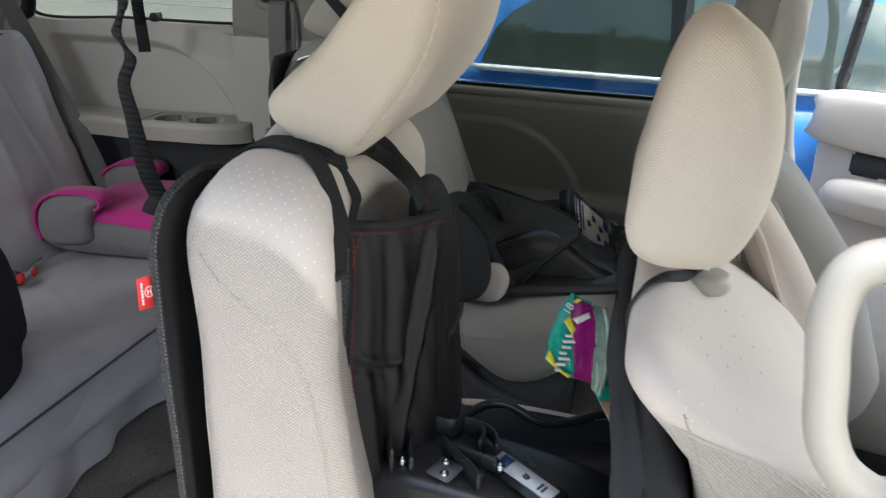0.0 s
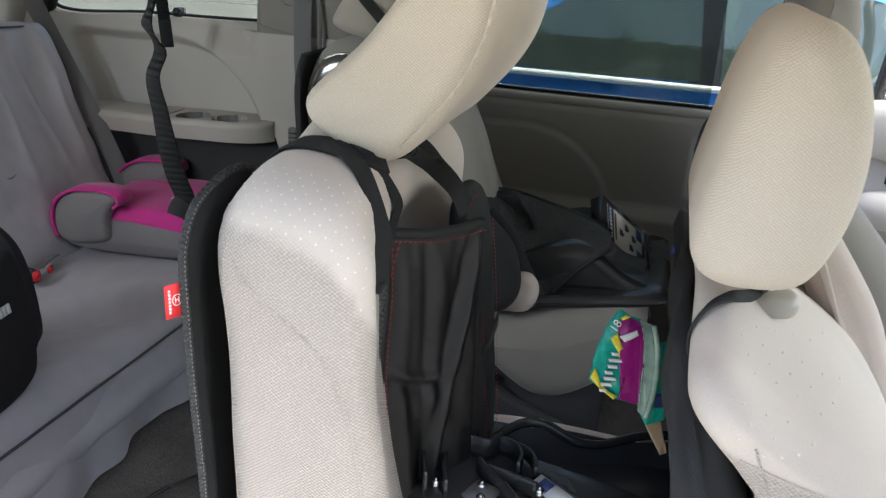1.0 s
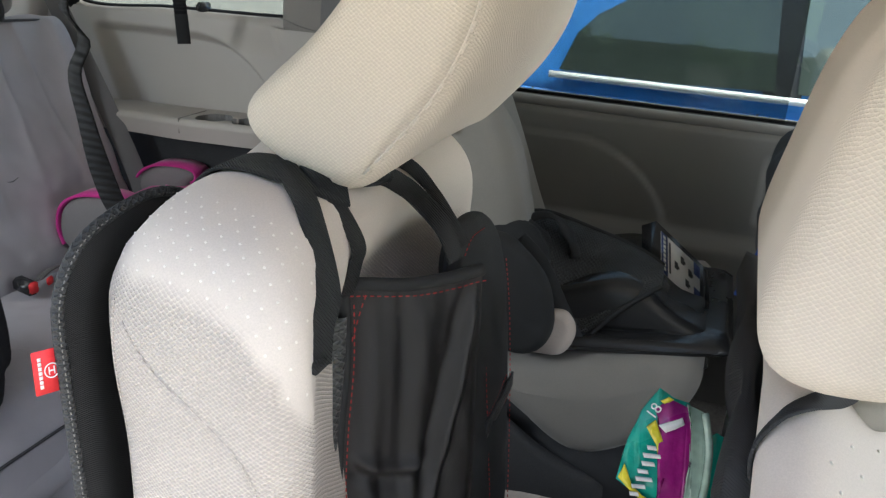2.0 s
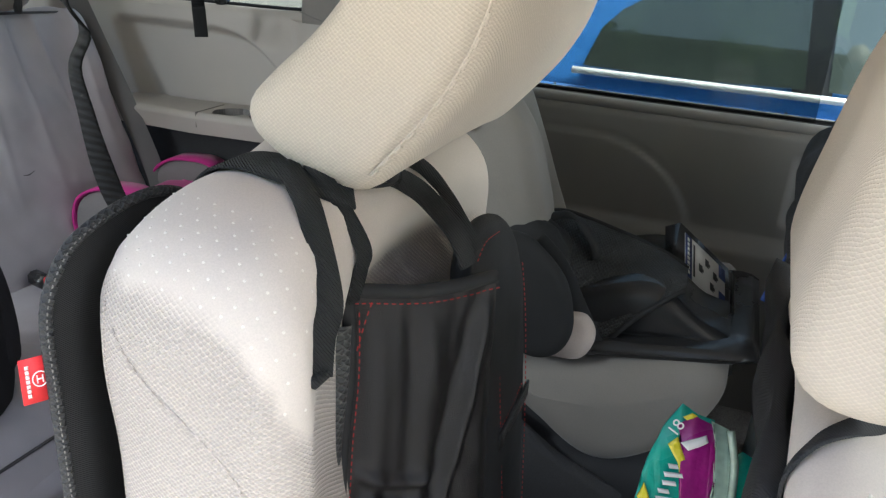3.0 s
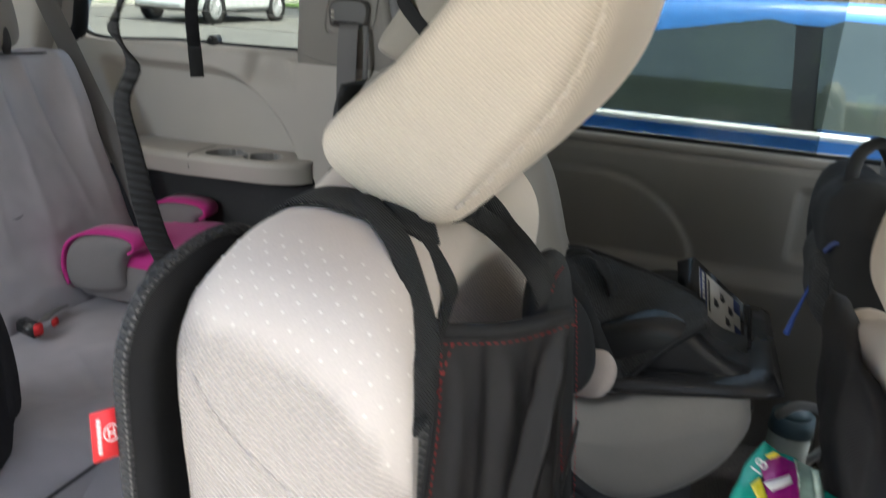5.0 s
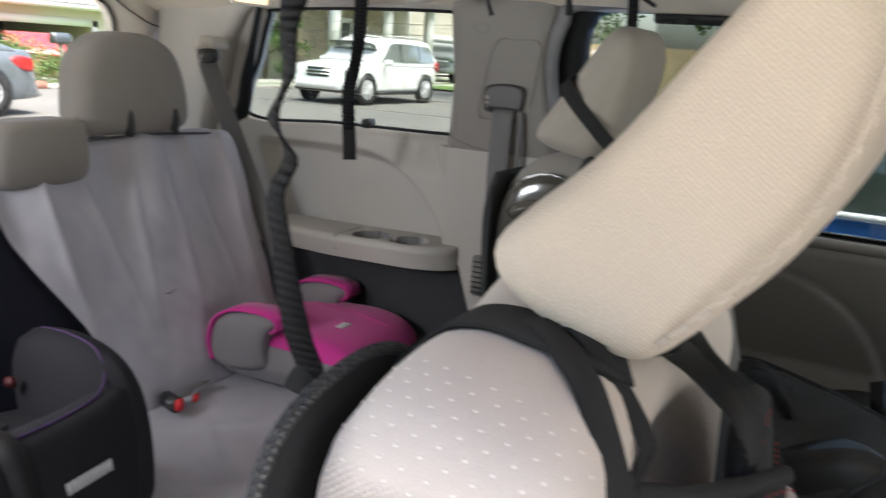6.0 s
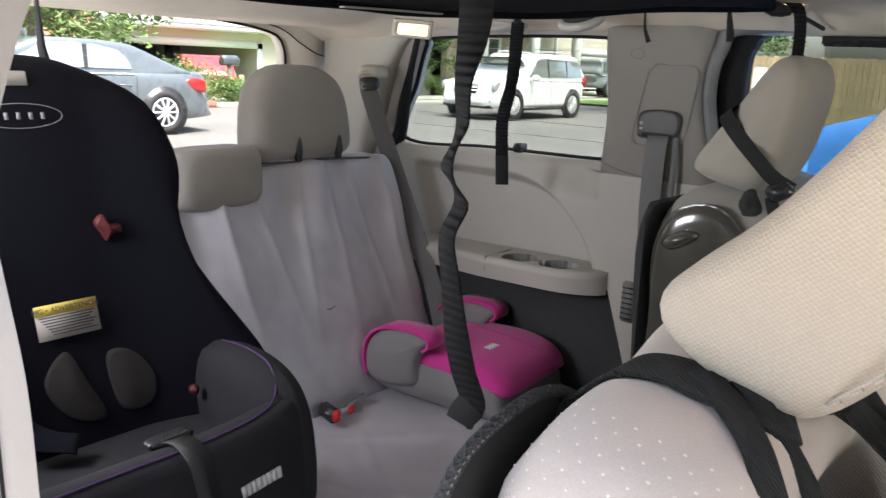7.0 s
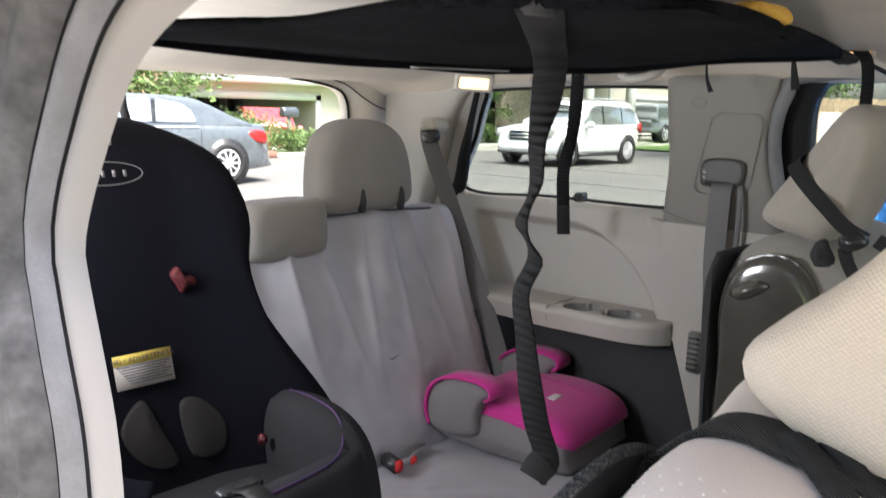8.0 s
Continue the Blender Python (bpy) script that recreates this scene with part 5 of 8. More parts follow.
sf += [part("headrest", pillow(HEAD_F, -0.505, -0.235, r=0.034, n=84, levels=9, mid=12, bulge=0.004, convex=True), CREAM_KNIT, label="cream knit egg-shaped headrest"),
       part("headrest_seam", tube([(0.530, -0.486, 1.180), (0.541, -0.491, 1.225), (0.542, -0.493, 1.28), (0.534, -0.493, 1.320), (0.516, -0.490, 1.352)], 0.002, 6, samples=40), CREAM_KNIT),
       part("headrest_post", cyl((0.518, -0.405, 1.07), (0.508, -0.405, 1.17), 0.0065), CHROME), part("headrest_post", cyl((0.518, -0.285, 1.07), (0.508, -0.285, 1.17), 0.0065), CHROME),
       part("post_guide", pillow([(0.494, -0.412), (0.500, -0.425), (0.520, -0.428), (0.538, -0.420), (0.542, -0.402), (0.532, -0.390), (0.508, -0.390)], over_front(0.518, -0.408)[2] - 0.008, over_front(0.518, -0.408)[2] + 0.014, r=0.007, n=40, axis="z", bulge=0.001), TRIM_LIGHT, label="ivory plastic headrest guide"),
       part("seam", tube([p for p in (beside_front(x, z) for x, z in spline([(0.49, 1.042), (0.534, 1.030), (0.575, 1.018), (0.61, 0.998)], 24, False)) if p], 0.0013, 6, samples=50), BEIGE_VELOUR),
       part("seam", tube([p for p in (beside_front(x, z) for x, z in spline([(0.500, 1.055), (0.515, 1.02), (0.545, 0.96), (0.59, 0.84), (0.63, 0.72)], 24, False)) if p], 0.0013, 6, samples=50), BEIGE_KNIT),
       part("inner_bolster", pillow([(0.53, 1.17), (0.57, 1.16), (0.64, 1.08), (0.70, 0.98), (0.75, 0.8), (0.68, 0.8), (0.62, 0.98)], -0.19, -0.08, r=0.03, n=40), BEIGE_VELOUR)]
hang(seat_f, *sf)
bm = bmesh.new()
for j in range(6):
    for i in range(-6, 10):
        x, z = 0.50 + 0.0135 * i + 0.0067 * j, 1.105 - 0.011 * j
        p = beside_front(x, z)
        if not p or z < 1.044 - 0.30 * (x - 0.5) or x < 0.485 or x > 0.62:
            continue
        bmesh.ops.create_icosphere(bm, subdivisions=1, radius=0.0015, matrix=Matrix.Translation(Vector(p) + Vector((0, 0.0005, 0))))
dots_f = tagged(part("stitch_dots", bm, DOT), kind="stuff")
hang(seat_f, dots_f)
def pull_in(v):
    """The cover's upper outer corner is drawn in toward the headrest."""
    k = 1 - 0.46 * step(0.94, 1.12, v.z)
    return Vector((v.x, -0.34 + (v.y + 0.34) * k if v.y < -0.34 else v.y, v.z - 0.03 * step(-0.40, -0.48, v.y) * step(1.05, 1.15, v.z)))
fk = thing("seat_back_organizer", "dark grey cloth cover hung on a front seatback by a strap", "seat cover", (0.48, -0.34, 0.7))
fkp = [part("back_panel", wavy(pillow([(0.434, 1.100), (0.446, 1.098), (0.455, 1.07), (0.474, 1.03), (0.515, 0.95), (0.60, 0.66), (0.575, 0.62), (0.48, 0.86), (0.443, 0.985), (0.433, 1.06)], -0.588, -0.10, r=0.008, n=60, levels=6, mid=24, warp=pull_in), 0.011, 15), ORGANIZER, label="dark grey cloth back panel"),
       part("hanging_strap", ribbon([(0.447, -0.478, 1.07), (0.444, -0.478, 1.098), over_front(0.456, -0.472, 0.005), over_front(0.475, -0.455, 0.004), over_front(0.495, -0.432, 0.004), over_front(0.512, -0.408, 0.022)], 0.012, 0.0025, side=[(0.1, 1.0, 0.1), (0.3, 0.9, 0.1), (0.6, 0.7, 0.3)]), ORGANIZER),
       part("post_loop", ribbon([(0.512, -0.398, 1.105), (0.508, -0.396, 1.125), (0.507, -0.394, 1.142)], 0.024, 0.003, side=(1, 0.3, 0)), WEB)]
hang(fk, *fkp)

# driver's seat, mostly hidden
seat_d = thing("front_seat", "beige cloth driver's seat, darkened as if in shade, behind the passenger seat", "car seat", (0.75, 0.42, FLOOR))
BACK_D = [(x + 0.13, z - 0.01) for x, z in BACK_F]
sd = [part("seatback", pillow(BACK_D, 0.17, 0.67, r=0.06, n=60), SHADED_BEIGE), part("headrest", pillow([(x + 0.13, z + 0.03) for x, z in HEAD_F], 0.285, 0.555, r=0.035, n=50), SHADED_BEIGE),
      part("cushion", pillow([(0.83, 0.58), (0.85, 0.70), (0.93, 0.74), (1.23, 0.76), (1.35, 0.72), (1.35, 0.62), (1.1, 0.56)], 0.18, 0.66, r=0.05, n=40), SHADED_BEIGE),
      part("seat_base", box(0.85, 1.25, 0.22, 0.62, FLOOR, 0.60, 0.02), BLACK_PLASTIC)]
hang(seat_d, *sd)

# snack bag in the organizer's pocket
snack = thing("snack_bag", "crumpled teal, magenta and yellow snack bag with clear window", "snack bag", (0.42, -0.36, 0.93))
TEAL = mat("teal_foil", (0.02, 0.33, 0.25), 0.28, grain=0.1, gscale=120, bump=0.3)
MAGENTA = mat("magenta_foil", (0.27, 0.012, 0.16), 0.28, grain=0.1, gscale=120, bump=0.3)
YFOIL = mat("yellow_foil", (0.68, 0.58, 0.04), 0.28, grain=0.1, gscale=120, bump=0.3)
CLEARBAG = mat("clear_film_bag", (0.30, 0.40, 0.33), 0.16, grain=0.2, gscale=70, bump=0.5, coat=0.6)
bagm = Matrix.Translation((0.378, -0.318, 1.036)) @ Matrix(((0.936, -0.28, -0.15, 0), (0.352, 0.75, 0.22, 0), (0.0, -0.30, 0.965, 0), (0, 0, 0, 1)))
def bag_piece(pts, d0, d1, seed):
    """A crinkled foil piece; pts in millimetres right and down from the bag's peak."""
    bm = plate([(x / 1000, -y / 1000) for x, y in pts], d0, d1, n=64, round_outer=False)
    bmesh.ops.triangulate(bm, faces=[f for f in bm.faces if len(f.verts) > 4])
    bmesh.ops.subdivide_edges(bm, edges=[e for e in bm.edges if e.calc_length() > 0.012], cuts=2, use_grid_fill=True)
    for v in bm.verts:
        v.co.y += 0.004 * noise.noise(v.co * 32 + Vector((seed, 0, 0))) + 0.0018 * noise.noise(v.co * 90)
    return place(bm, bagm)
bgs = [part("bag_front", bag_piece([(0, 0), (12, 8), (26, 12), (32, 55), (20, 112), (-10, 103), (-37, 82), (-28, 48), (-16, 22)], -0.001, 0.001, 1), TEAL),
       part("magenta_band", bag_piece([(-4, 18), (9, 9), (25, 16), (31, 55), (19, 111), (-4, 104), (4, 80), (3, 45)], -0.0045, -0.0025, 1), MAGENTA),
       part("yellow_band", bag_piece([(4, 14), (11, 9), (7, 7), (0, 11)], -0.0046, -0.0030, 1), YFOIL),
       part("yellow_band", bag_piece([(-12, 34), (-4, 28), (2, 45), (3, 62), (-1, 62), (-3, 50)], -0.0048, -0.0026, 1), YFOIL),
       part("yellow_band", bag_piece([(-36, 80), (-30, 68), (-24, 86), (-14, 96), (-5, 101), (-9, 105), (-24, 93)], -0.0046, -0.0024, 1), YFOIL),
       part("clear_window", bag_piece([(22, 12), (36, 18), (43, 40), (42, 75), (30, 128), (18, 118), (22, 80), (29, 45)], -0.010, -0.006, 3), CLEARBAG, label="crinkled clear plastic window"),
       part("zip_edge", place(tube([(0.036, -0.012, -0.018), (0.040, -0.013, -0.05), (0.036, -0.013, -0.09), (0.026, -0.012, -0.125)], 0.0035, 6), bagm), CLEARBAG),
       part("bag_back", bag_piece([(40, 45), (52, 38), (64, 45), (68, 80), (52, 130), (30, 136), (24, 122), (42, 75)], 0.003, 0.006, 4), TEAL),
       part("yellow_band", bag_piece([(58, 50), (64, 56), (68, 82), (64, 84)], 0.0015, 0.003, 4), YFOIL),
       part("blue_mark", bag_piece([(42, 100), (54, 98), (52, 114), (40, 116)], 0.0, 0.002, 4), NAVY),
       part("bag_tail", bag_piece([(28, 130), (50, 128), (56, 170), (48, 172)], 0.004, 0.006, 5), mat("tan_foil", (0.35, 0.25, 0.15), 0.4))]
for k in range(7):
    x, y = -22 + 2.4 * k, 96 - 7.0 * k
    bgs.append(part("lettering_shape", bag_piece([(x - 4 - k % 2, y - 4), (x + 4 + 3 * (k % 3), y - 3), (x + 5 + 3 * (k % 3), y + 0.5), (x - 3 - k % 2, y)], -0.0062, -0.0050, 1), WHITE))
bgs.append(part("silver_shape", bag_piece([(-2, 32), (18, 24), (20, 30), (4, 38)], -0.0062, -0.0050, 1), PAPER))
hang(snack, *bgs)


def words(text, size, m, material, parent, name="lettering"):
    """Flat built-in lettering as a mesh."""
    cu = bpy.data.curves.new(name, "FONT")
    cu.body, cu.size, cu.extrude, cu.align_x = text, size, 0.0002, "CENTER"
    tmp = bpy.data.objects.new(name, cu)
    me = bpy.data.meshes.new_from_object(tmp)
    bpy.data.objects.remove(tmp)
    me.materials.append(material)
    ob = new(name, me)
    me.transform(m)
    hang(parent, ob)
    return ob


words("18", 0.014, bagm @ Matrix.Translation((-0.003, -0.0075, -0.022)) @ Matrix.Rotation(radians(90), 4, "X") @ Matrix.Rotation(radians(55), 4, "Z"), WHITE, snack)


# ---- third row ----
bench = thing("third_row_bench", "third-row bench under a smooth grey nylon seat cover", "bench seat", (-0.9, 0.05, FLOOR))
CUSH = [(-0.535, 0.50), (-0.528, 0.57), (-0.545, 0.612), (-0.60, 0.630), (-0.75, 0.622), (-0.95, 0.612), (-1.06, 0.60), (-1.06, 0.50), (-0.8, 0.47)]


def cushion_fold(v):
    hump = 0.018 * math.exp(-(((v.y + 0.02) / 0.09) ** 2 + ((v.x + 0.63) / 0.14) ** 2)) - 0.014 * math.exp(-(((v.y - 0.20) / 0.12) ** 2 + ((v.x + 0.80) / 0.15) ** 2))
    hump += 0.026 * math.exp(-(((v.y + 0.22) / 0.07) ** 2 + ((v.x + 0.60) / 0.10) ** 2)) - 0.012 * math.exp(-(((v.y - 0.08) / 0.10) ** 2 + ((v.x + 0.70) / 0.06) ** 2))
    for y0, slant, x0, w, h in ((0.05, 0.5, -0.70, 0.010, 0.007), (0.16, -0.7, -0.76, 0.012, 0.008), (-0.10, 0.3, -0.66, 0.010, 0.008), (0.26, 0.9, -0.82, 0.011, 0.006)):
        d = (v.y - y0 - slant * (v.x - x0)) / w
        hump += h * math.exp(-abs(d) ** 1.4) * math.exp(-((v.x - x0) / 0.10) ** 2)
    return Vector((v.x, v.y, v.z + hump * step(0.56, 0.60, v.z)))


bn = [part("cushion", wavy(wavy(pillow(CUSH, -0.66, 0.70, r=0.04, n=120, warp=cushion_fold, mid=150), 0.009, 8), 0.0025, 24), COVER, label="smooth grey nylon cushion cover")]
def skirt(u, v):
    y = -0.66 + 1.35 * u
    f = 0.020 * math.sin(17 * u + 1.5 + 1.2 * math.sin(5 * u)) * v + 0.010 * math.sin(39 * u + 3 * v) * v + 0.004 * math.sin(71 * u - 5 * v) * v
    return Vector((-0.530 + 0.012 * v + f, y, 0.602 - 0.17 * v))
bn.append(part("cover_skirt", grid_surface(160, 24, skirt), COVER, label="hanging grey cover skirt"))
bn.append(part("front_hem", tube([(-0.532, -0.655, 0.604), (-0.531, -0.2, 0.606), (-0.531, 0.25, 0.605), (-0.533, 0.69, 0.603)], 0.0026, 8, samples=40), COVER_HEM))
FOLDS = ((0.10, 0.10, 0.012, 0.008), (0.19, 0.22, 0.010, 0.006), (0.33, -0.10, 0.011, 0.009), (0.42, -0.02, 0.014, 0.009), (0.50, 0.12, 0.010, 0.007), (0.60, 0.02, 0.013, 0.010), (-0.2, 0.1, 0.015, 0.008))
def backrest_sheet(v):
    """Seatback cover with hanging creases."""
    s = v.z
    crease = 0.012 * math.sin(26 * v.y + 4.0 * s) * step(0.75, 1.1, s) + 0.008 * math.sin(47 * v.y - 3 * s) * step(0.85, 1.12, s)
    for y0, lean_y, w, h in FOLDS:
        d = (v.y - y0 - lean_y * (1.13 - s)) / w
        crease += h * math.exp(-abs(d) ** 1.4) * step(0.70, 1.06, s)
    front = step(-1.25, -1.05, v.x + 0.42 * (v.z - 0.62))
    return Vector((v.x + crease * front, v.y, v.z))
BACK3 = [(-1.0, 0.60), (-1.06, 0.78), (-1.135, 0.96), (-1.19, 1.10), (-1.205, 1.138), (-1.235, 1.148), (-1.27, 1.12), (-1.25, 1.0), (-1.20, 0.78), (-1.14, 0.60)]
bn.append(part("seatback", wavy(wavy(pillow(BACK3, 0.005, 0.665, r=0.03, n=150, warp=backrest_sheet, mid=110), 0.007, 8), 0.0022, 26), COVER, label="creased grey nylon seatback cover"))
bn.append(part("seatback", wavy(pillow(BACK3, -0.64, 0.0, r=0.03, n=70, warp=backrest_sheet, mid=30), 0.004, 9), COVER))
bn.append(part("top_hem", tube([(-1.208, 0.03, 1.142), (-1.206, 0.2, 1.143), (-1.205, 0.34, 1.147), (-1.206, 0.5, 1.145), (-1.206, 0.64, 1.138)], 0.003, 6, samples=50), COVER_HEM))
H3 = [(0.225, 1.155), (0.222, 1.22), (0.24, 1.31), (0.29, 1.355), (0.37, 1.366), (0.45, 1.355), (0.50, 1.31), (0.518, 1.22), (0.512, 1.165), (0.45, 1.150), (0.37, 1.148), (0.28, 1.150)]
def lean3(v):
    return Vector((v.x - 0.10 * (v.z - 1.15), v.y, v.z))
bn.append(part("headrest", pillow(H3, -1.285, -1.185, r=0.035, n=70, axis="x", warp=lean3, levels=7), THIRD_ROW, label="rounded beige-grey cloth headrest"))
for y in (0.335, 0.46):
    bn.append(part("headrest_slot", pillow([(y - 0.006, 1.150), (y - 0.008, 1.18), (y - 0.002, 1.205), (y + 0.005, 1.19), (y + 0.006, 1.152)], -1.20, -1.181, r=0.004, n=20, axis="x"), CHARCOAL))
HM = [(0.02, 1.07), (0.015, 1.13), (0.022, 1.18), (0.05, 1.19), (0.12, 1.192), (0.20, 1.19), (0.215, 1.17), (0.218, 1.10), (0.21, 1.072), (0.12, 1.062)]
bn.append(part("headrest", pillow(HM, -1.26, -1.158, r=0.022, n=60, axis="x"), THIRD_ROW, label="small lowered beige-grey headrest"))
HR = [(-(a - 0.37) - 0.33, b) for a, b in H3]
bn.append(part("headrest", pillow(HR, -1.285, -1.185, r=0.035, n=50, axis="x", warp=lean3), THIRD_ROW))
bn.append(part("bench_leg", box(-0.95, -0.62, -0.5, 0.58, FLOOR, 0.49, 0.02), BLACK_PLASTIC))
pinch = [part("cover_pucker", tube([(-1.035, 0.285 + d, 0.835 + e), (-1.037, 0.30 + d, 0.835), (-1.036, 0.315 + d, 0.838 + e)], [0.0006, 0.0014, 0.0006], 6), COVER_HEM) for d, e in ((0.0, 0.003),)]
bn += pinch
hang(bench, *bn)
belt3 = thing("seat_belt", "grey webbing seat belt from its pillar anchor", "seat belt", (-1.3, 0.68, 1.3))
b3 = [part("webbing", ribbon([(-1.295, 0.66, 1.335), (-1.29, 0.665, 1.29), (-1.20, 0.675, 1.10), (-1.11, 0.68, 0.92), (-1.03, 0.675, 0.76), (-0.99, 0.66, 0.66)], 0.047, 0.0016, side=(0.9, 0.5, 0.2)), BELT),
      part("anchor_cover", pillow([(-1.335, 1.325), (-1.338, 1.355), (-1.32, 1.370), (-1.285, 1.370), (-1.272, 1.355), (-1.275, 1.338)], 0.655, 0.72, r=0.014, n=40), TRIM_LIGHT, label="ivory belt anchor cover"),
      part("anchor_loop", pillow([(-1.318, 1.335), (-1.268, 1.340), (-1.258, 1.325), (-1.266, 1.308), (-1.310, 1.305)], 0.648, 0.672, r=0.008, n=30), BLACK_PLASTIC)]
hang(belt3, *b3)
buck = thing("seat_belt_buckle", "red-button seat belt buckles at the seat's crease", "buckle", (-0.97, 0.26, 0.62))
bk = [part("buckle_body", place(box(-0.03, 0.03, -0.014, 0.014, -0.01, 0.02, 0.006), Matrix.Translation((-0.955, 0.225, 0.63)) @ Matrix.Rotation(radians(-12), 4, "Z")), BLACK_PLASTIC),
      part("red_button", place(box(0.026, 0.034, -0.010, 0.010, -0.006, 0.020, 0.003), Matrix.Translation((-0.955, 0.225, 0.632)) @ Matrix.Rotation(radians(-12), 4, "Z")), RED),
      part("red_button", place(box(0.026, 0.034, -0.010, 0.010, -0.004, 0.014, 0.003), Matrix.Translation((-0.962, 0.262, 0.63)) @ Matrix.Rotation(radians(15), 4, "Z")), RED),
      part("webbing", ribbon([(-0.96, 0.262, 0.632), (-0.975, 0.30, 0.634), (-0.985, 0.345, 0.632)], 0.03, 0.003, side=(1, 0, 0.4)), BELT)]
hang(buck, *bk)

CARSEAT_PAD = mat("charcoal_pad_cloth", (0.028, 0.0245, 0.0235), 0.95, grain=0.2, gscale=800, bump=0.3, spec=0.2)
# Label paper and yellow band darkened to hold the child seat's shade.
SHADED_PAPER = mat("shaded_label_paper", (0.36, 0.315, 0.28), 0.7, stain=0.05)
SHADED_YELLOW = mat("shaded_label_yellow", (0.42, 0.31, 0.05), 0.7)
# Red plastic made dim in its colour, as the seat stands in shade.
SHADED_RED = mat("shaded_red_plastic", (0.075, 0.006, 0.008), 0.6)
# forward-facing child seat on the bench
cs = thing("child_car_seat", "tall black child car seat with purple piping and warning label", "child seat", (-0.8, -0.36, 0.63))
CY = -0.385
SY = CY + 0.028
def hug(v):
    """Wings of the shell curve forward at its sides."""
    s = abs(v.y - CY) / 0.24
    return Vector((v.x + 0.10 * max(0, s - 0.45) ** 1.4 - 0.30 * (v.z - 0.66), v.y, v.z))
def round_front(v):
    """The seat's front corners are rounded in plan."""
    return Vector((v.x - 0.085 * min(1.0, abs(v.y - CY) / 0.285) ** 4 * step(-0.80, -0.60, v.x), v.y, v.z))
SHELL = [(SY - 0.20, 0.66), (SY - 0.235, 0.80), (SY - 0.235, 0.95), (SY - 0.20, 1.10), (SY - 0.205, 1.24), (SY - 0.17, 1.33), (SY - 0.08, 1.365), (SY, 1.37), (SY + 0.08, 1.36), (SY + 0.180, 1.31), (SY + 0.215, 1.23), (SY + 0.212, 1.16), (SY + 0.188, 1.11), (SY + 0.235, 1.0), (SY + 0.30, 0.86), (SY + 0.28, 0.66)]
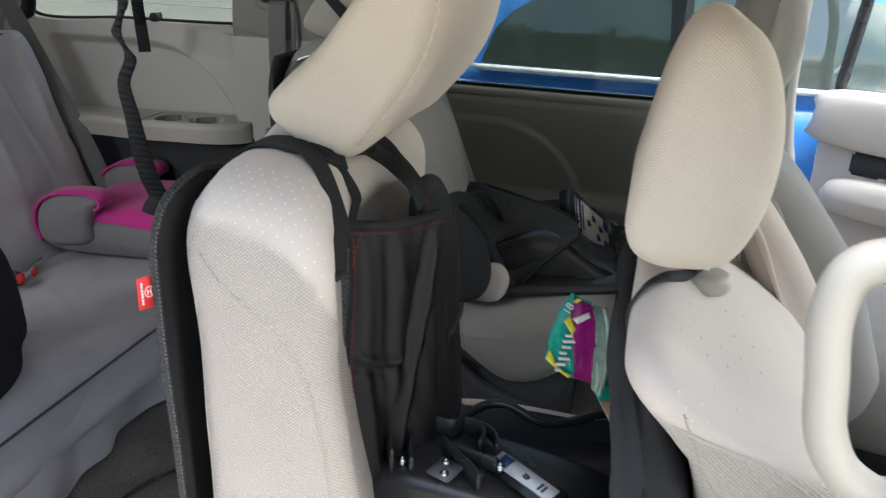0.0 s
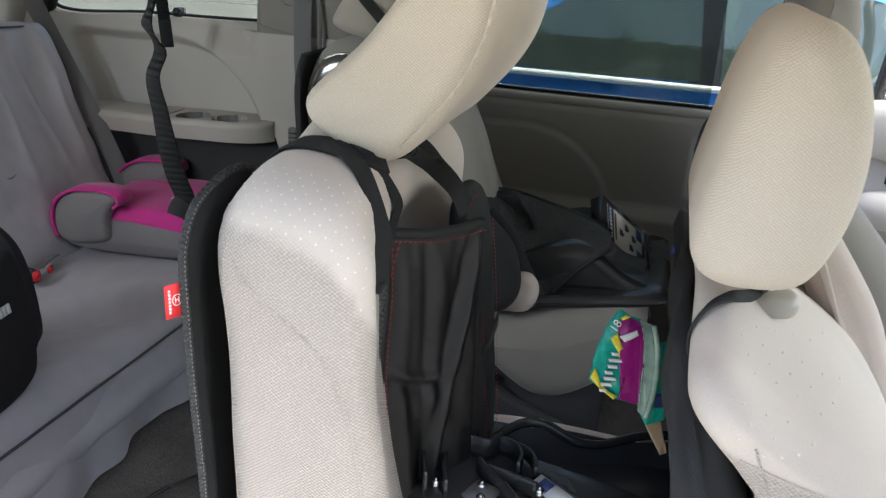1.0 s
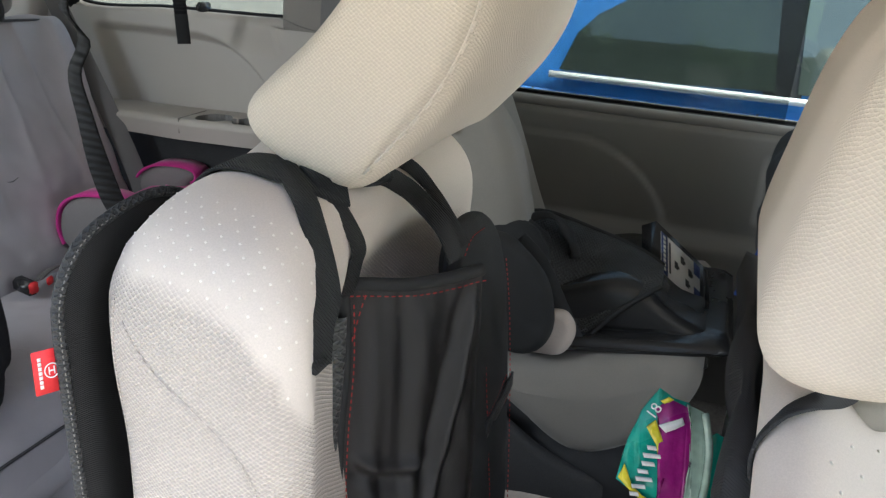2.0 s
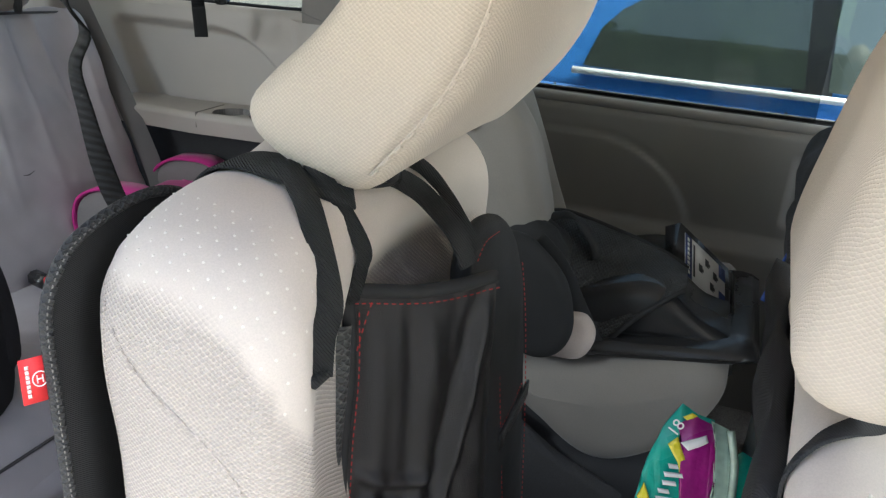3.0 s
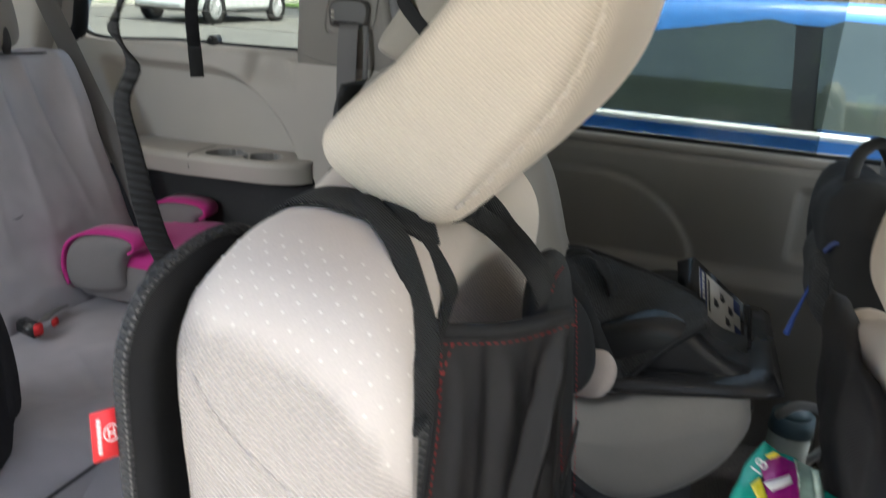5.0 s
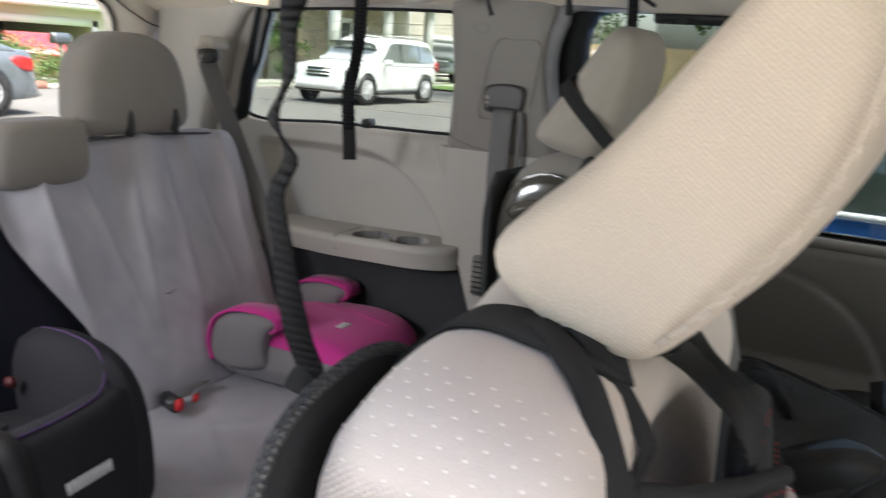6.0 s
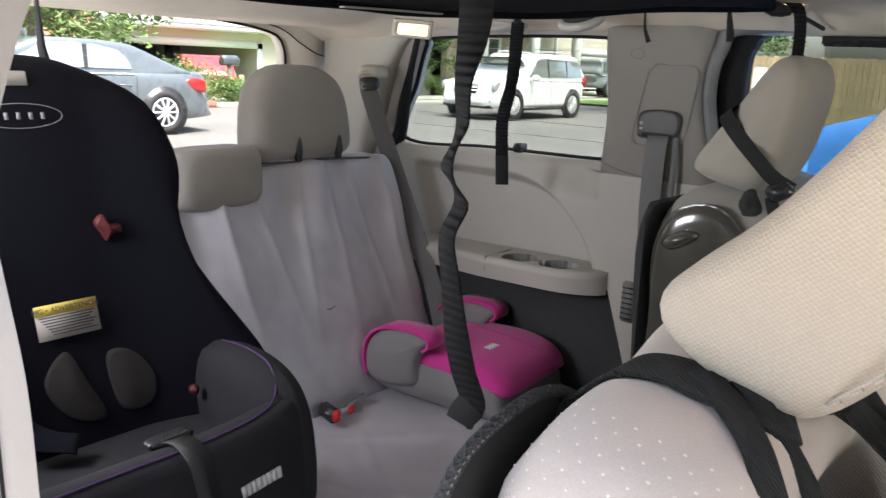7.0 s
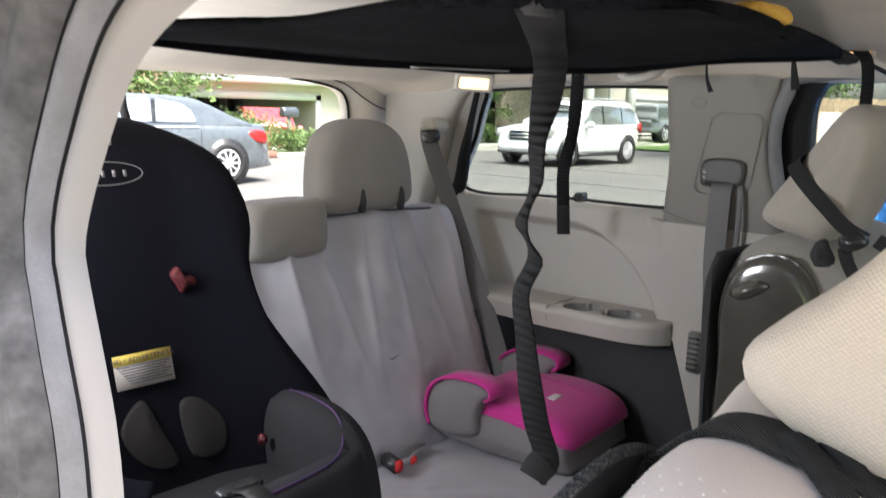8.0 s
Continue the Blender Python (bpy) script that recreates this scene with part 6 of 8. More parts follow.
c = [part("back_shell", pillow(SHELL, -0.90, -0.78, r=0.04, n=90, axis="x", warp=hug, levels=7, bulge=0.0), CARSEAT, label="black padded high back"),
     part("seat_bowl", pillow([(-0.90, 0.64), (-0.92, 0.78), (-0.86, 0.815), (-0.73, 0.825), (-0.655, 0.872), (-0.605, 0.893), (-0.574, 0.872), (-0.557, 0.76), (-0.575, 0.645), (-0.7, 0.63)], CY - 0.29, CY + 0.285, r=0.055, n=70, levels=7, mid=24, warp=round_front), CARSEAT_GREY, label="dark grey padded seat"),
     part("side_arm", pillow([(-0.86, 0.74), (-0.86, 0.88), (-0.83, 0.925), (-0.77, 0.940), (-0.70, 0.937), (-0.65, 0.922), (-0.612, 0.885), (-0.594, 0.80), (-0.60, 0.70), (-0.75, 0.68)], CY + 0.190, CY + 0.272, r=0.040, n=56, levels=7), CARSEAT_GREY),
     part("side_arm", pillow([(-0.86, 0.74), (-0.86, 0.88), (-0.83, 0.925), (-0.77, 0.940), (-0.70, 0.937), (-0.65, 0.922), (-0.612, 0.885), (-0.594, 0.80), (-0.60, 0.70), (-0.75, 0.68)], CY - 0.275, CY - 0.19, r=0.040, n=56, levels=7), CARSEAT_GREY),
     part("purple_piping", tube([(-0.80, CY + 0.230, 0.936), (-0.74, CY + 0.228, 0.941), (-0.68, CY + 0.225, 0.935), (-0.650, CY + 0.217, 0.914), (-0.628, CY + 0.196, 0.897), (-0.606, CY + 0.15, 0.894), (-0.594, CY + 0.06, 0.893), (-0.594, CY - 0.05, 0.893), (-0.594, CY - 0.2, 0.893)], 0.0018, 6, samples=70), PURPLE),
     part("purple_piping", tube([tuple(hug(Vector((-0.785, y, z)))) for y, z in ((CY + 0.19, 1.10), (CY + 0.243, 0.99), (CY + 0.285, 0.87), (CY + 0.28, 0.80))], 0.0013, 6, samples=40), PURPLE),
     part("strap_keeper", ribbon([(-0.645, CY + 0.03, 0.884), (-0.605, CY + 0.032, 0.898), (-0.569, CY + 0.036, 0.870), (-0.553, CY + 0.040, 0.78), (-0.560, CY + 0.040, 0.69)], 0.032, 0.003, side=(0, 1, 0)), BLACK_VINYL),
     part("keeper_slot", pillow([(CY + 0.005, 0.884), (CY + 0.06, 0.884), (CY + 0.06, 0.894), (CY + 0.005, 0.894)], -0.652, -0.630, r=0.003, n=20, axis="x"), BLACK_PLASTIC),
     part("red_belt_guide", pillow([(-0.299, 1.128), (-0.287, 1.140), (-0.278, 1.124), (-0.262, 1.122), (-0.259, 1.109), (-0.273, 1.110), (-0.283, 1.098), (-0.290, 1.112)], -0.918, -0.905, r=0.002, n=40, axis="x"), SHADED_RED, label="red plastic belt guide"),
     part("harness_pad", wavy(pillow([(-0.414, 0.915), (-0.376, 0.955), (-0.355, 0.91), (-0.334, 0.852), (-0.385, 0.862)], -0.782, -0.774, r=0.003, n=36, axis="x", warp=hug), 0.001, 20), CARSEAT_PAD),
     part("harness_pad", wavy(pillow([(-0.318, 0.935), (-0.28, 0.935), (-0.250, 0.895), (-0.262, 0.852), (-0.310, 0.858)], -0.782, -0.774, r=0.003, n=36, axis="x", warp=hug), 0.001, 20), CARSEAT_PAD),
     part("shoulder_harness", ribbon([tuple(hug(Vector((-0.765, CY - 0.10, 1.12)))), tuple(hug(Vector((-0.765, CY - 0.105, 1.0)))), (-0.82, CY - 0.08, 0.88), (-0.78, CY - 0.02, 0.85)], 0.038, 0.003, side=(0, 1, 0)), CARSEAT),
     part("red_release", box(-0.80, -0.785, CY + 0.165, CY + 0.178, 0.862, 0.878, 0.003), SHADED_RED)]
lm = Matrix.Translation(hug(Vector((-0.7735, CY + 0.022, 1.000)))) @ Matrix.Rotation(radians(90), 4, "Z") @ Matrix.Rotation(radians(90 - 17), 4, "X") @ Matrix.Scale(0.70, 4)
c.append(part("warning_label", place(box(-0.068, 0.062, -0.036, 0.036, 0, 0.001, 0), lm), SHADED_PAPER, label="pale and yellow warning label, darkened as if in shade"))
c.append(part("yellow_band", place(box(-0.068, 0.062, 0.014, 0.036, 0.001, 0.0016, 0), lm), SHADED_YELLOW))
for k in range(7):
    c.append(part("print_bar", place(box(-0.062 + 0.004 * k, 0.056 - 0.006 * (k % 3), 0.009 - 0.006 * k, 0.0118 - 0.006 * k, 0.001, 0.0015, 0), lm), PRINT))
om = Matrix.Translation(hug(Vector((-0.775, CY + 0.01, 1.285)))) @ Matrix.Rotation(radians(90), 4, "Z") @ Matrix.Rotation(radians(90 - 17), 4, "X")
c.append(part("oval_mark", place(tube([(0.06 * math.cos(a), 0.018 * math.sin(a), 0.002) for a in np.linspace(0, 6.28, 16, endpoint=False)], 0.0007, 6, closed=True, samples=48), om), BOOST_GREY))
c += [part("mark_bar", place(box(-0.039 + 0.017 * k, -0.034 + 0.017 * k, -0.005, 0.005, 0.001, 0.002, 0), om), BOOST_GREY) for k in range(5)]
c.append(part("white_patch", place(box(-0.11, 0.02, 0.045, 0.066, -0.004, 0.0, 0.001), om), PAPER))
sm = Matrix.Translation((-0.5645, CY + 0.125, 0.820)) @ Matrix.Rotation(radians(90), 4, "Z") @ Matrix.Rotation(radians(85), 4, "X") @ Matrix.Rotation(radians(6), 4, "Z")
c += [part("mark_bar", place(box(-0.034 + 0.0085 * k, -0.0275 + 0.0085 * k, -0.008, 0.008, 0.0, 0.0035, 0), sm), PAPER) for k in range(8)]
hang(cs, *c)
words("NG • ADVERTENCIA", 0.0155, lm @ Matrix.Translation((-0.003, 0.0195, 0.0018)), PRINT, cs)

# pink and grey backless booster
bo = thing("booster_seat", "backless booster seat with magenta cushion and grey sides", "child seat", (-0.80, 0.48, 0.63))
BM = Matrix.Translation((-0.846, 0.575, 0.632)) @ Matrix.Rotation(radians(5), 4, "Z") @ Matrix.Diagonal((0.83, 0.88, 0.88, 1.0))
def pad(pts, a, b, r, **k):
    return place(pillow(pts, a, b, r=r, **k), BM)
bb = [part("base", pad([(-0.19, 0.0), (-0.20, 0.06), (-0.15, 0.10), (0.0, 0.112), (0.12, 0.110), (0.19, 0.085), (0.212, 0.03), (0.19, 0.0)], -0.18, 0.18, 0.03, n=60), BOOST_GREY),
      part("cushion", pad([(-0.16, 0.095), (-0.15, 0.122), (0.0, 0.136), (0.11, 0.137), (0.185, 0.118), (0.222, 0.080), (0.205, 0.062), (0.0, 0.08)], -0.172, 0.178, 0.030, n=60, levels=6), PINK, label="magenta cloth cushion")]
ARM = [(-0.20, 0.03), (-0.218, 0.09), (-0.20, 0.145), (-0.145, 0.178), (-0.06, 0.186), (-0.012, 0.176), (-0.006, 0.158), (-0.035, 0.135), (-0.045, 0.09), (-0.04, 0.05), (-0.10, 0.03)]
for y0, y1 in ((-0.205, -0.125), (0.125, 0.205)):
    bb.append(part("arm_rest", pad(ARM, y0, y1, 0.022, n=60), BOOST_GREY))
    bb.append(part("arm_band", place(ribbon([(-0.208, (y0 + y1) / 2, 0.04), (-0.222, (y0 + y1) / 2, 0.09), (-0.204, (y0 + y1) / 2, 0.148), (-0.146, (y0 + y1) / 2, 0.182), (-0.06, (y0 + y1) / 2, 0.190), (-0.010, (y0 + y1) / 2, 0.180), (-0.003, (y0 + y1) / 2, 0.158), (-0.02, (y0 + y1) / 2, 0.145)], 0.074, 0.008, side=(0, 1, 0)), BM), PINK, label="magenta arm band"))
bb += [part("cushion_seam", place(tube([(-0.10, 0.12, 0.131), (0.0, 0.085, 0.1385), (0.10, 0.065, 0.1395), (0.17, 0.07, 0.126)], 0.0015, 6), BM), PINK)]
bb += [part("mark_bar", place(box(-0.012 + 0.0, 0.012, -0.05 + 0.012 * k, -0.042 + 0.012 * k, 0.1375, 0.1405, 0.0), BM @ Matrix.Translation((0.09, 0.0, -0.001))), PAPER) for k in range(4)]
hang(bo, *bb)

# ---- overhead: net, straps, lamps, vent ----
net = thing("ceiling_net", "black mesh storage net slung under the headliner", "storage net", (0.0, 0.0, 1.45))
NET_V = [0, 0.17, 0.30, 0.42, 0.55, 0.76, 1.0]
NET_REAR = [(-0.47, -0.55, 1.460), (-0.48, -0.36, 1.456), (-0.455, -0.23, 1.456), (-0.455, -0.07, 1.458), (-0.37, 0.08, 1.467), (-0.31, 0.31, 1.491), (-0.235, 0.55, 1.512)]
NET_FRONT = [(-0.42, -0.56, 1.462), (-0.24, -0.54, 1.458), (-0.06, -0.59, 1.456), (0.045, -0.52, 1.456), (0.020, -0.36, 1.458), (-0.092, -0.01, 1.488), (-0.218, 0.50, 1.512)]


def net_f(off):
    def f(u, v):
        r_ = Vector([float(np.interp(v, NET_V, [p[k] for p in NET_REAR])) for k in range(3)])
        f_ = Vector([float(np.interp(v, NET_V, [p[k] for p in NET_FRONT])) for k in range(3)])
        q = f_.lerp(r_, u)
        q.z += off + 0.003 * noise.noise(Vector((q.x * 11, q.y * 11, off * 40))) - 0.004 * math.sin(math.pi * u)
        return q
    return f
nt_ = [part("mesh_cloth", merge(grid_surface(60, 60, net_f(0)), grid_surface(60, 60, net_f(-0.006))), NET),
       part("rear_hem", tube([tuple(net_f(-0.004)(1, v)) for v in np.linspace(0, 1, 14)], 0.007, 8, samples=60, flatten=1.5), NET),
       part("front_hem", tube([tuple(net_f(-0.002)(0, v)) for v in np.linspace(0, 1, 14)], 0.005, 8, samples=60), NET),
       part("corner_cord", tube([tuple(net_f(0)(1, 0)), (-0.52, -0.66, 1.475)], 0.003, 6, smooth=False), WEB),
       part("corner_cord", tube([tuple(net_f(0)(1, 1)), (-0.225, 0.66, 1.500), (-0.20, 0.74, 1.480)], 0.004, 6), WEB),
       part("corner_knot", wavy(tube([(-0.245, 0.535, 1.508), (-0.235, 0.57, 1.503), (-0.22, 0.60, 1.500)], [0.008, 0.013, 0.006], 8), 0.004, 60), WEB),
       part("zip", ribbon([tuple(net_f(-0.012)(0.90, v)) for v in (0.30, 0.36, 0.42)], 0.010, 0.002, side=(1, 0, 0)), TRIM_DARK)]
hang(net, *nt_)
def strap_thing(label, pts, w, twist, side=(0, 1, 0)):
    th = thing("hanging_strap", label, "strap", pts[0])
    end = Vector(pts[-1])
    webbing = part("webbing", ribbon(pts, w, 0.0022, side=side, twist=twist, samples=90), RIBBED)
    hem = part("stitched_end", ribbon([pts[-2], tuple(Vector(pts[-2]).lerp(end, 0.7)), tuple(end + Vector((0, 0, -0.004)))], w * 1.04, 0.0045, side=side, twist=[twist[-2], twist[-1]], samples=10), WEB)
    loop_ = part("sewn_loop", box(pts[0][0] - 0.006, pts[0][0] + 0.006, pts[0][1] - 0.010, pts[0][1] + 0.010, pts[0][2] - 0.003, pts[0][2] + 0.006, 0.002), BLACK_CLOTH)
    hang(th, webbing, hem, loop_)
strap_thing("black ribbed strap hanging from the net behind a seat", [(-0.02, -0.565, 1.449), (-0.075, -0.485, 1.446), (-0.128, -0.405, 1.434), (-0.145, -0.386, 1.405), (-0.145, -0.394, 1.372), (-0.145, -0.393, 1.340), (-0.147, -0.407, 1.310), (-0.143, -0.391, 1.283), (-0.149, -0.400, 1.254), (-0.144, -0.398, 1.217), (-0.145, -0.386, 1.171), (-0.145, -0.374, 1.135), (-0.145, -0.358, 1.100), (-0.155, -0.362, 1.085)], 0.0255, [0, 0, 0, 2, -6, 18, 62, 74, 68, 62, 50, 34, 26, 28], (0.78, 0.62, 0))
strap_thing("short black woven strap end hanging below the net", [(-0.775, 0.585, 1.478), (-0.777, 0.585, 1.40), (-0.783, 0.585, 1.34), (-0.799, 0.585, 1.27), (-0.795, 0.585, 1.19), (-0.790, 0.585, 1.13)], 0.028, [10, 0, -25, 20, 0, 10], (0.78, 0.62, 0))
strap_thing("black strap looping down from the net's corner", [(-0.275, 0.60, 1.52), (-0.235, 0.60, 1.52), (-0.205, 0.60, 1.50), (-0.198, 0.60, 1.43), (-0.205, 0.60, 1.35), (-0.190, 0.60, 1.28), (-0.20, 0.60, 1.20), (-0.22, 0.60, 1.15)], 0.020, [0, 0, 0, 10, 0, -15, 5, 0], (0.85, 0.5, 0))
tagged(part("black_cord", tube([(-0.50, 0.62, 1.50), (-0.497, 0.62, 1.47), (-0.487, 0.62, 1.445)], [0.002, 0.003, 0.005], 8), WEB), "thin black cord end hanging from the headliner", "cord")
tagged(part("black_cord", tube([(-0.335, 0.62, 1.51), (-0.33, 0.62, 1.48), (-0.325, 0.62, 1.45)], [0.003, 0.006, 0.008], 8), WEB), "knotted black cord hanging beside the window", "cord")
LAMP_GLOW = glow("warm_lamp_lens", (1.0, 0.60, 0.28), 0.48)
def dome(name_at, m):
    th = thing("ceiling_lamp", "small lit courtesy lamp in an ivory bezel", "ceiling lamp", name_at)
    q = [part("bezel", place(plate([(-0.055, -0.028), (-0.058, 0.022), (0.050, 0.026), (0.055, -0.024)], -0.004, 0.008, [(-0.042, -0.020), (-0.044, 0.015), (0.037, 0.018), (0.041, -0.016)], 48, axis="z", round_outer=False), m), TRIM_LIGHT),
         part("lens", place(plate([(-0.042, -0.020), (-0.044, 0.015), (0.037, 0.018), (0.041, -0.016)], -0.002, 0.004, n=24, axis="z", round_outer=False), m), LAMP_GLOW)]
    hang(th, *q)
dome((-0.97, 0.46, 1.455), Matrix.Translation((-0.97, 0.464, 1.455)) @ Vector((0.62, -0.62, -0.48)).to_track_quat("-Z", "Y").to_matrix().to_4x4() @ Matrix.Scale(0.8, 4))
dome((-0.24, 0.63, 1.52), Matrix.Translation((-0.235, 0.625, 1.512)) @ Vector((0.30, -0.80, -0.50)).to_track_quat("-Z", "Y").to_matrix().to_4x4() @ Matrix.Scale(0.62, 4))
vent = thing("ceiling_vent", "round greige air vent in the headliner", "air vent", (-0.63, 0.60, 1.48))
vm = Matrix.Translation((-0.63, 0.60, 1.484)) @ Matrix.Rotation(radians(25), 4, "X")
vp = [part("vent_ring", place(tube([(0.040 * math.cos(a), 0.040 * math.sin(a), 0) for a in np.linspace(0, 6.28, 14, endpoint=False)], 0.009, 10, closed=True, samples=40), vm), TRIM),
      part("vent_core", place(cyl((0, 0, -0.002), (0, 0, 0.01), 0.036, 24), vm), CHARCOAL)]
vp += [part("vent_slat", place(box(-0.033, 0.033, d - 0.0015, d + 0.0015, -0.006, 0.004, 0.001), vm), BLACK_PLASTIC) for d in (-0.018, 0.0, 0.018)]
hang(vent, *vp)
tagged(part("coat_hook", pillow([(-0.92, 1.458), (-0.82, 1.466), (-0.815, 1.482), (-0.92, 1.478)], 0.61, 0.68, r=0.008, n=24), TRIM), "greige coat hook moulding on the headliner edge", "hook")

# clutter between the seats
bp = thing("backpack", "dark blue-black mesh backpack hung on the driver's seatback", "backpack", (0.56, 0.42, 0.75))
bpp = [part("bag_body", wavy(pillow([(0.555, 0.87), (0.500, 0.92), (0.478, 1.0), (0.468, 1.07), (0.50, 1.115), (0.57, 1.11), (0.63, 1.0), (0.63, 0.88)], 0.26, 0.58, r=0.05, n=50, levels=6, mid=10), 0.02, 9), BLACK_CLOTH),
       part("front_pocket", wavy(pillow([(0.520, 0.89), (0.482, 0.93), (0.466, 0.99), (0.480, 1.02), (0.52, 1.00)], 0.285, 0.50, r=0.03, n=40, levels=6), 0.010, 18, 2.0), BLACK_MESH, label="black mesh front pocket"),
       part("carry_loop", tube([(0.50, 0.36, 1.10), (0.505, 0.38, 1.155), (0.54, 0.42, 1.17), (0.58, 0.46, 1.11)], 0.010, 8), BLACK_CLOTH),
       part("blue_cord", tube([(0.478, 0.32, 1.0), (0.468, 0.318, 0.955), (0.458, 0.315, 0.915), (0.452, 0.312, 0.885)], [0.002, 0.002, 0.003, 0.005], 8), mat("blue_cord", (0.03, 0.07, 0.28), 0.7)),
       part("blue_trim", tube([(0.475, 0.285, 1.03), (0.485, 0.28, 1.045), (0.505, 0.278, 1.05)], 0.004, 6), NAVY),
       part("zip_pull", cyl((0.525, 0.30, 0.905), (0.524, 0.298, 0.875), 0.003), mat("orange_cord", (0.45, 0.12, 0.02), 0.6))]
hang(bp, *bpp)
BOTX, BOTY = 0.535, 0.63
cup = thing("drinking_bottle", "toddler bottle with slate-blue handled lid on the floor", "bottle", (BOTX, BOTY, FLOOR))
SLATE = mat("slate_blue_plastic", (0.10, 0.17, 0.21), 0.4)
cu_ = [part("bottle_body", cyl((BOTX, BOTY, FLOOR), (BOTX, BOTY, 0.57), 0.040, 24), mat("milky_plastic", (0.55, 0.62, 0.58), 0.35)),
       part("lid", merge(cyl((BOTX, BOTY, 0.565), (BOTX, BOTY, 0.60), 0.043, 24, 0.040), cyl((BOTX, BOTY, 0.60), (BOTX, BOTY, 0.618), 0.034, 24, 0.018)), SLATE),
       part("handle", tube([(BOTX - 0.03, BOTY - 0.02, 0.60), (BOTX + 0.0, BOTY - 0.05, 0.645), (BOTX + 0.05, BOTY - 0.05, 0.635), (BOTX + 0.065, BOTY - 0.03, 0.57), (BOTX + 0.04, BOTY, 0.50)], 0.009, 10, samples=40), mat("pale_grey_plastic", (0.45, 0.47, 0.47), 0.4))]
hang(cup, *cu_)
cord = tagged(part("floor_cable", tube([(-0.42, -0.24, 0.425), (-0.40, -0.12, 0.427), (-0.33, -0.02, 0.426), (-0.2, 0.02, 0.425)], 0.0035, 6), BLACK_PLASTIC), "thin black cable lying on the carpet", "cable")
rail = tagged(part("seat_rail", merge(box(-0.32, 0.5, -0.09, -0.05, FLOOR, 0.447, 0.004), box(-0.32, 0.5, -0.50, -0.46, FLOOR, 0.447, 0.004)), BLACK_PLASTIC), "black metal seat rails on the floor", "seat rail")

pouch = tagged(part("yellow_pouch", wavy(pillow([(-0.005, 1.460), (-0.003, 1.469), (0.010, 1.472), (0.022, 1.469), (0.024, 1.460)], -0.395, -0.345, r=0.008, n=40, levels=6), 0.002, 25), mat("mustard_cloth", (0.42, 0.24, 0.03), 0.8, grain=0.1, gscale=600)), "mustard yellow pouch lying in the overhead net", "pouch")


# ---- outside: ground, street, houses, trees, parked cars ----
ASPHALT = mat("pale_street_asphalt", (0.125, 0.12, 0.112), 0.9, grain=0.15, gscale=60, bump=0.4, stain=0.12, sscale=0.6)
CONCRETE = mat("concrete_drive", (0.32, 0.305, 0.28), 0.9, grain=0.1, gscale=50, bump=0.3, stain=0.1, sscale=0.8)
GRASS = mat("lawn_grass", (0.085, 0.15, 0.032), 1.0, grain=0.5, gscale=30, bump=1.0, stain=0.25, sscale=1.2)
structure(part("ground", grid_surface(60, 60, lambda u, v: Vector((-600 + 1200 * u, -600 + 1200 * v, -0.9))), GRASS), "green ground reaching the horizon", "ground")
structure(part("road", wavy(grid_surface(60, 120, lambda u, v: Vector((-17.2 + 10.2 * u, -60 + 140 * v, -0.01 - 0.25 * step(0.85, 1, 1 - u) * 0))), 0.01, 0.4), ASPHALT), "pale worn asphalt street", "road")
structure(part("driveway", grid_surface(20, 20, lambda u, v: Vector((-7.02 + 24 * u, -9 + 15.5 * v, 0.0))), CONCRETE), "light concrete driveway under the minivan", "driveway")
structure(part("parking_area", wavy(grid_surface(40, 24, lambda u, v: Vector((-7.02 + 24 * u, 6.5 + 12.0 * v, -0.006))), 0.003, 0.5), ASPHALT), "worn asphalt beside the driveway", "road")
structure(part("lawn", wavy(grid_surface(40, 60, lambda u, v: Vector((-6.9 + 30 * u, 18.2 + 46 * v, 0.03 + 0.2 * step(0, 1, u)))), 0.05, 0.9), GRASS), "green front lawn", "lawn")
structure(part("lawn_far", wavy(grid_surface(50, 90, lambda u, v: Vector((-17.5 - 14 * u, -40 + 120 * v, 0.06 - 0.45 * u))), 0.05, 0.7), GRASS), "green lawn across the street", "lawn")
structure(part("verge", wavy(grid_surface(24, 30, lambda u, v: Vector((-20.8 + 6.2 * u, 26.8 + 7.0 * v, 0.05))), 0.04, 0.9), GRASS), "green grass verge beside the street", "lawn")
structure(part("kerb", merge(box(-17.55, -17.2, -60, 9.2, -0.1, 0.10, 0.03), box(-17.55, -17.2, 11.4, 80, -0.1, 0.10, 0.03)), CONCRETE), "concrete kerb across the street", "kerb")
structure(part("pavement", box(-20.2, -18.9, -60, 80, -0.1, 0.085, 0.01), CONCRETE), "concrete pavement across the street", "pavement")
BRICK = mat("red_brown_brick", (0.26, 0.12, 0.085), 0.9, grain=0.25, gscale=25, stain=0.15)
drain = tagged(part("storm_drain", merge(box(-17.5, -17.15, 9.3, 11.3, -0.08, 0.16, 0.03)), BRICK), "reddish storm drain mouth in the kerb", "storm drain")


# houses across the street
SIDING = mat("pale_lap_siding", (0.60, 0.55, 0.46), 0.8, grain=0.05, gscale=30, stain=0.06, sscale=0.7)
STONE = mat("tan_stone_veneer", (0.38, 0.31, 0.235), 0.9, grain=0.3, gscale=9, bump=0.6, stain=0.2, sscale=3)
WHITE_PAINT = mat("white_house_paint", (0.80, 0.79, 0.76), 0.55, grain=0.03, stain=0.05, sscale=1.5)
ROOF_METAL = mat("grey_roof_metal", (0.42, 0.42, 0.42), 0.5, metal=0.2, stain=0.1, sscale=0.6)
SHINGLE = mat("brown_grey_shingle", (0.14, 0.125, 0.11), 0.95, grain=0.3, gscale=12, stain=0.12)
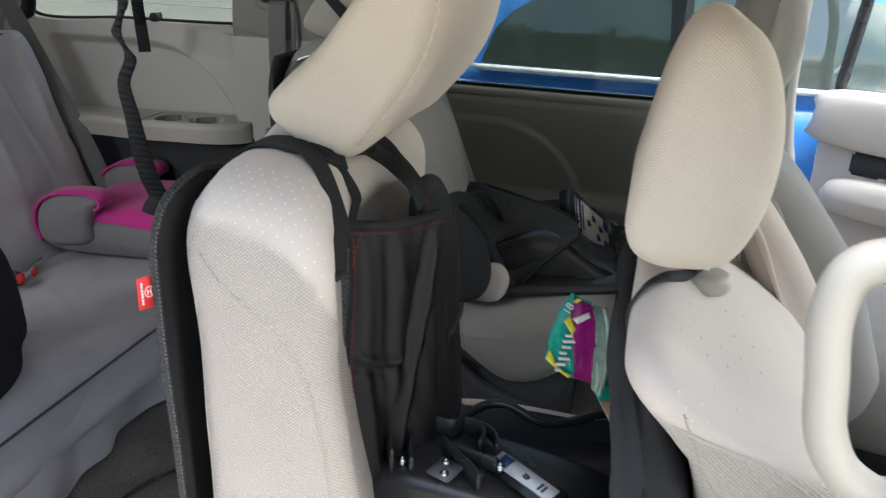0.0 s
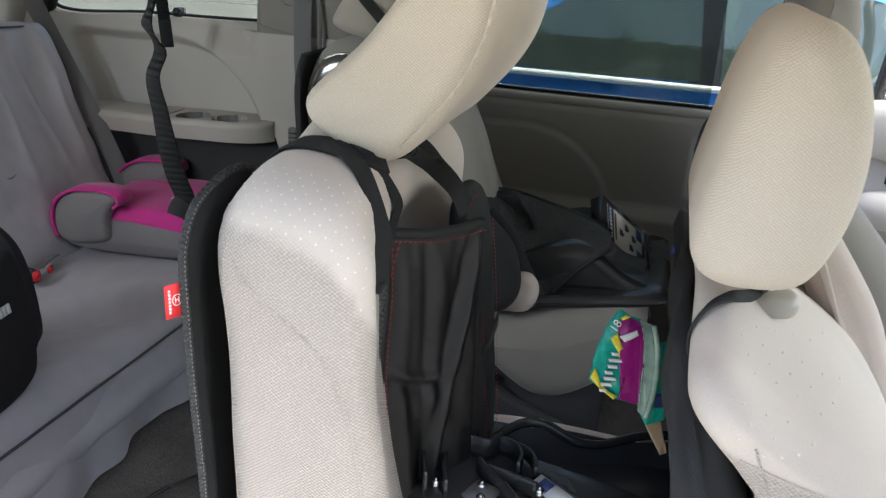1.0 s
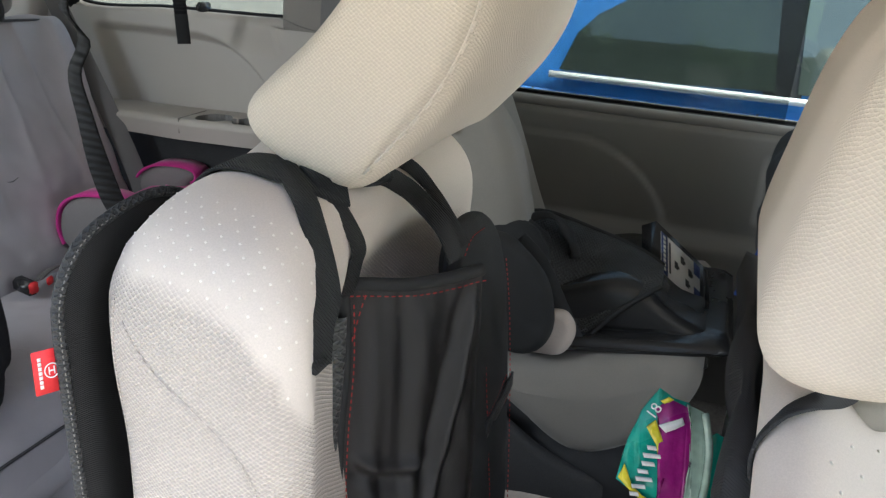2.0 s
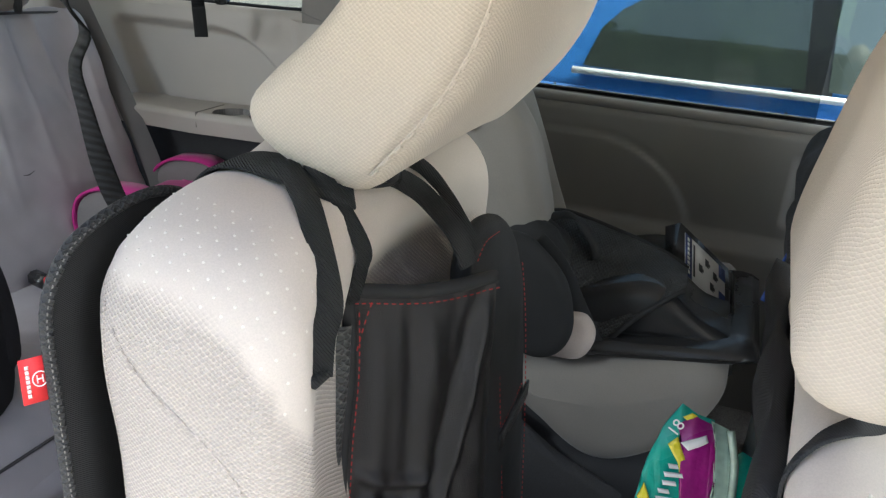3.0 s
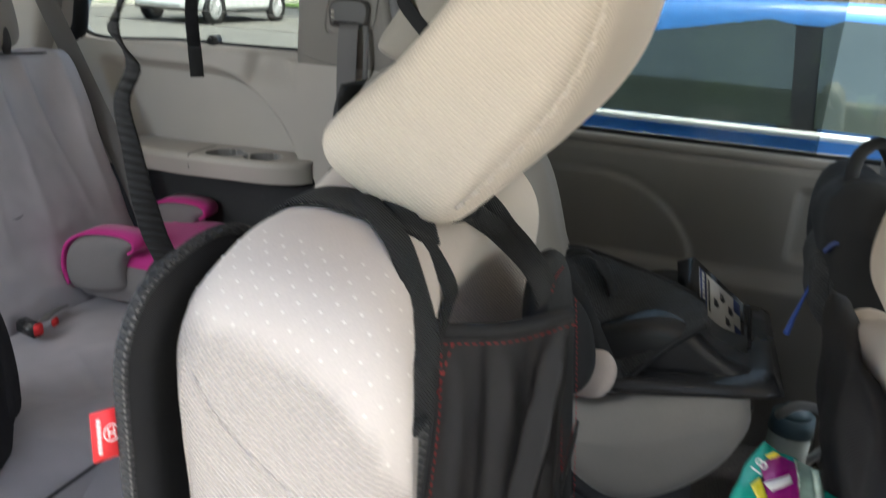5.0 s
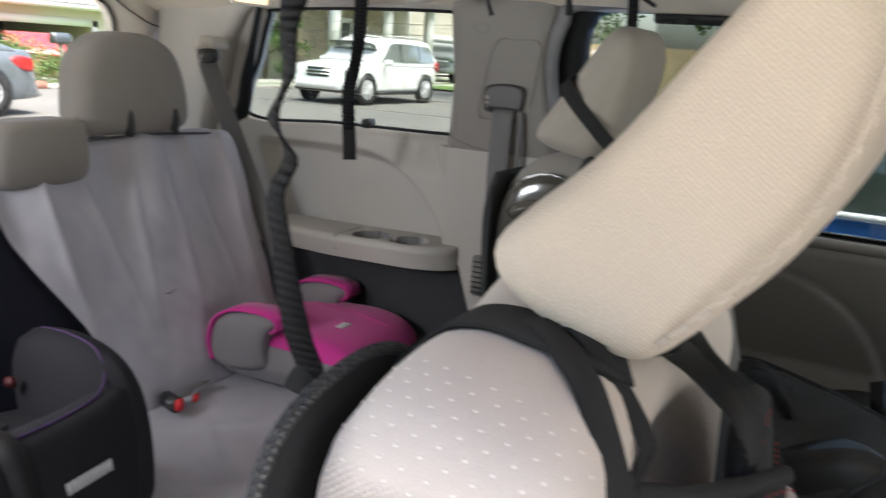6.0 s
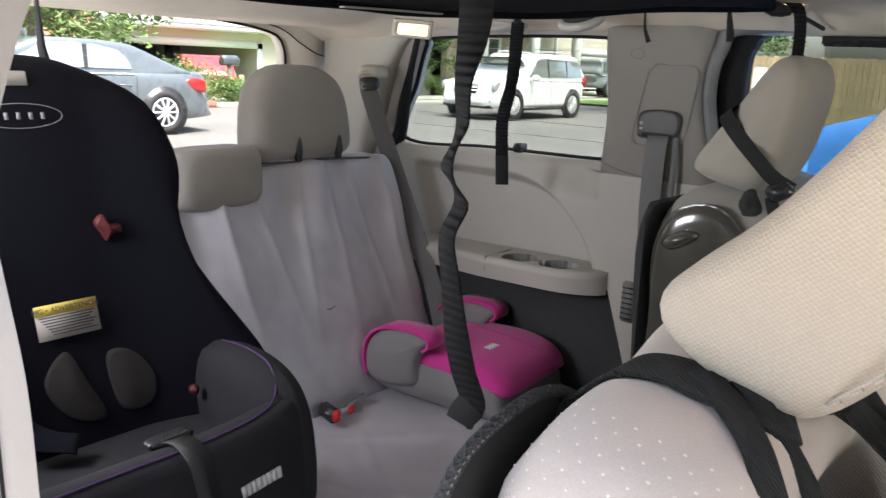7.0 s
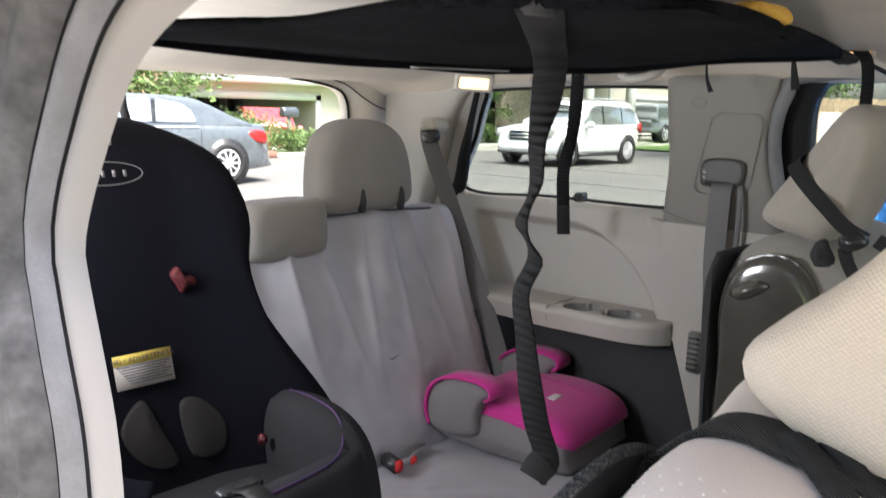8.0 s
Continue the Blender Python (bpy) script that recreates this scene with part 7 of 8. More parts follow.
# Near-black colour stands in for the shade inside the open garage.
SHADED_IN = mat("shaded_garage_inside", (0.04, 0.037, 0.035), 0.9, stain=0.3, sscale=2)
PANE_DARK = mat("dark_window_pane", (0.05, 0.06, 0.065), 0.08, stain=0.1, coat=0.6)


def lap(parent, x, y0, y1, z0, z1, pitch=0.19):
    """Overlapping boards on a wall that faces the street."""
    k = 0
    bm = bmesh.new()
    z = z0
    while z < z1 - 0.01:
        t = min(z + pitch + 0.01, z1)
        vs = [bm.verts.new(p) for p in ((x + 0.025, y0, z), (x + 0.025, y1, z), (x + 0.006, y1, t), (x + 0.006, y0, t), (x, y0, z), (x, y1, z))]
        bm.faces.new(vs[:4])
        bm.faces.new((vs[0], vs[1], vs[5], vs[4]))
        z += pitch
    o = part("siding_boards", bm, SIDING, None, flat=True)
    tagged(o, kind="stuff")
    hang(parent, o)


GZ = -0.62
h1 = thing("house", "pale house with an open double garage and standing-seam roof", "house", (-27, 15, GZ))
gx = -25.0
hp = [part("wall", merge(box(gx - 6, gx, 11.9, 13.2, GZ, 2.9, 0), box(gx - 6, gx, 18.6, 24.0, GZ, 2.9, 0), box(gx - 0.4, gx, 13.2, 18.6, 1.60, 2.9, 0)), SIDING, flat=True),
      part("garage_inside", merge(box(gx - 6.2, gx - 6.0, 13.0, 18.8, GZ, 2.0, 0), box(gx - 6, gx - 0.4, 13.2, 18.6, 1.75, 1.8, 0), box(gx - 6, gx, 13.2, 18.6, GZ - 0.05, GZ, 0)), SHADED_IN, flat=True),
      part("garage_trim", merge(box(gx, gx + 0.06, 13.0, 13.25, GZ, 1.72, 0.01), box(gx, gx + 0.06, 18.55, 18.8, GZ, 1.72, 0.01), box(gx, gx + 0.06, 13.0, 18.8, 1.50, 1.75, 0.01)), WHITE_PAINT),
      part("eave", box(gx - 0.2, gx + 0.65, 11.6, 24.2, 2.05, 2.25, 0.02), WHITE_PAINT)]
rf = bmesh.new()
vs = [rf.verts.new(p) for p in ((gx + 0.7, 11.5, 2.25), (gx + 0.7, 24.3, 2.25), (gx - 3.5, 24.3, 4.1), (gx - 3.5, 11.5, 4.1), (gx - 7, 24.3, 2.3), (gx - 7, 11.5, 2.3))]
rf.faces.new(vs[:4])
rf.faces.new((vs[3], vs[2], vs[4], vs[5]))
roofp = part("roof", rf, ROOF_METAL, flat=True)
hp.append(roofp)
for k in range(26):
    y = 11.7 + k * 0.49
    hp.append(part("roof_seam", tube([(gx + 0.7, y, 2.27), (gx - 1.4, y, 3.195), (gx - 3.5, y, 4.12)], 0.025, 4, smooth=False), ROOF_METAL))
rnd = random.Random(4)
for k in range(14):
    y, w, hh = 13.6 + k * 0.36, rnd.uniform(0.15, 0.3), rnd.uniform(0.2, 0.7)
    hp.append(part("stored_box", box(gx - 5.6, gx - 5.0, y, y + w, 0.55 + 0.4 * (k % 2), 0.55 + 0.4 * (k % 2) + hh, 0.03), (SHADED_IN, PANE_DARK, BLACK_PLASTIC, BOOST_GREY)[k % 4]))
hang(h1, *hp)
lap(h1, gx + 0.004, 18.8, 24.0, GZ, 2.05)
lap(h1, gx + 0.004, 11.9, 13.0, GZ, 2.05)
h0 = thing("house", "tan brick-front house with arched entry", "house", (-27, 6, GZ))
h0p = [part("wall", box(-32, -24.2, -6, 11.85, GZ, 5.2, 0), mat("tan_brick_front", (0.44, 0.29, 0.20), 0.9, grain=0.2, gscale=14, stain=0.12), flat=True),
       part("roof", pillow([(-33, 5.2), (-23.6, 5.2), (-28, 8.0)], -6.5, 12.2, r=0.05, n=30), SHINGLE, flat=True)]
for y in (2.0, 5.0, 8.6):
    h0p += [part("window", box(-24.2, -24.14, y, y + 1.5, 0.5, 2.2, 0.01), PANE_DARK), part("window_trim", merge(box(-24.2, -24.08, y - 0.12, y + 1.62, 2.2, 2.36, 0.01), box(-24.2, -24.08, y - 0.12, y + 1.62, 0.38, 0.5, 0.01), box(-24.2, -24.08, y - 0.12, y, 0.5, 2.2, 0.01), box(-24.2, -24.08, y + 1.5, y + 1.62, 0.5, 2.2, 0.01)), WHITE_PAINT)]
hang(h0, *h0p)
h2 = thing("house", "pale sided house with white porch columns and closed garage", "house", (-24, 36, 0))
hx = -21.0
h2p = [part("wall", box(hx - 8, hx, 24.6, 48, GZ, 6.0, 0), SIDING, flat=True),
       part("porch_wall", box(hx - 0.5, hx + 0.3, 24.6, 31.0, GZ, 5.8, 0), STONE, flat=True),
       part("garage_door", merge(*[box(hx, hx + 0.06, 35.0, 40.0, GZ + 0.52 * k, GZ + 0.50 + 0.52 * k, 0.02) for k in range(5)]), WHITE_PAINT),
       part("garage_trim", merge(box(hx, hx + 0.1, 34.75, 35.0, GZ, 2.1, 0.01), box(hx, hx + 0.1, 40.0, 40.25, GZ, 2.1, 0.01), box(hx, hx + 0.1, 34.75, 40.25, 2.0, 2.3, 0.01)), WHITE_PAINT),
       part("corner_board", box(hx, hx + 0.08, 33.0, 33.25, GZ, 6, 0.01), WHITE_PAINT), part("corner_board", box(hx - 0.1, hx + 0.08, 47.8, 48.05, GZ, 6, 0.01), WHITE_PAINT),
       part("roof", pillow([(hx - 9, 6), (hx + 0.8, 6), (hx - 4, 9)], 24, 48.6, r=0.05, n=30), SHINGLE, flat=True),
       part("window", box(hx + 0.3, hx + 0.34, 26.6, 28.0, 0.8, 2.4, 0.01), PANE_DARK),
       part("window_trim", merge(box(hx + 0.3, hx + 0.4, 26.45, 26.6, 0.65, 2.55, 0.01), box(hx + 0.3, hx + 0.4, 28.0, 28.15, 0.65, 2.55, 0.01), box(hx + 0.3, hx + 0.4, 26.45, 28.15, 2.4, 2.6, 0.01)), WHITE_PAINT)]
for y in (25.2, 28.9, 32.4):
    h2p += [part("porch_column", pillow([(y - 0.28, 0), (y + 0.28, 0), (y + 0.28, 1), (y - 0.28, 1)], hx + 1.3, hx + 1.9, r=0.02, n=40, axis="x"), WHITE_PAINT),
            part("porch_column", box(hx + 1.42, hx + 1.78, y - 0.18, y + 0.18, 0.8, 3.4, 0.02), WHITE_PAINT)]
h2p.append(part("porch_beam", box(hx - 0.1, hx + 2.1, 24.6, 33.0, 3.3, 3.7, 0.03), WHITE_PAINT))
hang(h2, *h2p)
lap(h2, hx + 0.004, 31.0, 48, GZ, 6.0, 0.22)

# wooden fence beside the drive
WOOD = mat("cedar_fence_board", (0.55, 0.38, 0.22), 0.85, grain=0.2, gscale=14, stain=0.15, sscale=3, spread=0.12)
fence = thing("fence", "tan cedar board fence along the lawn", "fence", (-6, 21, 0.2))
board = box(-0.068, 0.068, -0.012, 0.012, 0.0, 1.75, 0.004, 1)
bme = bpy.data.meshes.new("board")
board.to_mesh(bme)
board.free()
bme.materials.append(WOOD)
for k in range(150):
    o = new("board", bme)
    o.location = (-9.5 + k * 0.145, 21.0 + 0.004 * (k % 3), 0.15 + 0.02 * (k % 2))
    hang(fence, o)
frl = [part("rail", box(-9.6, 12.3, 21.03, 21.08, z, z + 0.09, 0.005), WOOD) for z in (0.45, 1.1, 1.65)]
hang(fence, *frl)
mb = thing("mailbox", "dark grey mailbox on a post", "mailbox", (-6.3, 13.5, 0.0))
mbp = [part("box_body", pillow([(-0.10, 1.05), (-0.10, 1.22), (0.0, 1.30), (0.10, 1.22), (0.10, 1.05)], -0.25, 0.25, r=0.01, n=30), PANE_DARK), part("post", box(-0.05, 0.05, -0.05, 0.05, 0.0, 1.05, 0.008), mat("grey_post_wood", (0.18, 0.16, 0.14), 0.9, grain=0.2, gscale=20))]
for o in mbp:
    o.data.transform(Matrix.Translation((-6.3, 13.5, 0.0)))
hang(mb, *mbp)
mb2 = copy_thing(mb, Matrix.Translation((-17.9, 12.2, -0.02)))
mb2["label"] = "dark mailbox on a post across the street"


# trees and shrubs
LEAF = mat("green_leaf", (0.115, 0.185, 0.05), 0.6, grain=0.3, gscale=9, stain=0.35, sscale=1.5)
LEAF_DARK = mat("dark_green_leaf", (0.045, 0.10, 0.022), 0.6, grain=0.3, gscale=9, stain=0.35, sscale=1.5)
BARK = mat("grey_brown_bark", (0.13, 0.10, 0.075), 0.95, grain=0.3, gscale=20, bump=0.8)


def leaves(rng, centres, count, size):
    """Small folded leaves scattered in loose clumps."""
    verts, faces = [], []
    for _ in range(count):
        cx, cy, cz, r = centres[rng.randrange(len(centres))]
        d = Vector((rng.gauss(0, 1), rng.gauss(0, 1), rng.gauss(0, 0.75)))
        d = d.normalized() * r * rng.random() ** 0.45
        p = Vector((cx, cy, cz)) + d
        a = Vector((rng.uniform(-1, 1), rng.uniform(-1, 1), rng.uniform(-0.7, 0.4))).normalized()
        b = a.orthogonal().normalized()
        b = Matrix.Rotation(rng.uniform(0, 6.28), 3, a) @ b
        s = size * rng.uniform(0.6, 1.4)
        i = len(verts)
        nrm = a.cross(b) * s * 0.25
        verts += [p - a * s, p + b * s * 0.45 + nrm, p + a * s, p - b * s * 0.45 + nrm]
        faces += [(i, i + 1, i + 2), (i, i + 2, i + 3)]
    me = bpy.data.meshes.new("crown")
    me.from_pydata([tuple(v) for v in verts], [], faces)
    return me


def tree(at, height, spread, seed, leaf, count, size, label, low=0.35):
    rng = random.Random(seed)
    th = thing("tree", label, "tree", at)
    x, y, z = at
    trunk = tube([(x, y, z - 0.1), (x + 0.1, y, z + height * 0.3), (x - 0.05, y + 0.1, z + height * 0.6), (x, y, z + height * 0.85)], [height * 0.028, height * 0.02, height * 0.012, height * 0.004], 10)
    limbs, cents = [trunk], []
    for k in range(16):
        a, h = k * 2.4 + rng.random(), low + (0.95 - low) * (k / 15)
        reach = spread * (0.55 + 0.45 * rng.random()) * (1.15 - 0.75 * abs(h - 0.55))
        s = Vector((x, y, z + height * h * 0.85))
        e = s + Vector((math.cos(a) * reach, math.sin(a) * reach, height * rng.uniform(0.03, 0.16)))
        limbs.append(tube([tuple(s), tuple(s.lerp(e, 0.5) + Vector((0, 0, 0.1))), tuple(e)], [height * 0.009, height * 0.006, height * 0.002], 6))
        for f in (0.55, 0.8, 1.0):
            q = s.lerp(e, f)
            cents.append((q.x + rng.uniform(-0.3, 0.3), q.y + rng.uniform(-0.3, 0.3), q.z + rng.uniform(-0.1, 0.3), spread * rng.uniform(0.16, 0.30)))
    t = part("trunk", merge(*limbs), BARK)
    me = leaves(rng, cents, count, size)
    me.materials.append(leaf)
    cr = tagged(new("crown", me), kind="stuff")
    hang(th, t, cr)
    return th


tree((-19.0, 7.6, 0.0), 4.7, 3.2, 3, LEAF, 13000, 0.085, "young street tree with bright green leaves", 0.34)
tree((-10.5, 26, 0.2), 9, 3.6, 5, LEAF_DARK, 11000, 0.14, "tall leafy green tree behind the fence")
tree((-4.5, 27, 0.2), 8, 3.4, 6, LEAF, 11000, 0.13, "broad leafy green tree behind the fence")
tree((1.5, 25, 0.2), 9, 3.8, 7, LEAF_DARK, 11000, 0.14, "dark green leafy tree behind the fence")
tree((8.0, 24, 0.2), 8, 3.6, 8, LEAF, 9000, 0.14, "green leafy tree beyond the drive")
tree((-16.5, 44, 0.0), 9, 4.0, 9, LEAF, 9000, 0.15, "green tree at the street's far end")
tree((-21.5, 23.6, -0.3), 4.6, 1.5, 10, LEAF, 4000, 0.08, "small tree by the porch", 0.3)


for k, (x, y, h) in enumerate(((-9.5, -14.0, 9.5), (-3.5, -15.0, 10.5), (2.5, -13.5, 9.0), (8.5, -15.0, 10.5), (14.5, -14.0, 9.5))):
    tree((x, y, 0.0), h, 3.8, 31 + k, LEAF_DARK, 7000, 0.20, "broad dark green tree beyond the open side of the drive", 0.2)


def shrub(at, r, seed, leaf, label, count=3500):
    rng = random.Random(seed)
    th = thing("bush", label, "bush", at)
    cents = [(at[0] + rng.uniform(-r, r) * 0.8, at[1] + rng.uniform(-r, r), at[2] + r * rng.uniform(0.25, 0.9), r * rng.uniform(0.3, 0.5)) for _ in range(16)]
    me = leaves(rng, cents, count, 0.05)
    me.materials.append(leaf)
    stem = part("stems", merge(*[tube([(at[0], at[1], at[2] - 0.05), tuple(Vector(c_[:3]))], 0.012, 5, smooth=False) for c_ in cents[:8]]), BARK)
    hang(th, tagged(new("foliage", me), kind="stuff"), stem)


shrub((-18.3, 11.4, 0.0), 0.95, 21, LEAF, "rounded bright green bush by the kerb")
shrub((-18.2, 12.6, 0.0), 0.6, 22, LEAF, "low green flowering bush by the mailbox", 2000)
shrub((-20.0, 24.4, -0.1), 0.9, 23, LEAF, "green shrub beside the porch")
shrub((-18.9, 29.8, 0.0), 0.7, 24, LEAF_DARK, "low dark shrub by the porch", 2000)


# parked cars
TYRE = mat("tyre_rubber", (0.018, 0.018, 0.019), 0.8, grain=0.1)
ALLOY = mat("alloy_wheel", (0.70, 0.70, 0.71), 0.35, metal=0.45)
GLASS_DARK = mat("dark_car_glass", (0.085, 0.105, 0.092), 0.03, coat=1.0, spec=0.8, metal=0.4, bump=0.0)
# Pale grey in this glass colour stands for sky reflected in the panes.
GLASS_SKY = mat("sky_grey_car_glass", (0.42, 0.45, 0.45), 0.03, coat=1.0, spec=0.8, metal=0.6, bump=0.0)
RED_LENS = mat("red_lamp_lens", (0.35, 0.012, 0.012), 0.15, coat=0.6)
LAMP_CLEAR = mat("clear_lamp_lens", (0.5, 0.5, 0.5), 0.12, coat=0.8, metal=0.4)


def paint(name, col):
    return mat(name, col, 0.28, grain=0.02, gscale=200, stain=0.04, coat=0.8, bump=0.0)


def wheel_mesh(r, w, spokes):
    tyre = tube([(r * 0.80 * math.cos(a), 0, r * 0.80 * math.sin(a)) for a in np.linspace(0, 2 * math.pi, 20, endpoint=False)], r * 0.2, 10, closed=True, samples=40)
    for v in tyre.verts:
        v.co.y *= w / (r * 0.4)
    rim_ = tube([(r * 0.62 * math.cos(a), -w * 0.35, r * 0.62 * math.sin(a)) for a in np.linspace(0, 2 * math.pi, 20, endpoint=False)], r * 0.05, 8, closed=True, samples=40)
    sp = [rim_, cyl((0, -w * 0.45, 0), (0, 0, 0), r * 0.13, 14)]
    for k in range(spokes):
        a = 2 * math.pi * k / spokes
        sp.append(tube([(0, -w * 0.42, 0), (r * 0.3 * math.cos(a), -w * 0.44, r * 0.3 * math.sin(a)), (r * 0.63 * math.cos(a), -w * 0.36, r * 0.63 * math.sin(a))], [r * 0.07, r * 0.055, r * 0.06], 6))
    return tyre, merge(*sp), cyl((0, -w * 0.18, 0), (0, -w * 0.1, 0), r * 0.6, 24)


def car(at, yaw, label, paint_mat, prof, cabin, windows, wheels_x, r, width, glass_mat, spokes=9, tuck=0.15, extras=None, strip=None):
    """A parked car. Its length lies along x (nose at +x), prof and cabin are side outlines, windows side panes."""
    th = thing("car", label, "car", (0, 0, 0))
    ps = []
    hw = width / 2
    def body_warp(v):
        s = (v.z - 0.55) / 0.5
        y = v.y * (1 - 0.05 * s * s)
        nose = max(0, abs(v.x - (max(p[0] for p in prof) + min(p[0] for p in prof)) / 2) / ((max(p[0] for p in prof) - min(p[0] for p in prof)) / 2) - 0.72) / 0.28
        return Vector((v.x, y * (1 - 0.20 * nose ** 2), v.z))
    body = part("body", pillow(prof, -hw, hw, r=0.10, n=110, warp=body_warp, levels=7, mid=8, bulge=0.0), paint_mat)
    zs = min(p[1] for p in cabin)
    zt = max(p[1] for p in cabin)
    def cab_warp(v):
        k = 1 - tuck * (v.z - zs) / (zt - zs)
        return Vector((v.x, v.y * k, v.z))
    cab = part("roof", pillow(cabin, -hw * 0.95, hw * 0.95, r=0.05, n=90, warp=cab_warp, levels=6, mid=8, bulge=0.0), paint_mat)
    ps += [body, cab]
    for sgn in (-1, 1):
        for w in windows:
            bm = plate(w, sgn * (hw * 0.952 + 0.004), sgn * (hw * 0.952 + 0.022), n=60, round_outer=False)
            for v in bm.verts:
                v.co = cab_warp(v.co)
            ps.append(part("window", bm, glass_mat, flat=True))
        for wa, wb in zip(windows, windows[1:]):
            xa, xb = max(p[0] for p in wa) - 0.012, min(p[0] for p in wb) + 0.012
            za, zb = min(p[1] for p in wa) - 0.002, max(p[1] for p in wa) - 0.012
            bm = plate([(xa - 0.02, za), (xa - 0.035, zb), (xb, zb), (xb + 0.02, za)], sgn * (hw * 0.952 + 0.001), sgn * (hw * 0.952 + 0.018), n=24, round_outer=False)
            for v in bm.verts:
                v.co = cab_warp(v.co)
            ps.append(part("pillar_trim", bm, BLACK_PLASTIC, flat=True))
        x0, x1 = min(p[0] for w in windows for p in w), max(p[0] for w in windows for p in w)
        ps.append(part("chrome_strip", tube([tuple(cab_warp(Vector((x, sgn * (hw * 0.952 + 0.026), strip or zs + 0.045)))) for x in np.linspace(x0 - 0.03, x1 + 0.03, 6)], 0.012, 6), PALE_CHROME))
        for w in windows:
            hx_ = (min(p[0] for p in w) + 0.12)
        for hx_ in [min(p[0] for p in w) + 0.14 for w in windows if max(p[0] for p in w) - min(p[0] for p in w) > 0.5]:
            ps.append(part("door_handle", tube([(hx_ - 0.10, sgn * (hw + 0.004), zs - 0.13), (hx_, sgn * (hw + 0.03), zs - 0.125), (hx_ + 0.10, sgn * (hw + 0.004), zs - 0.12)], 0.013, 8), paint_mat))
            ps.append(part("door_gap", tube([(hx_ - 0.22, sgn * (hw * 0.955), zs + 0.04), (hx_ - 0.20, sgn * (hw * 1.002), zs - 0.15), (hx_ - 0.19, sgn * (hw * 1.0), 0.42)], 0.004, 5), BLACK_PLASTIC))
        ps.append(part("side_mirror", pillow([(x1 - 0.16, zs + 0.05), (x1 - 0.17, zs + 0.16), (x1 - 0.05, zs + 0.18), (x1 + 0.0, zs + 0.07)], sgn * (hw + 0.02) if sgn > 0 else -hw - 0.20, hw + 0.20 if sgn > 0 else -(hw + 0.02), r=0.03, n=30), paint_mat))
        ps.append(part("sill_trim", box(wheels_x[0] + r * 1.15, wheels_x[1] - r * 1.15, sgn * hw - 0.03, sgn * hw + 0.004, 0.24, 0.33, 0.02), BLACK_PLASTIC))
    ty, ri, di = wheel_mesh(r, 0.22, spokes)
    meshes = []
    for bm, nm, mt in ((ty, "tyre", TYRE), (ri, "rim", ALLOY), (di, "brake_disc", BLACK_PLASTIC)):
        o = part(nm, bm, mt)
        meshes.append(o.data)
        bpy.data.objects.remove(o)
    for x in wheels_x:
        for sgn in (-1, 1):
            arch = part("wheel_arch", cyl((x, sgn * (hw * 0.90), r), (x, sgn * (hw + 0.003), r), r * 1.16, 32), BLACK_PLASTIC)
            ps.append(arch)
            wobs = []
            for nm, me in zip(("wheel", "rim", "brake_disc"), meshes):
                o = new(nm, me)
                o.matrix_basis = Matrix.Translation((x, sgn * (hw - 0.075), r)) @ Matrix.Rotation(0 if sgn < 0 else math.pi, 4, "Z")
                wobs.append(o)
            ps.append(wobs[0])
            for o in wobs[1:]:
                o.parent = wobs[0]
                o.matrix_basis = Matrix.Identity(4)
    if extras:
        ps += extras(hw)
    hang(th, *ps)
    th.matrix_basis = Matrix.Translation(at) @ Matrix.Rotation(radians(yaw), 4, "Z")
    return th


# blue saloon on the next bay (nose along +x)
SALOON = [(-2.35, 0.40), (-2.38, 0.70), (-2.33, 0.90), (-2.20, 0.985), (-1.5, 0.99), (0.0, 0.985), (1.0, 0.965), (1.9, 0.84), (2.30, 0.68), (2.40, 0.45), (2.30, 0.22), (-2.2, 0.24)]
SAL_CAB = [(-1.92, 0.94), (-1.6, 1.13), (-1.05, 1.37), (-0.62, 1.43), (0.0, 1.445), (0.35, 1.42), (0.8, 1.22), (1.25, 0.94), (0.0, 0.90)]
SAL_WIN = [[(-0.955, 1.025), (-0.945, 1.06), (-0.915, 1.16), (-0.86, 1.23), (-0.76, 1.30), (-0.40, 1.375), (-0.33, 1.36), (-0.30, 1.03), (-0.6, 1.02)], [(-0.235, 1.03), (-0.255, 1.36), (-0.2, 1.385), (0.15, 1.375), (0.35, 1.33), (0.85, 1.06), (0.83, 1.02), (0.3, 1.02)]]
def tail(hw):
    return [part("tail_lamp", pillow([(-2.34, 0.68), (-2.36, 0.86), (-2.15, 0.92), (-1.95, 0.86), (-2.05, 0.76)], s * hw * 0.93 - 0.06, s * hw * 0.93 + 0.03, r=0.02, n=30), RED_LENS) for s in (-1, 1)] + \
           [part("headlamp", pillow([(2.32, 0.60), (2.30, 0.72), (1.95, 0.80), (1.75, 0.80), (1.95, 0.66)], s * hw * 0.90 - 0.06, s * hw * 0.90 + 0.02, r=0.02, n=30), LAMP_CLEAR) for s in (-1, 1)]
car((0.80, 2.50, 0), 0, "bright blue saloon car parked alongside the minivan", paint("bright_blue_paint", (0.06, 0.25, 0.70)), [(x, z * 0.985) for x, z in SALOON], [(x, 0.945 + (z - 0.94) * 0.85) for x, z in SAL_CAB], [[(x, 1.010 + (z - 1.02) * 0.86) for x, z in w] for w in SAL_WIN], (-1.45, 1.35), 0.33, 1.80, GLASS_DARK, extras=tail, strip=0.998)
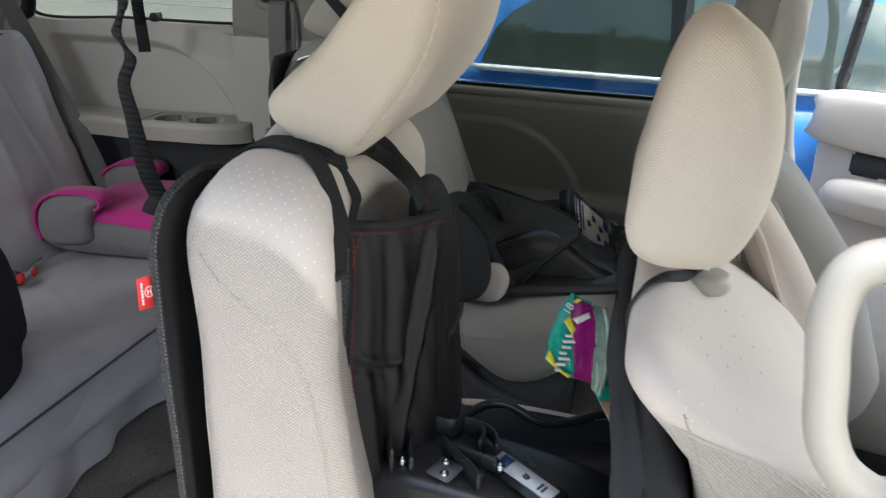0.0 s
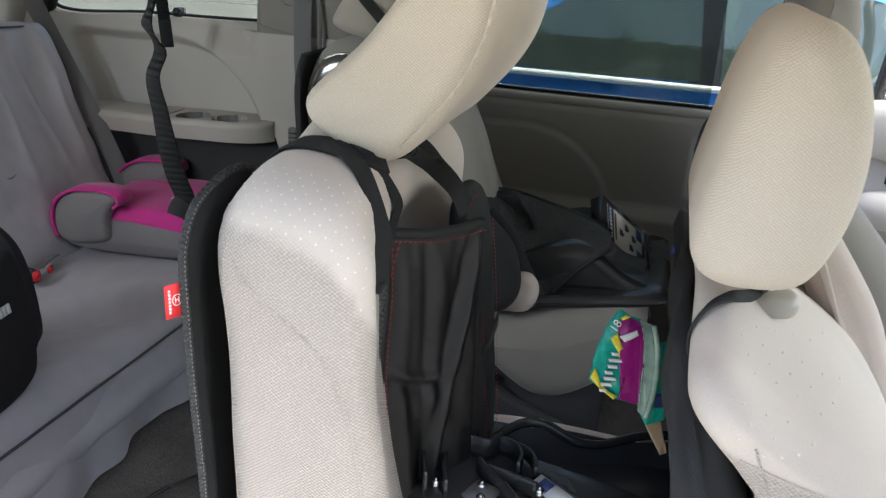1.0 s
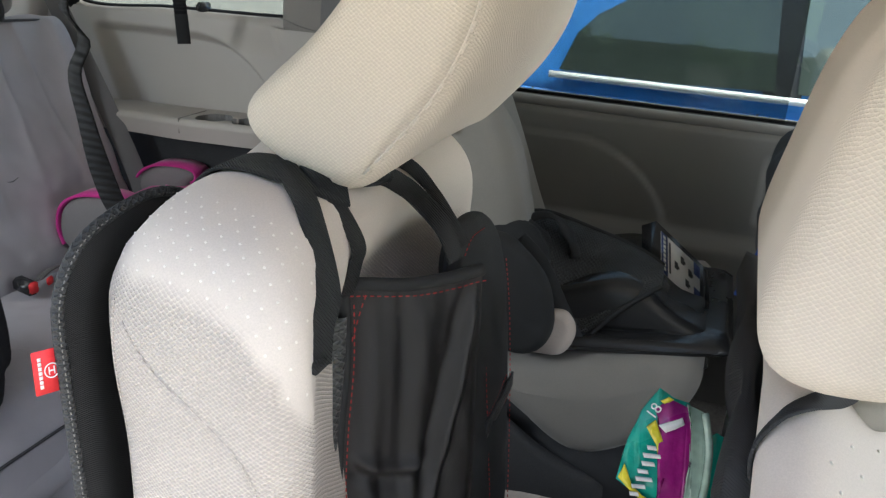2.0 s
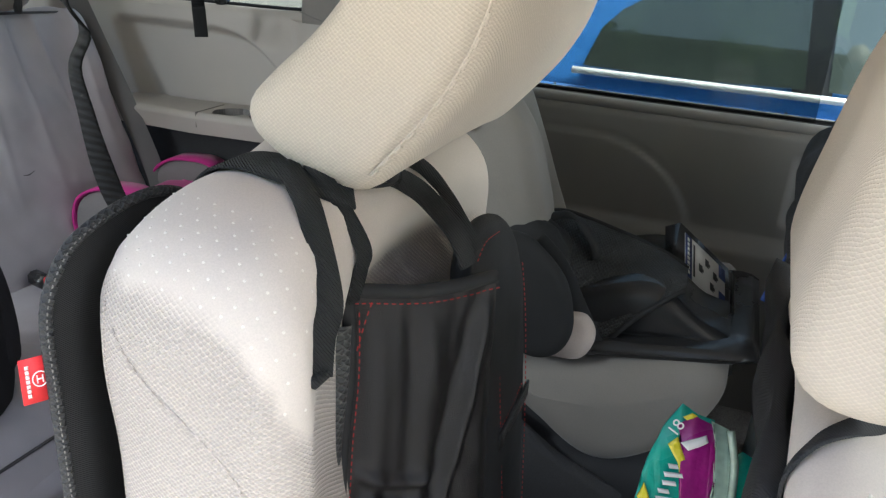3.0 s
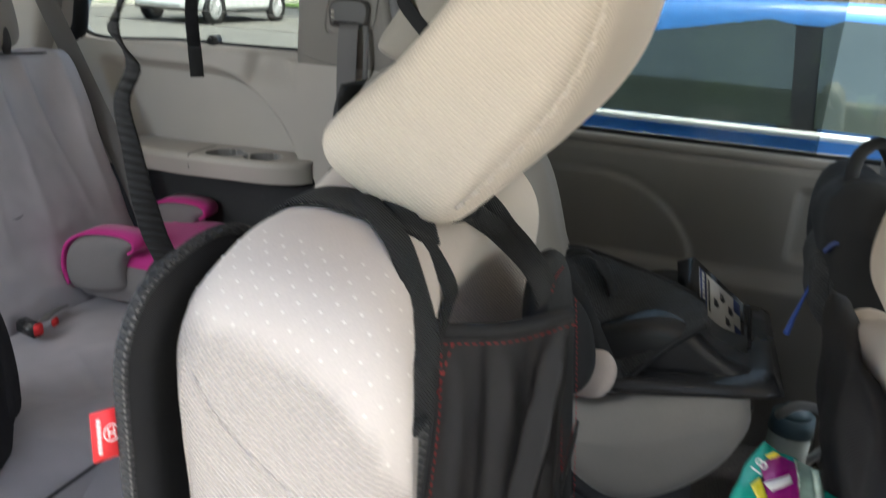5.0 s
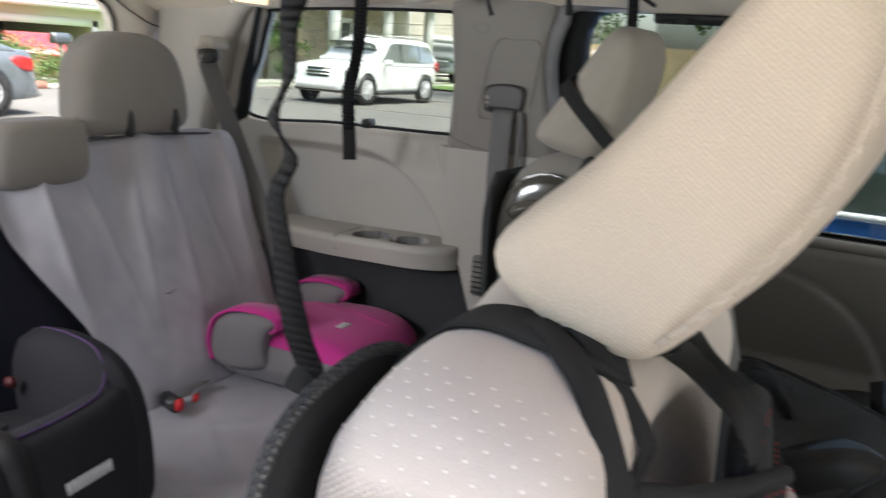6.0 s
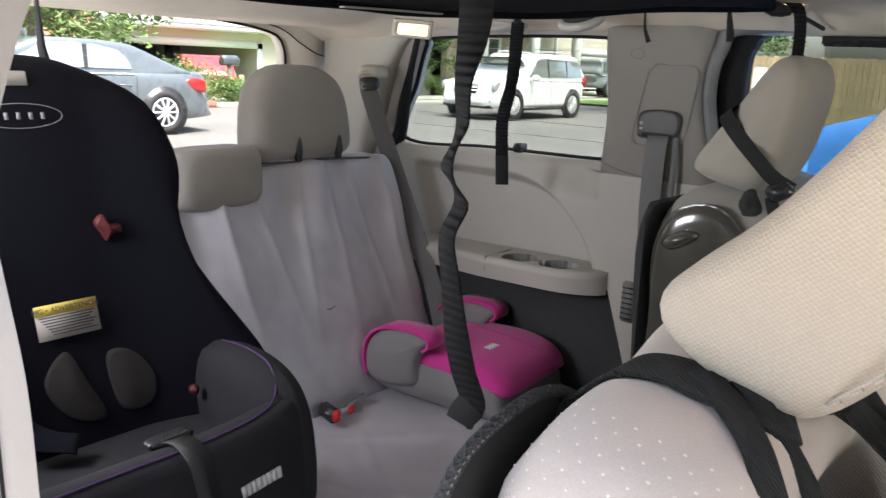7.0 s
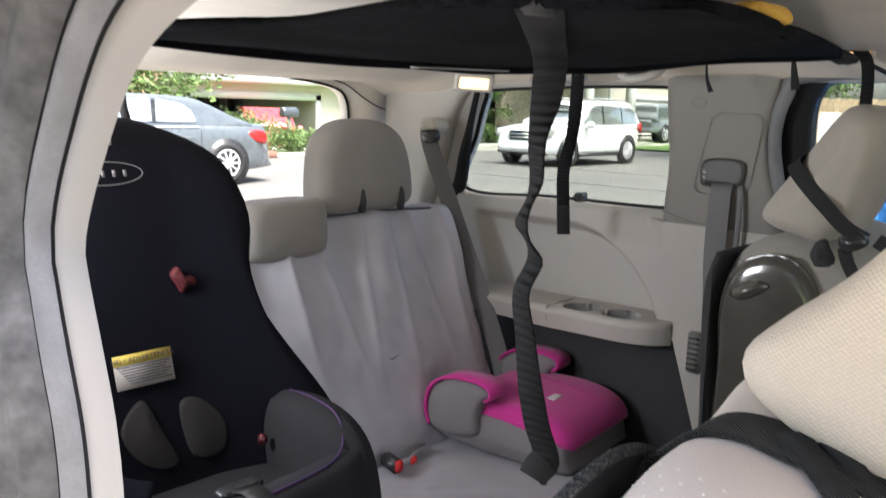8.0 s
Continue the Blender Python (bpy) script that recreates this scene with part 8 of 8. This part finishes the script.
# dark saloon in the street, nose toward -y
car((-12.7, 4.95, 0), -90, "dark slate-grey saloon parked in the street", paint("dark_slate_paint", (0.095, 0.112, 0.124)), [(x * 1.06, z * 1.02) for x, z in SALOON], [(x * 1.06, z * 1.02) for x, z in SAL_CAB], [[(x * 1.06, z * 1.02) for x, z in w] for w in SAL_WIN], (-1.55, 1.40), 0.36, 1.90, GLASS_SKY, extras=tail, spokes=10)
# white SUV
SUV = [(-2.2, 0.42), (-2.25, 0.75), (-2.22, 1.0), (-2.05, 1.06), (0.0, 1.05), (0.95, 1.06), (1.7, 0.99), (2.15, 0.90), (2.27, 0.62), (2.2, 0.32), (0, 0.30), (-2.1, 0.34)]
SUV_CAB = [(-2.16, 1.0), (-2.08, 1.30), (-1.92, 1.60), (-1.6, 1.675), (-0.5, 1.70), (0.1, 1.68), (0.35, 1.60), (1.0, 1.06), (0.0, 0.96)]
SUV_WIN = [[(-2.0, 1.12), (-1.93, 1.42), (-1.80, 1.53), (-1.25, 1.56), (-1.22, 1.10)], [(-1.16, 1.10), (-1.19, 1.56), (-0.32, 1.58), (-0.28, 1.09)], [(-0.20, 1.09), (-0.24, 1.58), (0.05, 1.57), (0.25, 1.50), (0.75, 1.09)]]
def suv_bits(hw):
    q = [part("tail_lamp", pillow([(-2.24, 0.90), (-2.2, 1.12), (-2.06, 1.12), (-2.0, 0.98), (-2.1, 0.88)], s * hw * 0.95 - 0.05, s * hw * 0.95 + 0.02, r=0.02, n=30), RED_LENS) for s in (-1, 1)]
    q += [part("headlamp", pillow([(2.18, 0.72), (2.15, 0.90), (1.85, 0.95), (1.75, 0.88), (1.95, 0.74)], s * hw * 0.86 - 0.07, s * hw * 0.86 + 0.03, r=0.02, n=30), LAMP_CLEAR) for s in (-1, 1)]
    q += [part("grille", box(2.18, 2.275, -0.36, 0.36, 0.62, 0.88, 0.02), BLACK_PLASTIC), part("grille_bar", box(2.26, 2.29, -0.36, 0.36, 0.70, 0.73, 0.008), CHROME), part("grille_bar", box(2.26, 2.29, -0.36, 0.36, 0.78, 0.81, 0.008), CHROME),
          part("plate_bar", box(2.26, 2.285, -0.20, 0.20, 0.46, 0.56, 0.004), PAPER), part("lower_bumper", box(2.0, 2.27, -0.75, 0.75, 0.28, 0.40, 0.03), BLACK_PLASTIC)]
    q += [part("fog_lamp", cyl((2.12, s * 0.68, 0.46), (2.225, s * 0.68, 0.46), 0.07), BLACK_PLASTIC) for s in (-1, 1)]
    q += [part("roof_rail", tube([(-1.7, s * 0.66, 1.70), (-1.5, s * 0.66, 1.745), (-0.3, s * 0.66, 1.755), (0.05, s * 0.66, 1.70)], 0.018, 8), ALLOY) for s in (-1, 1)]
    q.append(part("windscreen", place(plate([(-0.62, -0.33), (-0.72, 0.0), (-0.60, 0.34), (0.60, 0.34), (0.72, 0.0), (0.62, -0.33)], -0.004, 0.004, n=40, axis="z"), Matrix.Translation((0.69, 0, 1.335)) @ Matrix.Rotation(radians(90), 4, "Z") @ Matrix.Rotation(radians(-40), 4, "X") @ Matrix.Diagonal((1, 1, 1, 1))), GLASS_DARK))
    return q
car((-12.55, 17.75, 0), -90, "white SUV with alloy wheels parked in the street", paint("white_car_paint", (0.78, 0.79, 0.78)), SUV, SUV_CAB, SUV_WIN, (-1.45, 1.42), 0.37, 1.88, GLASS_SKY, spokes=14, extras=suv_bits, tuck=0.2)
# grey off-roader further along
BOXY = [(-2.0, 0.50), (-2.05, 0.80), (-2.0, 1.10), (0.6, 1.12), (1.9, 1.08), (2.05, 0.9), (2.05, 0.6), (1.9, 0.45), (0, 0.42)]
BOX_CAB = [(-2.0, 1.05), (-1.98, 1.5), (-1.9, 1.80), (-1.0, 1.83), (0.4, 1.82), (0.55, 1.72), (0.8, 1.10), (0, 1.0)]
BOX_WIN = [[(-1.88, 1.2), (-1.86, 1.66), (-1.0, 1.68), (-1.0, 1.2)], [(-0.9, 1.2), (-0.9, 1.68), (-0.1, 1.68), (-0.1, 1.2)], [(0.0, 1.2), (0.0, 1.68), (0.4, 1.66), (0.6, 1.2)]]
car((-19.5, 35.6, 0.03), 90, "slate-grey boxy off-road car parked by the lawn", paint("slate_grey_paint", (0.24, 0.26, 0.28)), BOXY, BOX_CAB, BOX_WIN, (-1.25, 1.25), 0.42, 1.85, GLASS_DARK, spokes=6, tuck=0.08)
# red and white hatchback on the drive of the garage house
car((-22.2, 14.4, GZ + 0.15), -28, "red estate car parked before the open garage", paint("red_car_paint", (0.42, 0.02, 0.025)), SUV, SUV_CAB, SUV_WIN, (-1.4, 1.38), 0.34, 1.8, GLASS_SKY, spokes=8)

# alike things belong together
GROUPS = {"tree": "leafy trees", "bush": "green bushes", "car": "parked cars", "house": "houses across the street", "hanging_strap": "straps under the net", "ceiling_lamp": "courtesy lamps",
          "mailbox": "mailboxes", "second_row_seat": "second-row seats", "front_seat": "front seats", "kick_mat": "seat-back kick mats", "seat_belt": "seat belts", "black_cord": "black cords"}
for ob in list(scene.objects):
    base = ob.name.split(".")[0]
    if ob.parent is None and base in GROUPS:
        ob["group"] = GROUPS[base]
